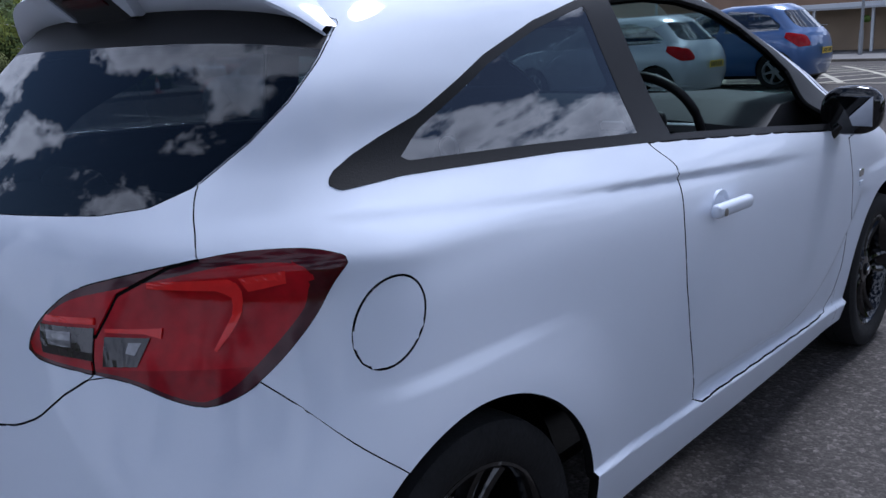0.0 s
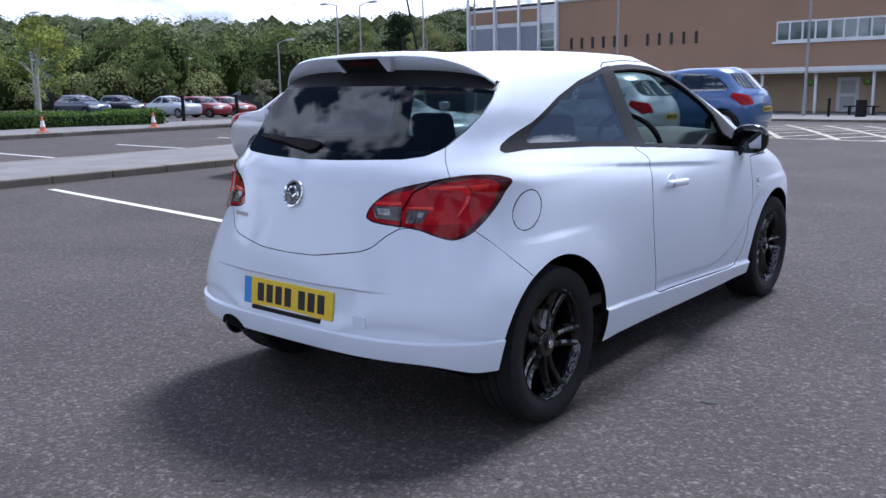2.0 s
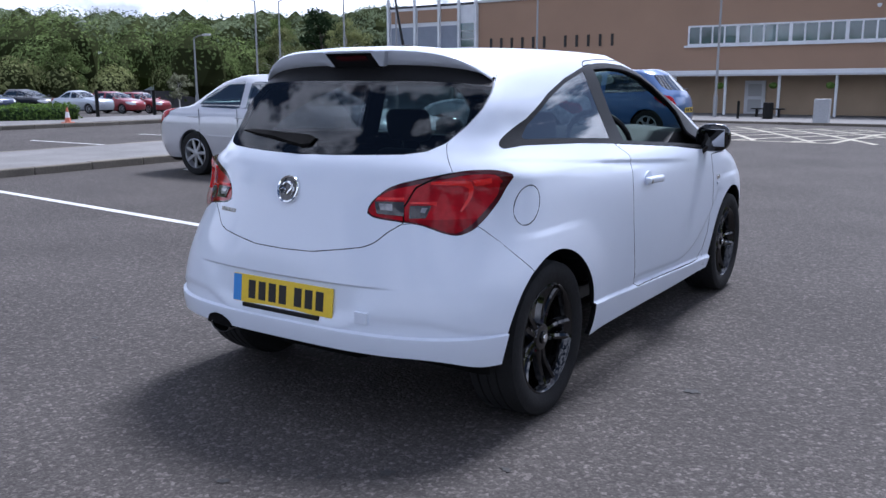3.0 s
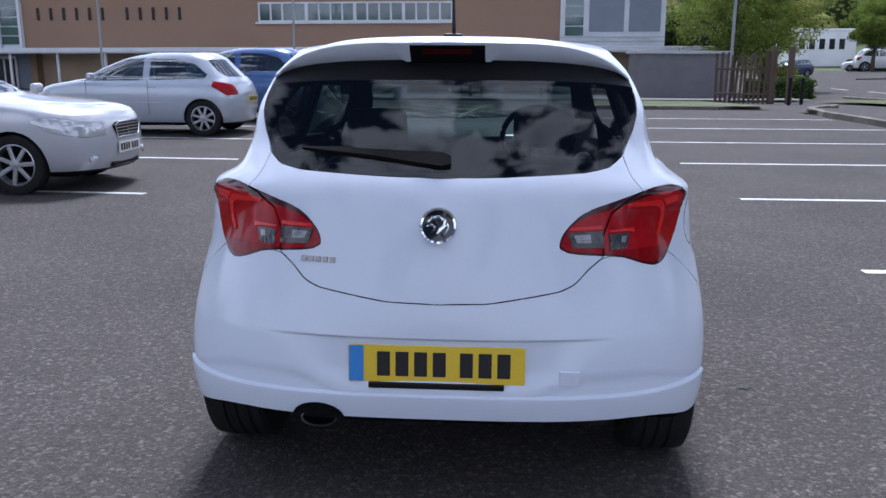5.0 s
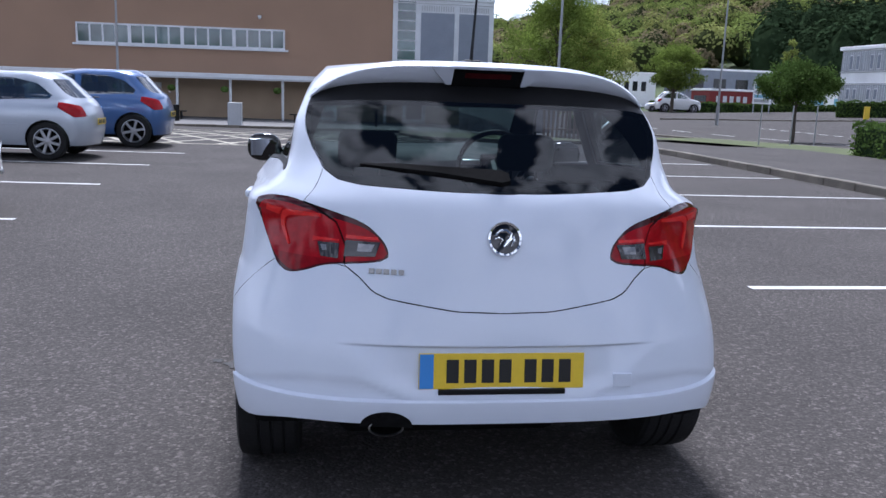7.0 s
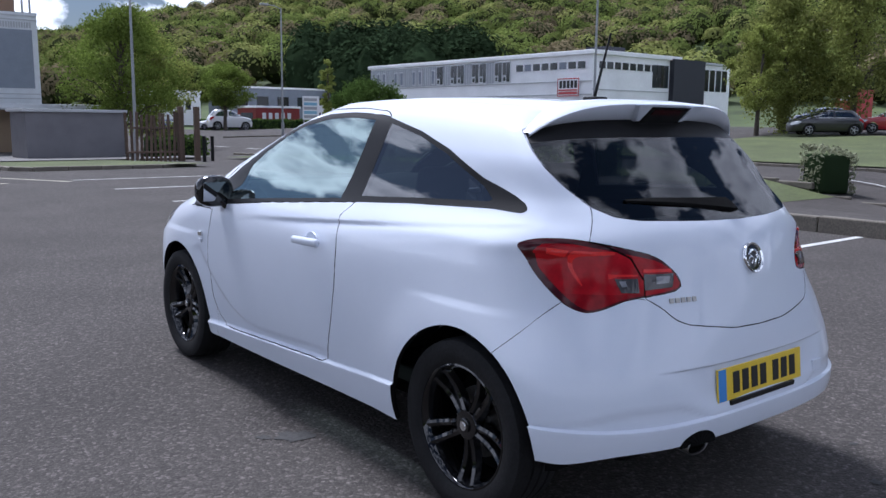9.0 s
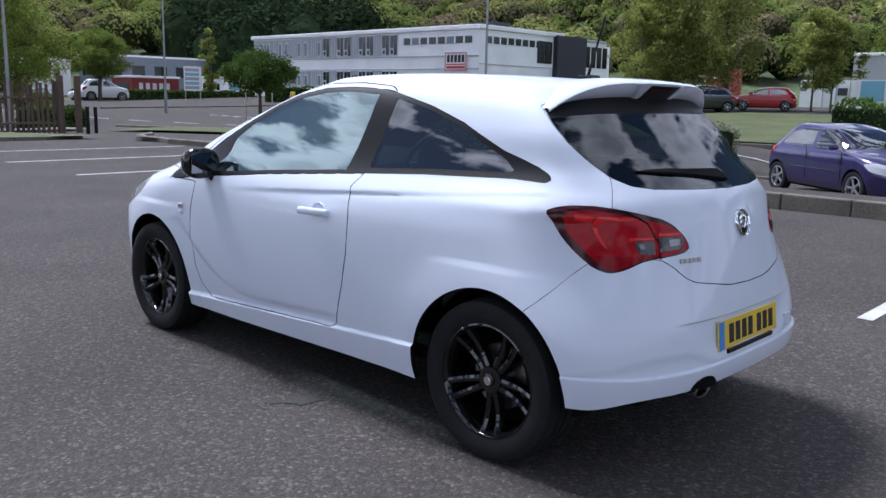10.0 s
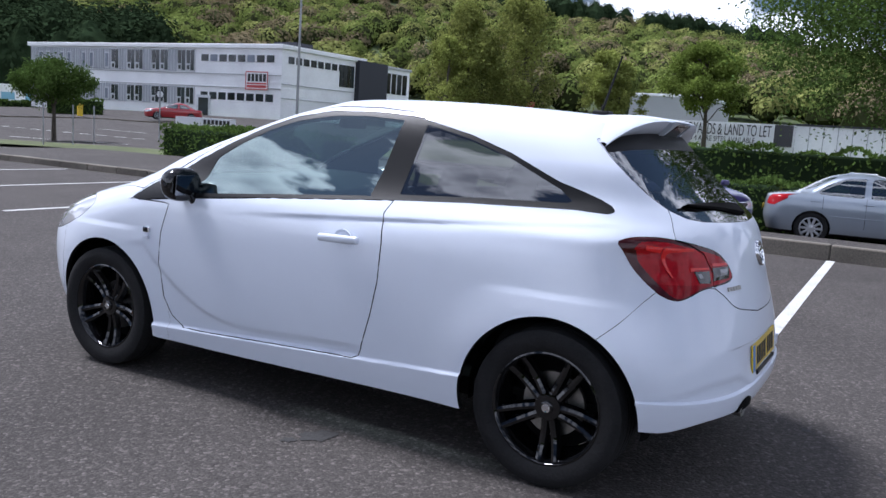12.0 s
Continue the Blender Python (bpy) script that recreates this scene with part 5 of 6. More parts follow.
TEAL_GLASS = material("teal_window_glass", (.045, .085, .085), .08, coat=1.0, grain=.4, scale=.9, spread=.35)
GREY_BOX = material("grey_block_wall", (.16, .155, .165), .85, grain=.10, scale=25, mottle=.1)
ROOFING = material("dark_roofing", (.05, .05, .055), .8, grain=.2)
SHED_WHITE = material("white_cladding", (.86, .87, .88), .55, grain=.05, scale=6, mottle=.08, mottle_scale=.4)
SHED_BLACK = material("black_cladding", (.018, .02, .03), .6, grain=.15)
WINDOW_DARK = material("dark_window_glass", (.022, .027, .032), .12, shine=.35, coat=.2, grain=.5, scale=.6, spread=.5)
RIBBED = material("pale_grey_panel", (.36, .38, .41), .6, grain=.08, scale=6)
BRICK_RED = material("red_render", (.20, .03, .028), .8, grain=.12)
ORANGE = material("orange_brown_wall", (.32, .16, .07), .8, grain=.1)
SIGN_RED = material("sign_red", (.45, .05, .05), .5)
SIGN_BLUE = material("sign_blue", (.20, .42, .55), .5, grain=.05)
SIGN_WHITE = material("sign_white", (.74, .75, .76), .5, grain=.04)
GALV = material("galvanised_post", (.30, .31, .32), .5, .3, grain=.1, scale=20)
WOODPOST = material("weathered_post", (.11, .075, .055), .9, grain=.3, scale=20, bump=.5, spread=.25)


def window(parent, x0, x1, z0, z1, y, panes, frame=OFFWHITE, pane=TEAL_GLASS, bar=.10, name="window"):
    """A window in a wall that faces -y: deep frame, mullions and single panes."""
    bm = bmesh.new()
    for lo, hi in (((x0, y - .10, z0), (x1, y + .02, z0 + bar)), ((x0, y - .10, z1 - bar), (x1, y + .02, z1)), ((x0, y - .10, z0 + bar), (x0 + bar, y + .02, z1 - bar)), ((x1 - bar, y - .10, z0 + bar), (x1, y + .02, z1 - bar))):
        box(bm, lo, hi)
    w = part(name, bm, frame, parent, "white-framed window")
    step = (x1 - x0 - bar) / panes
    for k in range(panes):
        a = x0 + bar / 2 + k * step
        part("pane", bx((a + bar / 2, y - .045, z0 + bar), (a + step - bar / 2, y - .02, z1 - bar)), pane, w)
        if k:
            part("mullion", bx((a - bar / 2, y - .098, z0 + bar), (a + bar / 2, y, z1 - bar)), frame, w)
    return w


def hall():
    """The long brown hall with a canopy, glazed stair blocks at both ends."""
    Y, B, R = 51.1, -.85, 7.05
    h = thing("leisure_hall", "large brown-clad hall with a white canopy and window strip", "building", pose(0, 0, 0, 0, -.35, 0))
    for lo, hi in (((-30.5, Y, 2.0), (-15.1, Y + .4, R)), ((-2.9, Y, 2.0), (3.7, Y + .4, R)), ((-15.1, Y, 2.0), (-2.9, Y + .4, 3.62)), ((-15.1, Y, 4.82), (-2.9, Y + .4, R))):
        part("wall", bx(lo, hi), BROWN, h, "brown upper cladding")
    part("wall_side", bx((-30.5, Y + .4, B), (-30.1, Y + 26, R)), BROWN, h)
    part("wall_side", bx((3.3, Y + .4, B), (3.7, Y + 26, R)), BROWN, h)
    part("wall_back", bx((-38.5, Y + 26, B), (10, Y + 26.4, R)), BROWN, h)
    part("lower_wall", bx((-30.5, Y + 1.2, B), (3.7, Y + 1.5, 2.0)), BEIGE, h, "beige rendered ground floor")
    part("roof", bx((-38.6, Y - .1, R), (10.1, Y + 26.5, R + .12)), ROOFING, h)
    part("parapet_cap", bx((-30.5, Y - .12, R), (3.7, Y + .3, R + .16), None, .02), FASCIA, h)
    part("inner_ceiling_slab", bx((-30.1, Y + .4, 3.0), (3.3, Y + 1.3, 3.2)), ROOFING, h)
    can = part("canopy", bx((-40, Y - 2.0, 1.80), (12.9, Y + 1.2, 2.06), None, .03), OFFWHITE, h, "white canopy along the front")
    part("gutter_line", bx((-40, Y - 2.06, 1.72), (12.9, Y - 1.99, 1.82)), FASCIA, can)
    for g in range(4):
        a = -15.1 + g * 3.05
        window(h, a, a + 3.05, 3.62, 4.82, Y, 4)
    part("sill", bx((-15.3, Y - .16, 3.50), (-2.7, Y + .02, 3.62), None, .01), OFFWHITE, h)
    for k in range(12):
        x = -30.6 + 3.07 * k
        p = part("pillar", bx((x - .07, Y - 1.75, -.70), (x + .07, Y - 1.61, 1.80), None, .01), OFFWHITE, h, "slim white pillar")
        if k > 3:
            bm = bmesh.new()
            bmesh.ops.create_icosphere(bm, subdivisions=2, radius=.24)
            for v in bm.verts:
                v.co *= 1 + .25 * noise.noise(v.co * 9 + Vector((k, 0, 0)))
                v.co.z *= .8
            bmesh.ops.transform(bm, matrix=Matrix.Translation((x - .32, Y - 1.72, 1.15)), verts=bm.verts[:])
            b = part("hanging_basket", bm, LEAF_HEDGE, p, "hanging flower basket")
    for x0 in (-11.75, -.95):
        d = part("door", bx((x0, Y + 1.12, -.72), (x0 + 1.25, Y + 1.2, 1.45), None, .01), OFFWHITE, h, "white double-panel door")
        for z in (-.45, .5):
            part("door_panel", bx((x0 + .22, Y + 1.10, z), (x0 + 1.03, Y + 1.125, z + .75)), FASCIA, d)
    for k in range(11):                                 # hall name on the wall, as plain dark strokes
        x = -29.5 + .85 * k + (.75 if k > 5 else 0)
        part("name_stroke", bx((x, Y - .08, 3.78), (x + .16, Y, 4.55)), INK, h, "plain dark stroke of the hall's name")
    # stair block to the east
    e = part("east_block", bx((3.7, Y - .15, 2.06), (10.05, Y + 8, 7.15)), OFFWHITE, h, "white framed end block")
    for k in range(7):
        part("stair_pane", bx((4.0, Y - .19, 2.72 + k * .60), (5.1, Y - .14, 3.24 + k * .60)), TEAL_GLASS, e)
    for a, b in ((5.45, 7.55), (7.85, 9.75)):
        part("grey_panel", bx((a, Y - .20, 2.95), (b, Y - .14, 6.2)), GREY_PANEL, e, "blue-grey panel")
        for k in range(14):
            part("vent_bar", bx((a + .02 + k * (b - a) / 14, Y - .19, 6.30), (a + .10 + k * (b - a) / 14, Y - .14, 6.62)), FASCIA, e)
    for z in (2.35, 2.60, 6.72, 6.95):
        part("ledge", bx((3.7, Y - .22, z), (10.05, Y - .14, z + .05)), FASCIA, e)
    part("plant_room", bx((4.2, Y + 1.5, 7.15), (9.3, Y + 7, 8.3)), BROWN, e)
    for x in (4.6, 6.2, 9.4, 9.8):
        part("mast", bx((x - .05, Y + .1, 7.1), (x + .05, Y + .2, 8.6)), FASCIA, e)
    part("east_lower_wall", bx((3.7, Y + 1.2, B), (12.4, Y + 1.5, 2.0)), BEIGE, h)
    d = part("glass_door", bx((4.5, Y + 1.05, -.70), (6.0, Y + 1.19, 1.55), None, .01), OFFWHITE, h, "white-framed glass door")
    part("pane", bx((4.75, Y + 1.02, -.4), (5.75, Y + 1.06, 1.35)), WINDOW_DARK, d)
    # glazed block to the west
    w = part("west_block", bx((-38.6, Y - .05, 2.06), (-30.5, Y + 9, 7.0)), OFFWHITE, h, "white framed glazed block")
    for a, b in ((-38.3, -36.1), (-35.8, -34.0), (-33.7, -32.2)):
        part("grey_panel", bx((a, Y - .10, 2.3), (b, Y - .04, 5.6)), GREY_PANEL, w)
        part("brown_panel", bx((a, Y - .10, 5.9), (b, Y - .04, 6.8)), BROWN, w)
    for k in range(6):
        part("stair_pane", bx((-31.95, Y - .10, 2.3 + k * .58), (-30.75, Y - .04, 2.80 + k * .58)), TEAL_GLASS, w)
    for x in (-38.5, -36, -33.8, -32.05, -30.6):
        part("frame_post", bx((x - .09, Y - .3, 2.0), (x + .09, Y - .12, 8.3)), OFFWHITE, w)
    part("frame_rail", bx((-38.6, Y - .28, 8.1), (-30.5, Y - .14, 8.25)), OFFWHITE, w)
    part("west_lower_wall", bx((-40, Y + 1.2, B), (-30.5, Y + 1.5, 2.0)), GREY_PANEL, h)
    d = part("glass_door", bx((-33.6, Y + 1.05, -.70), (-31.8, Y + 1.19, 1.6), None, .01), OFFWHITE, h, "white-framed glass doors")
    for a in (-33.4, -32.6):
        part("pane", bx((a, Y + 1.02, -.4), (a + .65, Y + 1.06, 1.4)), WINDOW_DARK, d)
    part("orange_wall", bx((-46, Y + 3, B), (-38.6, Y + 3.3, 4.2)), ORANGE, h, "orange-brown wall")
    b = part("dome_camera", lathe(bmesh.new(), [(.12, 0), (.12, .1), (.06, .2), (.01, .22)], 14, pose(-4.4, Y - .25, 5.6, 0, 90, 0)), OFFWHITE, h, "", True)
    return h


hall()


def block(name, label, lo, hi, mat, turn=0.0, roof=None, category="building"):
    x, y = (lo[0] + hi[0]) / 2, (lo[1] + hi[1]) / 2
    z = float(land(x, y))
    h = thing(name, label, category, pose(x, y, z, 0, 0, turn))
    a, b = (hi[0] - lo[0]) / 2, (hi[1] - lo[1]) / 2
    part("wall", bx((-a, -b, -1.5), (a, b, hi[2])), mat, h)
    part("roof", bx((-a - .15, -b - .15, hi[2]), (a + .15, b + .15, hi[2] + .3), None, .04), roof or FASCIA, h)
    return h, a, b


# grey store by the verge
store = thing("grey_store", "plain grey block store under the canopy's end", "building", pose(9.4, 43.5, float(land(9.4, 43.5))))
part("wall", bx((-2.3, -1.6, -.3), (2.3, 1.6, 2.35), None, .02), GREY_BOX, store)
part("roof", bx((-2.45, -1.75, 2.35), (2.45, 1.75, 2.50), None, .02), FASCIA, store)


def works():
    """The white two-storey works across the road: a long wing along y and a short one along x."""
    X, Y, B = 63.0, 56.3, float(land(64, 70)) - .3
    T = 8.3
    w = thing("white_works", "long white two-storey works with strip windows", "building")
    part("wall", bx((X, Y, B), (X + 14, Y + 40, T)), SHED_WHITE, w, "white cladding")
    part("wall_wing", bx((X + 14, Y, B), (X + 24, Y + 12, T - .2)), SHED_WHITE, w)
    part("roof", bx((X - .3, Y - .3, T), (X + 14.3, Y + 40.3, T + .45), None, .05), SHED_WHITE, w)
    part("roof_wing", bx((X + 14.3, Y - .2, T - .2), (X + 24.2, Y + 12.2, T + .1), None, .05), FASCIA, w)
    part("black_stair", bx((X + 12.5, Y - .6, B), (X + 18.2, Y + 2, T + .15)), SHED_BLACK, w, "black stair tower")
    part("roof_unit", bx((X + 5.5, Y + 3, T + .45), (X + 8.5, Y + 6, T + 1.3)), SHED_BLACK, w)
    # long front facing the road (-x)
    for zb, zt in ((5.80, 8.15), (2.25, 4.2)):
        for k in range(21):
            y = Y + 12 + k * 1.33
            bare = k > 9 or k % 3 == 2                      # grey panels with small lights, full glazing at the near end
            f = part("window", bx((X - .10, y, zb), (X + .02, y + 1.27, zt)), RIBBED if bare else OFFWHITE, w)
            if bare and k % 3 != 2:
                part("casement", bx((X - .15, y + .30, zb + .12), (X - .09, y + 1.02, zt - .42)), OFFWHITE, f)
                part("pane", bx((X - .18, y + .42, zb + .26), (X - .14, y + .90, zt - .56)), GREY_PANEL, f)
            elif not bare:
                for lo, hi, low, high in ((.10, .58, .12, zt - zb - .12), (.68, 1.17, .85, zt - zb - .12), (.76, 1.09, .22, .66)):
                    part("pane", bx((X - .14, y + lo, zb + low), (X - .09, y + hi, zb + high)), WINDOW_DARK, f)
            for q in (.0, .42, .84):
                part("rib", bx((X - .125, y + q, zb), (X - .095, y + q + .05, zt)), OFFWHITE, f)
    for k in range(8):
        y = Y + 1.0 + k * 1.3
        part("high_window", bx((X - .08, y, 6.95), (X + .02, y + .95, 7.65)), WINDOW_DARK if k % 4 != 2 else GREY_PANEL, w)
        part("low_window", bx((X - .08, y, 3.0), (X + .02, y + .95, 3.75)), WINDOW_DARK, w)
    for z in (5.62, 4.28):
        part("ledge", bx((X - .12, Y, z), (X + .02, Y + 40, z + .09)), FASCIA, w)
    d = part("entrance", bx((X - .10, Y + 9.6, B), (X + .02, Y + 11.6, 3.4)), OFFWHITE, w, "white framed entrance")
    part("pane", bx((X - .14, Y + 9.9, B + .3), (X - .09, Y + 11.3, 3.1)), WINDOW_DARK, d)
    # short front facing -y
    for k in range(9):
        x = X + 1.0 + k * 1.2
        part("high_window", bx((x, Y - .08, 6.95), (x + .85, Y + .02, 7.65)), WINDOW_DARK, w)
    for k in range(4):
        part("stair_window", bx((X + 9.6 + k * .68, Y - .09, 5.3), (X + 10.15 + k * .68, Y + .02, 7.7)), WINDOW_DARK, w)
        part("wing_window", bx((X + 18.8 + k * 1.2, Y - .08, 5.2), (X + 19.7 + k * 1.2, Y + .02, 7.6)), WINDOW_DARK, w)
    for z in (4.8, 3.4):
        part("ledge", bx((X, Y - .1, z), (X + 12.5, Y + .02, z + .08)), FASCIA, w)
    # name board, as a red frame with plain bars
    b = part("name_board", bx((X - .20, Y + 1.6, 4.15), (X - .12, Y + 4.6, 6.0), None, .01), SIGN_WHITE, w, "white company board with red edge")
    for lo, hi in (((1.6, 4.15), (4.6, 4.25)), ((1.6, 5.9), (4.6, 6.0)), ((1.6, 4.25), (1.68, 5.9)), ((4.52, 4.25), (4.6, 5.9)), ((1.8, 4.72), (4.4, 4.86)), ((1.8, 4.36), (4.4, 4.62))):
        part("board_edge", bx((X - .23, Y + lo[0], lo[1]), (X - .19, Y + hi[0], hi[1])), SIGN_RED, b)
    for k in range(5):
        part("name_bar", bx((X - .22, Y + 1.85 + k * .52, 5.0), (X - .19, Y + 2.22 + k * .52, 5.75)), INK, b)
    return w


works()

# storage yard wall with its long banner
yw = thing("yard_wall", "long white cladding wall of a storage yard", "wall")
by = float(land(66, 0))
part("panel_wall", bx((66, -14, by - .8), (66.4, 24.8, by + 2.1)), SHED_WHITE, yw)
for k in range(38):
    part("wall_rib", bx((65.95, -14 + k, by - .8), (66.0, -13.94 + k, by + 2.08)), FASCIA, yw)
part("wall_cap", bx((65.9, -14, by + 2.1), (66.5, 8, by + 2.25)), SHED_BLACK, yw)


def writing(text, m, size, parent, mat, name="lettering"):
    """Raised lettering in the built-in font, as a mesh."""
    cu = bpy.data.curves.new(name, "FONT")
    cu.body, cu.size, cu.extrude = text, size, .01
    tmp = new(name, cu)
    deps = bpy.context.evaluated_depsgraph_get()
    me = bpy.data.meshes.new_from_object(tmp.evaluated_get(deps))
    bpy.data.objects.remove(tmp)
    me.materials.clear()
    me.materials.append(mat)
    ob = new(name, me)
    ob.matrix_basis = m
    ob.parent = parent
    return ob


ban = thing("yard_banner", "white banner reading storage yards and land to let", "banner")
part("cloth", bx((65.80, 8.0, by + .42), (65.86, 20.6, by + 2.12)), SIGN_WHITE, ban)


def banner_line(text, y0, y1, z, height):
    ob = writing(text, Matrix.Identity(4), 1.0, ban, INK)
    w, h = ob.dimensions.x, ob.dimensions.y
    ob.matrix_basis = Matrix(((0, 0, -1, 65.78), (-1, 0, 0, 0), (0, 1, 0, 0), (0, 0, 0, 1)))
    ob.matrix_basis = Matrix.Translation((0, y0, z)) @ ob.matrix_basis @ Matrix.Diagonal(((y0 - y1) / w, height / h, 1, 1))


banner_line("STORAGE YARDS & LAND TO LET", 18.3, 9.75, by + 1.12, .88)
banner_line("UP TO 4 ACRE SITES AVAILABLE", 16.9, 10.9, by + .58, .42)
part("banner_picture", bx((65.77, 8.15, by + .45), (65.85, 9.5, by + 2.1)), ROOFING, ban, "dark picture panel")
part("blue_panel", bx((65.77, 18.5, by + .55), (65.85, 20.2, by + 2.05)), SIGN_BLUE, ban, "pale blue picture panel")
rc = thing("red_container", "red storage container behind the yard wall", "container", pose(68.6, 33.0, float(land(68.6, 33)), 0, 0, 0))
part("body", bx((0, -1.0, 0), (2.4, 1.0, 3.2), None, .02), SIGN_RED, rc)
part("white_notice", bx((-.03, -.2, 2.3), (-.005, .6, 2.7)), SIGN_WHITE, rc)
for k in range(7):
    part("rib", bx((-.04, -.95 + k * .3, .1), (.01, -.85 + k * .3, 2.2)), SIGN_RED, rc)
part("hatch_window", bx((65.93, 21.2, by + .95), (65.99, 21.9, by + 1.5)), ROOFING, yw, "small dark hatch")

for args in (
        ("grey_shed", "grey metal shed with a white gable", (86, 20.0, 0), (100, 27.6, 5.0), FASCIA),
        ("white_house", "white two-storey house with dark windows", (42, 126, 0), (51, 134, 5.2), SHED_WHITE),
        ("red_garage", "red-fronted garage with a white parapet", (52.5, 110, 0), (59.5, 116, 3.1), BRICK_RED),
        ("grey_flats", "low grey flats behind the garage", (54, 122, 0), (74, 130, 5.6), GREY_PANEL),
        ("transport_depot", "white transport depot with plain blue lettering bars", (63, 104, 0), (82, 112, 3.3), SHED_WHITE),
        ("western_shed", "long white-roofed industrial shed", (-122, 60, 0), (-84, 76, 5.0), GREY_PANEL),
        ("western_shed_low", "long pale industrial shed", (-128, 34, 0), (-104, 54, 5.2), GREY_PANEL)):
    h, a, b = block(*args, roof=SHED_WHITE)
    for k in range(0 if args[0] == "grey_shed" else 5):
        x = -a + 1 + k * (2 * a - 2) / 5
        part("window", bx((x, -b - .06, args[3][2] * .5), (x + (2 * a - 2) / 5 * .55, -b + .02, args[3][2] * .78)), WINDOW_DARK if "house" in args[0] or "flats" in args[0] else SIGN_BLUE if "depot" in args[0] else OFFWHITE, h)
        part("side_window", bx((-a - .06, -b + 1 + k * (2 * b - 2) / 5, args[3][2] * .5), (-a + .02, -b + 1.7 + k * (2 * b - 2) / 5, args[3][2] * .78)), WINDOW_DARK, h)


# ---- street furniture ----
def lamp_post(x, y, height, label, arm=1.0, turn=0.0):
    z = float(land(x, y))
    p = thing("street_lamp", label, "street lamp", pose(x, y, z, 0, 0, turn), "street lamps")
    part("base", tube(bmesh.new(), [(0, 0, 0), (0, 0, 1.3)], .11, 10), GALV, p)
    part("pole", tube(bmesh.new(), [(0, 0, 1.25), (0, 0, height)], .075, 10, [1, .6]), GALV, p)
    part("arm", tube(bmesh.new(), [(0, 0, height - .05), (arm * .5, 0, height + .12), (arm, 0, height + .15)], .035, 8), GALV, p)
    part("lantern", bx((arm - .05, -.12, height + .08), (arm + .55, .12, height + .22), None, .04), FASCIA, p)
    return p


for x, y, h, a in ((-11.4, 44.8, 9, 0), (-22.5, 44.8, 9, 0), (10.2, 35.8, 8, 180), (31.2, 27.8, 9, 0), (25.6, 51.2, 9, 180), (-43.3, 35.9, 5.0, 0), (-40.6, 38.9, 7.5, 180), (-39.5, 40, 7.5, 0), (-33, 39, 8, 0), (-27.6, 37.2, 8, 0), (-60, 27, 7, 0), (-70, 45, 7, 0)):
    lamp_post(x, y, h, "tall grey galvanised street lamp", 1.0, a)


def bollard(x, y, h=1.0, mat=BLACK):
    b = thing("bollard", "short dark post bollard", "bollard", pose(x, y, float(land(x, y))), "bollards")
    part("post", tube(bmesh.new(), [(0, 0, 0), (0, 0, h)], .07, 10), mat, b)
    part("cap", tube(bmesh.new(), [(0, 0, h), (0, 0, h + .03)], .078, 10), mat, b)


for x, y in ((-26.8, 17.0), (-26.4, 19.3), (11.0, 30.2), (11.9, 31.5), (-13.2, 43.5), (-9.8, 43.5), (-5.5, 43.5), (-1.5, 43.5), (2.3, 43.5)):
    bollard(x, y)

CONE = material("cone_orange", (.55, .16, .09), .6, grain=.15)
for x, y in ((-21.9, 9.0), (-21.3, 12.2)):
    z = float(land(x, y)) + .11
    c = thing("traffic_cone", "faded orange and white traffic cone", "traffic cone", pose(x, y, z), "traffic cones")
    part("base", bx((-.14, -.14, 0), (.14, .14, .03), None, .01), CONE, c)
    part("lower", tube(bmesh.new(), [(0, 0, .03), (0, 0, .16)], .095, 14, [1, .75]), CONE, c)
    part("sleeve", tube(bmesh.new(), [(0, 0, .16), (0, 0, .33)], .072, 14, [1, .62]), SIGN_WHITE, c, "white reflective sleeve")
    part("tip", tube(bmesh.new(), [(0, 0, .33), (0, 0, .46)], .045, 14, [1, .45]), CONE, c)

fence = thing("paling_fence", "weathered brown wooden paling fence", "fence")
for k in range(13):
    x, y = 9.1 + k * .18, 33.6 - k * .05
    z = float(land(x, y))
    hgt = 2.05 + random.uniform(-.15, .12)
    part("paling", bx((-.055, -.02, 0), (.055, .02, hgt), pose(x, y, z, 0, random.uniform(-2, 2), 0), .006), WOODPOST, fence)
for z in (.5, 1.5):
    part("rail", bx((9.0, 33.2, z - .55), (11.4, 33.3, z - .47), None, .01), WOODPOST, fence)
for x in (12.3, 11.6):
    part("gate_post", bx((x - .5, 33.0, -.5), (x - .28, 33.2, 1.9), None, .02), WOODPOST, fence)

for x in (-9.2, -1.6):
    b = thing("bench", "dark metal bench before the hall", "bench", pose(x, 47.5, float(land(x, 47.5)) + .11), "benches")
    part("seat", bx((-.9, -.2, .42), (.9, .2, .48), None, .01), BLACK, b)
    for s in (-.6, .6):
        part("leg", bx((s - .04, -.18, 0), (s + .04, .18, .42)), BLACK, b)
k = thing("ticket_kiosk", "small grey metal ticket cabinet", "cabinet", pose(-4.53, 36.8, float(land(-4.53, 36.8)) + .11))
part("body", bx((-.31, -.25, 0), (.31, .25, 1.02), None, .02), FASCIA, k)
bn = thing("litter_bin", "dark litter bin before the hall", "bin", pose(-8.4, 44, float(land(-8.4, 44)) + .11))
part("body", tube(bmesh.new(), [(0, 0, 0), (0, 0, .85)], .26, 14), BLACK, bn)

sg = thing("roadside_board", "tall blue and white roadside notice board", "sign", pose(42, 76, float(land(42, 76))) @ Matrix.Scale(.75, 4))
for s in (-1.1, 1.1):
    part("leg", bx((s - .06, -.05, 0), (s + .06, .05, 2.2)), GALV, sg)
part("board", bx((-1.3, -.08, 1.2), (1.3, .02, 4.4), None, .02), SIGN_WHITE, sg)
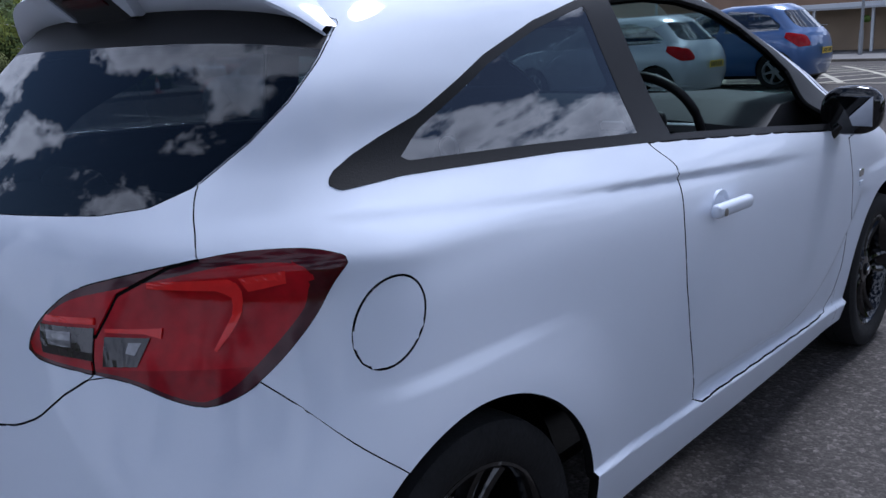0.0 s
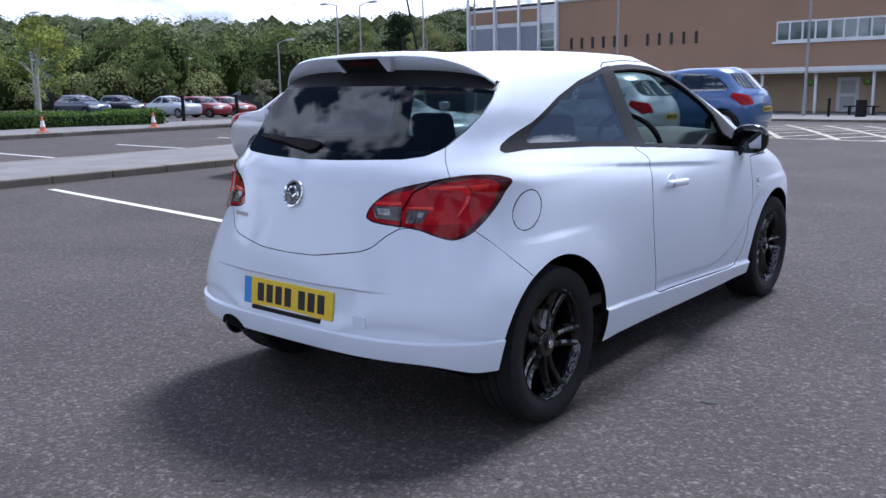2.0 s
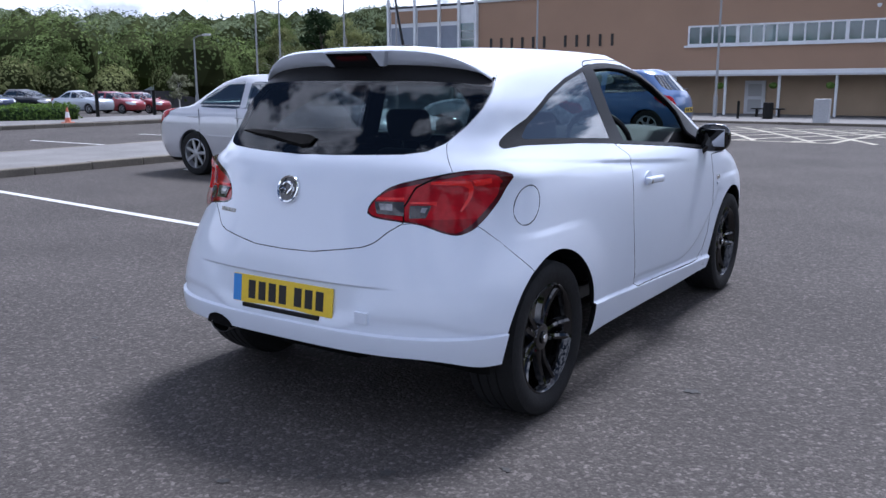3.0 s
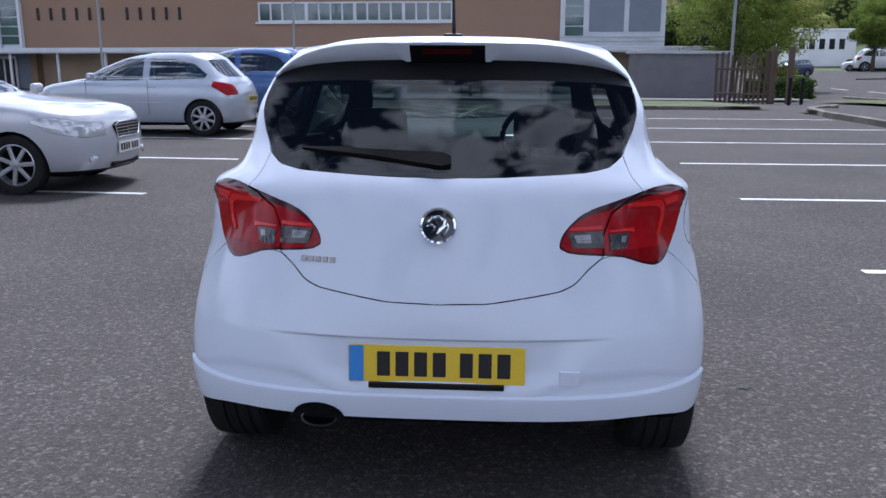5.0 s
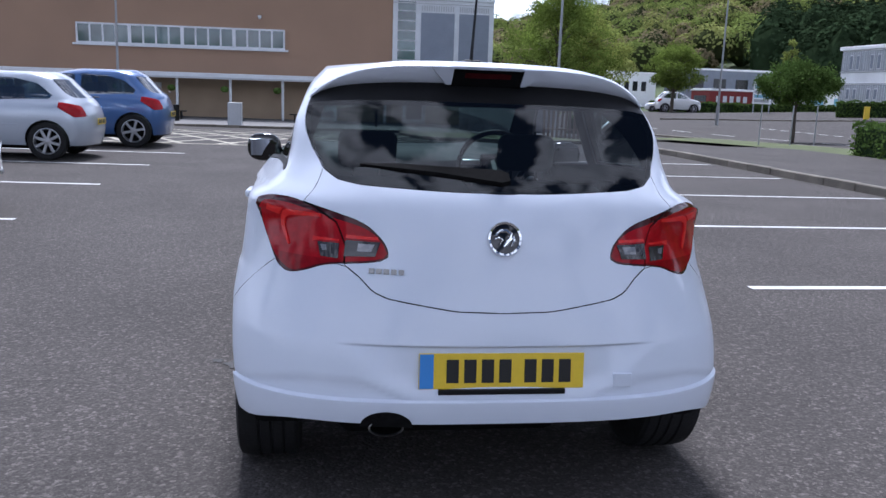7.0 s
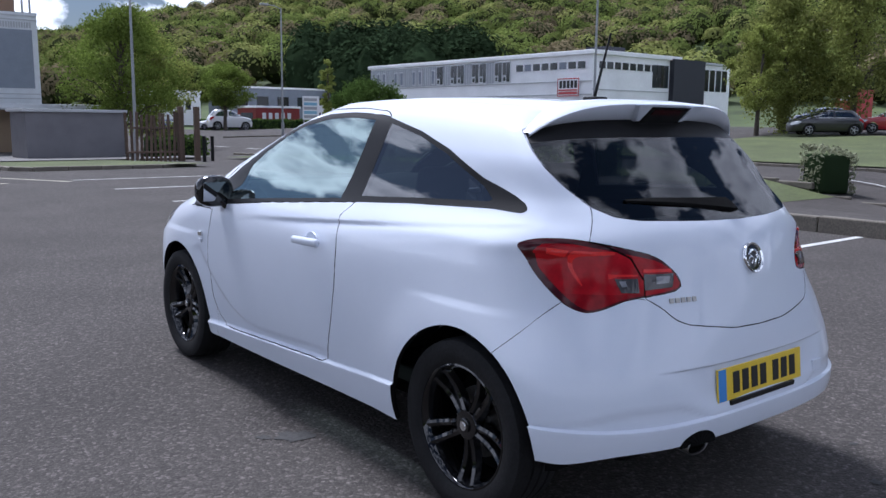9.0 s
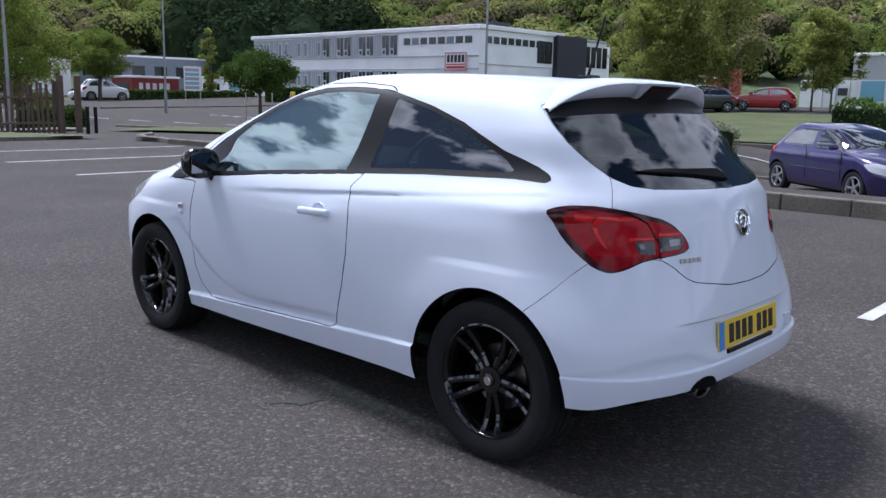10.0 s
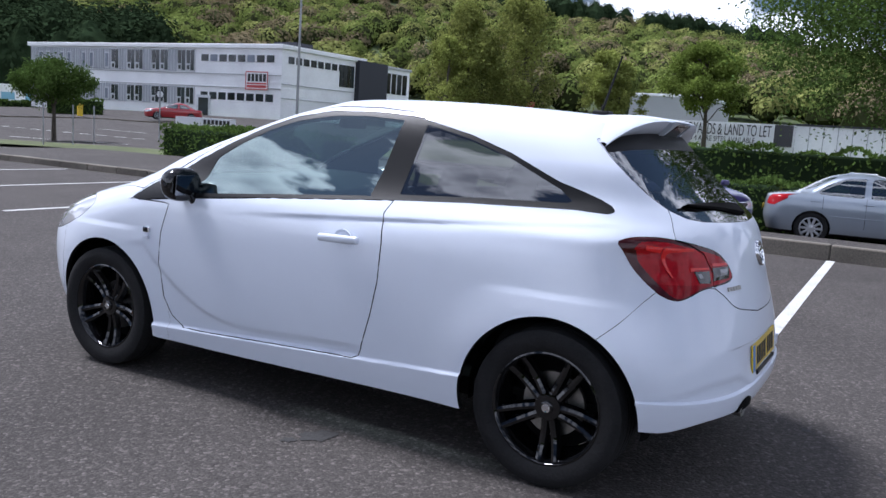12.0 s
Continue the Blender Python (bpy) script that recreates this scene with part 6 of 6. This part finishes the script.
for k in range(5):
    part("panel", bx((-1.15, -.11, 1.4 + k * .58), (.9, -.07, 1.8 + k * .58)), SIGN_BLUE if k % 2 else CLEAR_LENS, sg)
speed = thing("speed_sign", "round speed limit sign on a pole", "sign", pose(24.6, 30.6, float(land(24.6, 30.6))))
part("pole", tube(bmesh.new(), [(0, 0, 0), (0, 0, 2.5)], .035, 8), GALV, speed)
part("disc", lathe(bmesh.new(), [(.21, -.015), (.21, .015)], 24, pose(0, 0, 2.2, 0, 0, 228)), SIGN_WHITE, speed, "white disc with a dark ring")
part("ring", lathe(bmesh.new(), [(.21, .012), (.21, .022), (.15, .022), (.15, .012)], 24, pose(0, 0, 2.2, 0, 0, 228)), SHED_BLACK, speed)
for x, y in ((17.0, 25.5), (15.9, 25.2), (14.6, 25.0)):
    p = thing("verge_post", "thin dark post on the grass verge", "post", pose(x, y, float(land(x, y))), "verge posts")
    part("post", tube(bmesh.new(), [(0, 0, 0), (0, 0, 1.5)], .024, 8), GALV, p)
tb = thing("yard_sign", "long low white sign board with dark bars", "sign", pose(24.2, 27.2, float(land(24.2, 27.2)) + .25, 0, 0, -48))
part("board", bx((-1.3, -.03, .62), (1.3, .03, .98), None, .01), SIGN_WHITE, tb)
for k in range(7):
    part("name_bar", bx((-.1 + k * .17, -.05, .70), (.02 + k * .17, -.03, .90)), INK, tb)
for s in (-1.1, 1.1):
    part("leg", bx((s - .04, -.03, -.3), (s + .04, .03, .62)), GALV, tb)
bb = thing("lit_bollard", "yellow and white illuminated traffic bollard", "bollard", pose(41.6, 58.8, float(land(41.6, 58.8))))
part("body", bx((-.2, -.12, 0), (.2, .12, 1.0), None, .03), PLATE_YELLOW, bb)
rb = thing("notice_board", "low dark blue notice board by the hedge", "sign", pose(-29.0, 10.0, float(land(-29, 10))))
part("board", bx((-.6, -.05, .3), (.6, .05, 1.0), pose(0, 0, 0, 0, 0, 60), .01), PLATE_BLUE, rb)
lowrail = thing("yard_fence", "long dark fence behind the far parking rows", "fence")
for k in range(40):
    x, y = -78 + k * 1.4, 26 + k * 1.05
    part("panel", bx((-.85, -.04, 0), (.85, .04, 1.5), pose(x, y, float(land(x, y)), 0, 0, 37)), ROOFING, lowrail)


# ---- trees and hedges ----
tree((-28.3, 12.0), 3.9, 1.5, .10, LEAF_LIGHT, "young white-stemmed birch with thin pale leaves", 21, BIRCH, 34, 60, .07, .38, .25)
tree((-57.5, 65), 9.6, 3.1, .25, LEAF_DARK, "dark copper-leaved tree behind the car park", 22, BARK, 60, 90, .16, .15)
for i, (x, y, h, s) in enumerate(((-50, 50, 7.5, 2.8), (-46, 47, 6.5, 2.3), (-62, 52, 7.5, 2.6), (-70, 44, 6.5, 2.5), (-75, 36, 6.5, 2.4), (-66, 30, 5.8, 2.4), (-58, 36, 5.0, 2.0), (-48, 57, 8.0, 3.0), (-80, 30, 6.0, 2.6))):
    tree((x, y), h, s, .14, (VALLEY, VALLEY_PALE)[i % 3 == 1], "young green roadside tree", 30 + i, BIRCH if i % 2 else BARK, 50, 170, .075, .2)
tree((-40.1, 31.8), 2.4, .9, .05, LEAF_PALE, "small round pale-leaved tree", 41, BIRCH, 30, 60, .06, .4)
tree((12.9, 46), 8.2, 3.5, .2, LEAF, "spreading green tree beside the fence", 42, BARK, 110, 210, .075, .24)
tree((15.8, 50), 7.5, 3.2, .2, LEAF_LIGHT, "spreading pale green tree", 43, BARK, 100, 190, .075, .12)
tree((37, 86), 7.2, 3.4, .2, LEAF, "green tree beside the far road", 44, BARK, 90, 200, .10, .36)
tree((19.55, 31.35), 3.45, 1.8, .10, LEAF_HEDGE, "small drooping green street tree", 45, BARK, 90, 190, .055, .56, .35)
tree((40.3, 8.9), 6.0, 2.35, .13, LEAF, "round green street tree on the bank", 46, BARK, 90, 190, .075, .46)
tree((50.9, 18.2), 6.2, 2.2, .065, LEAF_LIGHT, "pale green street tree in blossom", 47, BARK, 70, 150, .085, .25)
tree((51.6, 17.3), 5.6, 1.9, .06, LEAF_LIGHT, "slim green street tree on the bank", 51, BARK, 60, 150, .085, .25)
tree((51.2, 24.0), 10.6, 3.0, .2, LEAF_WEEP, "tall weeping green tree on the bank", 48, BARK, 100, 150, .10, .20, 1.9)
tree((48.8, 27.3), 9.6, 2.8, .2, LEAF_WEEP, "tall pale weeping tree on the bank", 49, BARK, 110, 190, .10, .14, 1.8)
tree((45.6, 27.2), 6.8, 2.3, .14, LEAF_LIGHT, "green tree on the bank", 50, BARK, 70, 130, .09, .26)
tree((19.4, -1.1), 8.4, 4.6, .11, LEAF_HEDGE, "weeping birch with hanging twigs of small leaves", 52, BIRCH, 240, 360, .045, .50, 2.2)

tree((58, 99), 9.5, 2.0, .2, LEAF_LIGHT, "slim pale tree beside the works", 54, BARK, 40, 80, .18, .1, 0, .6)
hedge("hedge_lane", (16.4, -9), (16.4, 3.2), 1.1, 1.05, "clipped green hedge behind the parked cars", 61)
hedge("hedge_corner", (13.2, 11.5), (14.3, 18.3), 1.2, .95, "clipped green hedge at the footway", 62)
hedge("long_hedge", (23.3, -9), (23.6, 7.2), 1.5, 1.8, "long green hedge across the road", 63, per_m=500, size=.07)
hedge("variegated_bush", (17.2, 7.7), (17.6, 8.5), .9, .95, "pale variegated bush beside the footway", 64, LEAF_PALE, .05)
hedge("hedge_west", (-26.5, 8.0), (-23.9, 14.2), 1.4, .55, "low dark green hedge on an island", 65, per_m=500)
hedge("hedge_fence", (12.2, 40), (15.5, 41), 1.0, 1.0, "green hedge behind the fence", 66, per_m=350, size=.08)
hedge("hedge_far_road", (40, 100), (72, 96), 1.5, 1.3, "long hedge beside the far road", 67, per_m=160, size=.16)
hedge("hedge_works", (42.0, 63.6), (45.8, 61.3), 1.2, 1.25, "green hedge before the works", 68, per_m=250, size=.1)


# ---- parked cars ----
HATCH_SHAPE = dict(
    LEVEL=[.15, .22, .35, .48, .58, .64, .68, .75, .85, .94, .98], HALF=[.90, .95, .99, 1.0, .985, .945, .88, .83, .76, .69, .60],
    REAR=[.02, .01, 0, .004, .014, .024, .035, .062, .10, .135, .165], FRONT=[.985, .995, 1, .99, .95, .86, .765, .725, .645, .55, .47],
    SIDE=([(.445, .665), (.445, .925), (.53, .92), (.635, .835), (.735, .69), (.74, .655)], [(.415, .665), (.415, .925), (.30, .915), (.21, .86), (.15, .74), (.16, .69)]),
    BACK=(.70, .915), SCREEN=(.70, .93))
SALOON_SHAPE = dict(
    LEVEL=[.15, .22, .35, .48, .58, .64, .68, .75, .85, .94, .98], HALF=[.90, .95, .99, 1.0, .985, .945, .88, .83, .76, .69, .60],
    REAR=[.02, .01, 0, .003, .008, .018, .12, .165, .22, .28, .34], FRONT=[.985, .995, 1, .995, .975, .88, .72, .68, .60, .52, .46],
    SIDE=([(.435, .665), (.435, .925), (.50, .925), (.60, .83), (.70, .69), (.705, .655)], [(.41, .665), (.41, .925), (.33, .90), (.255, .80), (.225, .71), (.24, .675)]),
    BACK=(.72, .92), SCREEN=(.70, .93))
ESTATE_SHAPE = dict(HATCH_SHAPE, REAR=[.02, .01, 0, .003, .008, .012, .016, .030, .05, .07, .10], FRONT=[.985, .995, 1, .99, .96, .88, .70, .66, .59, .51, .45],
    SIDE=([(.42, .665), (.42, .925), (.49, .925), (.585, .83), (.685, .69), (.69, .655)], [(.39, .665), (.39, .925), (.22, .92), (.10, .88), (.07, .75), (.075, .68)]))
CHROME_SIDE = material("silver_alloy", (.42, .43, .45), .3, .8, grain=.08)
SEAT_GREY = material("dim_cabin", (.03, .03, .032), .9)
DAY_GLASS = glass("car_window_glass", (.34, .42, .41), gloss=.20)


def car_paint(name, color, metal=.0):
    return material(name, color, .30, metal, grain=.05, scale=200, coat=1.0, mottle=.02, mottle_scale=2)


def small_shell(K, L, W, H):
    """Half skin of an ordinary car from its proportions."""
    lev = np.array(K["LEVEL"]) * H
    rows, arcs = [], []
    for z in np.linspace(lev[0], lev[-1], 34):
        w, yr, yf = spline(lev, np.array(K["HALF"]) * W / 2, z), spline(lev, np.array(K["REAR"]) * L, z), spline(lev, np.array(K["FRONT"]) * L, z)
        tr, tf = min(yr + .42, (yr + yf) / 2), max(yf - .60, (yr + yf) / 2 + .02)
        fx, fy = arc(2.5, 14)
        rx, ry = arc(2.5, 14)
        side = np.linspace(tf, tr, 42)[1:-1]
        x = np.r_[fx * w, np.full(len(side), w), rx[::-1] * w]
        y = np.r_[tf + fy * (yf - tf), side, tr + ry[::-1] * (yr - tr)]
        p = np.stack([-x, y, np.full(len(x), z)], 1)
        rows.append(p)
        arcs.append(np.r_[0, np.cumsum(np.linalg.norm(np.diff(p[::-1, :2], axis=0), axis=1))][::-1])
    top = rows[-1]
    mid = top[:, 1].mean()
    for k in range(1, 6):
        s = 1 - k / 5
        p = top.copy()
        p[:, 0] *= s
        p[:, 1] = mid + (top[:, 1] - mid) * (1 - .25 * (1 - s) ** 1.5)
        p[:, 2] = lev[-1] + (H - lev[-1]) * (1 - s * s)
        rows.append(p), arcs.append(arcs[-1])
    return np.array(rows), np.array(arcs)


def parked_car(name, label, paint, m, L=4.0, W=1.72, H=1.47, shape=HATCH_SHAPE, base=2.5, rear=.72, spokes=5, group="parked cars", plate_mat=PLATE_YELLOW, detail=True):
    """An ordinary parked car; its own y axis points ahead, its origin is on the ground at the tail."""
    car = thing(name, label, "car", m, group)
    P, S = small_shell(shape, L, W, H)
    skin = Skin(P, S, (12, 30))
    R = .205 * H + .015
    front = rear + base
    half = lambda V: np.interp(V[:, 2], np.array(shape["LEVEL"]) * H, np.array(shape["HALF"]) * W / 2)
    scale = lambda poly: [(u * L, v * H) for u, v in poly]
    side = lambda poly: (lambda V, S: np.where(np.abs(V[:, 0]) > .86 * half(V), polygon_distance(scale(poly), V[:, 1], V[:, 2]), .3))
    tailp = lambda poly: (lambda V, S: np.where(V[:, 1] < L * .45, polygon_distance(poly, S, V[:, 2]), .3))
    b0, b1 = shape["BACK"]
    s0, s1 = shape["SCREEN"]
    fields = dict(
        arch=lambda V, S: np.where(np.abs(V[:, 0]) > W * .3, np.minimum(np.hypot(V[:, 1] - rear, V[:, 2] - R) - R * 1.12, np.hypot(V[:, 1] - front, V[:, 2] - R) - R * 1.12), 1.),
        glass_f=side(shape["SIDE"][0]), glass_r=side(shape["SIDE"][1]),
        back=tailp([(-.3, b0 * H), (W * .34, (b0 + .01) * H), (W * .37, (b0 + .06) * H), (W * .33, b1 * H), (-.3, b1 * H)]),
        screen=lambda V, S: np.where(V[:, 1] > L * .44, np.maximum(np.maximum(np.abs(V[:, 0]) - (.86 * half(V) - .02), s0 * H - V[:, 2]), V[:, 2] - s1 * H), .3),
        lamp=tailp([(W * .33, .50 * H), (W * .50, .49 * H), (W * .62, .60 * H), (W * .55, .665 * H), (W * .36, .62 * H)]),
        head=lambda V, S: np.where((V[:, 1] > L * .75) & (np.abs(V[:, 0]) > W * .24), polygon_distance(scale([(.86, .53), (.90, .45), (.97, .40), (1.01, .42), (.985, .50), (.91, .555)]), V[:, 1], V[:, 2]), .3),
        low=lambda V, S: V[:, 2] - .165 * H)
    for f in fields.values():
        skin.cut(f)
    C, SC = skin.V[skin.T].mean(1), skin.S[skin.T].mean(1)
    lab = np.full(len(skin.T), "body", dtype=object)
    for key, name_ in (("low", "low"), ("screen", "screen"), ("glass_f", "gf"), ("glass_r", "gr"), ("back", "back"), ("lamp", "lamp"), ("head", "head"), ("arch", "gone")):
        lab[fields[key](C, SC) < 0] = name_
    both = (1, -1)
    panel("body", skin, lab == "body", paint, car, 0, .03, "", both)
    panel("sill", skin, lab == "low", BLACK, car, 0, .03, "", both)
    panel("windscreen", skin, lab == "screen", DAY_GLASS, car, 0, .01, "", both)
    panel("rear_window", skin, lab == "back", DAY_GLASS, car, 0, .01, "", both)
    for s in both:
        panel("side_window", skin, lab == "gf", DAY_GLASS, car, 0, .01, "", (s,))
        panel("side_window", skin, lab == "gr", DAY_GLASS, car, 0, .01, "", (s,))
        panel("tail_light", skin, lab == "lamp", RED_LENS, car, .003, .02, "red tail light", (s,), .004)
        panel("headlight", skin, lab == "head", CLEAR_LENS, car, .003, .02, "clear headlight", (s,), .004)
        bm = bmesh.new()
        box(bm, (-.09, -.05, -.06), (.09, .05, .06), pose(s * (W / 2 + .08), L * .665, .675 * H + .05), .035, 2)
        part("door_mirror", bm, paint, car, "", True)
        if detail:
            for yy in ((.43, .22) if shape is SALOON_SHAPE else (.40,)):
                part("door_handle", bx((-.015, -.09, -.012), (.02, .09, .012), pose(s * W / 2 * .985, L * yy, .585 * H), .008), paint, car)
            for yy in ((.42, .66, .25) if shape is SALOON_SHAPE else (.415, .70)):
                part("door_gap", bx((-.004, -.003, 0), (.004, .003, .40 * H), pose(s * W / 2 * .995, L * yy, .26 * H)), LINER, car)
            part("side_strip", bx((-.006, -L * .20, -.012), (.008, L * .20, .012), pose(s * W / 2 * .998, L * .48, .40 * H), .004), paint, car)
        for y in (rear, front):
            mm = Matrix.Translation((s * (W / 2 - .115), y, R)) @ Matrix.Diagonal((s, 1, 1, 1))
            rim = part("wheel", lathe(bmesh.new(), [(R * .66, -.08), (R * .68, .07), (R * .70, .085), (R * .66, .09), (R * .62, .06), (R * .60, -.06)], 28, mm, closed=False), CHROME_SIDE, car, "silver alloy wheel", True)
            part("tyre", lathe(bmesh.new(), [(R * .68, -.09), (R * .85, -.1), (R * .97, -.09), (R, -.07), (R, .07), (R * .97, .09), (R * .85, .1), (R * .69, .085)], 32, mm, closed=False), RUBBER, rim, "", True)
            part("backing", lathe(bmesh.new(), [(.02, .02), (R * .64, .01), (R * .64, 0), (.02, 0)], 20, mm), LINER, rim)
            part("hub", lathe(bmesh.new(), [(R * .2, .02), (R * .18, .075), (.01, .08)], 16, mm), CHROME_SIDE, rim, "", True)
            for k in range(spokes):
                bm = bx((.045, -R * .075, R * .1), (.075, R * .075, R * .66), mm @ Matrix.Rotation(2 * math.pi * k / spokes + .3, 4, "X"), .008)
                part("spoke", bm, CHROME_SIDE, rim)
    part("cabin", bx((-W * .38, L * .18, .22 * H), (W * .38, L * .66, .60 * H), None, .1), SEAT_GREY, car)
    for s in (-1, 1):
        part("seat", bx((s * W * .2 - .22, L * .36, .5 * H), (s * W * .2 + .22, L * .41, .82 * H), None, .05), SEAT_GREY, car)
    part("dashboard", bx((-W * .38, L * .60, .5 * H), (W * .38, L * .72, .66 * H), None, .05), SEAT_GREY, car)
    part("underbody", bx((-W * .40, L * .06, .12 * H), (W * .40, L * .94, .24 * H), None, .05), LINER, car)
    pl = plate(car, Matrix.Translation((0, -.012, .40 * H)), .52, .111, plate_mat, band=False)
    pl["label"] = "number plate with dark bars"
    if detail:
        plate(car, Matrix.Translation((0, L + .012, .27 * H)) @ Matrix.Rotation(math.pi, 4, "Z"), .52, .111, PLATE_WHITE, band=False)
        wide = .24 if shape is SALOON_SHAPE else .32
        edge = [(-wide, .385 * H), (wide, .385 * H), (wide * 1.22, .475 * H), (wide * 1.0, .498 * H), (-wide * 1.0, .498 * H), (-wide * 1.22, .475 * H)]
        face = Matrix.Translation((0, L - .035, 0)) @ Matrix.Rotation(radians(90), 4, "X") @ Matrix.Diagonal((1, 1, -1, 1))
        gr = part("grille", prism(bmesh.new(), edge, .034, face, .006), BLACK, car, "dark front grille")
        rim = [Vector((x, L + .002, z)) for x, z in edge]
        part("grille_frame", tube(bmesh.new(), rim + rim[:1], .010, 6), CHROME, gr, "chrome grille surround")
        for k in range(4):
            z = (.402 + k * .024) * H
            part("grille_bar", bx((-wide * (1 + .05 * k), L - .004, z), (wide * (1 + .05 * k), L + .006, z + .010)), CHROME, gr)
        if shape is SALOON_SHAPE:
            part("grille_spine", bx((-.008, L - .004, .39 * H), (.008, L + .008, .495 * H), None, .002), CHROME, gr)
            for s in both:
                part("fog_light", lathe(bmesh.new(), [(.055, -.02), (.055, .004), (.045, .008), (.001, .010)], 20, pose(s * .60, L - .105, .245 * H, 0, 0, 90 - s * 28) @ Matrix.Diagonal((1, 1, .7, 1))), CLEAR_LENS, car, "small round fog light", True)
        part("lower_intake", bx((-.33, L - .12, .17 * H), (.33, L - .035, .205 * H), None, .015), BLACK, car)
        part("rear_wiper", bx((-.30, .0, -.008), (.05, .02, .008), pose(0, .03, (b0 + .02) * H, 30, 0, 0)), BLACK, car) if shape is HATCH_SHAPE else None
    return car


SILVER = car_paint("silver_paint", (.52, .53, .56), .3)
SILVER_BLUE = car_paint("pale_silver_paint", (.44, .48, .54), .35)
BLUE = car_paint("mid_blue_paint", (.05, .115, .28), .3)
PURPLE = car_paint("deep_violet_paint", (.030, .022, .105), .3)
STEEL_BLUE = car_paint("grey_blue_paint", (.27, .31, .36), .4)
RED = car_paint("red_paint", (.36, .016, .022))
DARK_RED = car_paint("dark_red_paint", (.23, .018, .025))
NAVY = car_paint("navy_paint", (.020, .032, .075), .2)
BLACK_CAR = car_paint("black_paint", (.012, .013, .016))
WHITE_CAR = car_paint("plain_white_paint", (.72, .73, .74))


def at(x, y, turn):
    return pose(x, y, float(land(x, y)), 0, 0, turn)


# noses: turn 0 looks along +y, 90 along -x
parked_car("saloon_car", "silver saloon with a barred chrome grille, nose out of its bay", SILVER, at(-8.44, 6.10, -90), 4.53, 1.73, 1.43, SALOON_SHAPE, 2.715, .98, 7)
parked_car("small_hatchback", "pale silver small hatchback parked nose in", SILVER_BLUE, at(-4.45, 12.75, 90), 3.97, 1.72, 1.47, HATCH_SHAPE, 2.49, .68, 8)
parked_car("compact_mpv", "mid-blue tall compact family car parked nose in", BLUE, at(-3.80, 16.2, 90), 4.1, 1.77, 1.60, HATCH_SHAPE, 2.61, .66, 6)
parked_car("violet_hatchback", "deep violet small hatchback beside the hedge", PURPLE, at(15.75, 5.25, 143), 3.97, 1.74, 1.46, HATCH_SHAPE, 2.54, .62, 5)
parked_car("grey_saloon", "grey-blue four-door saloon beside the hedge", STEEL_BLUE, at(14.95, 1.75, 186), 4.48, 1.77, 1.45, SALOON_SHAPE, 2.64, .95, 10)
parked_car("estate_car", "dark navy estate car on the road", NAVY, at(26.1, 72.3, 118), 4.6, 1.75, 1.45, ESTATE_SHAPE, 2.7, .95, 5, detail=False)
parked_car("white_crossover", "white crossover on the far road", WHITE_CAR, at(41.5, 94, 75), 4.2, 1.8, 1.6, HATCH_SHAPE, 2.6, .8, 5, detail=False)
parked_car("white_van", "white panel van on the far road", WHITE_CAR, at(37.5, 92, -100), 5.2, 2.0, 2.4, HATCH_SHAPE, 3.3, .95, 5, detail=False)
parked_car("red_hatchback", "bright red hatchback across the road", RED, at(50.9, 19.05, 23), 4.0, 1.72, 1.47, HATCH_SHAPE, 2.5, .7, 5, detail=False)
parked_car("black_hatchback", "black hatchback across the road", BLACK_CAR, at(47.5, 21.6, 45), 4.2, 1.75, 1.5, HATCH_SHAPE, 2.5, .7, 5, detail=False)
parked_car("dark_hatchback", "dark hatchback across the road", NAVY, at(55.5, 26.2, 40), 4.2, 1.75, 1.5, HATCH_SHAPE, 2.5, .7, 5, detail=False)
parked_car("red_coupe", "red car before the white works", RED, at(44.9, 48.6, 52), 4.3, 1.75, 1.35, SALOON_SHAPE, 2.5, .9, 5, detail=False)
for x, y, p, name_, lb, sh in ((-52.4, 26.5, NAVY, "teal_hatchback", "dark blue-green hatchback in the far row", HATCH_SHAPE), (-52.0, 29.3, BLACK_CAR, "black_compact", "black compact car in the far row", HATCH_SHAPE), (-47.8, 30.4, SILVER_BLUE, "silver_saloon", "silver saloon in the far row", SALOON_SHAPE), (-48.3, 33.2, DARK_RED, "dark_red_hatchback", "dark red hatchback in the far row", HATCH_SHAPE), (-48.9, 35.8, DARK_RED, "dark_red_compact", "dark red compact in the far row", HATCH_SHAPE)):
    x, y = x - 2.05, y - .44
    parked_car(name_, lb, p, at(x, y, -78), 4.2, 1.72, 1.47, sh, 2.55, .75, 5, "far parking row", detail=False)

hatchback()
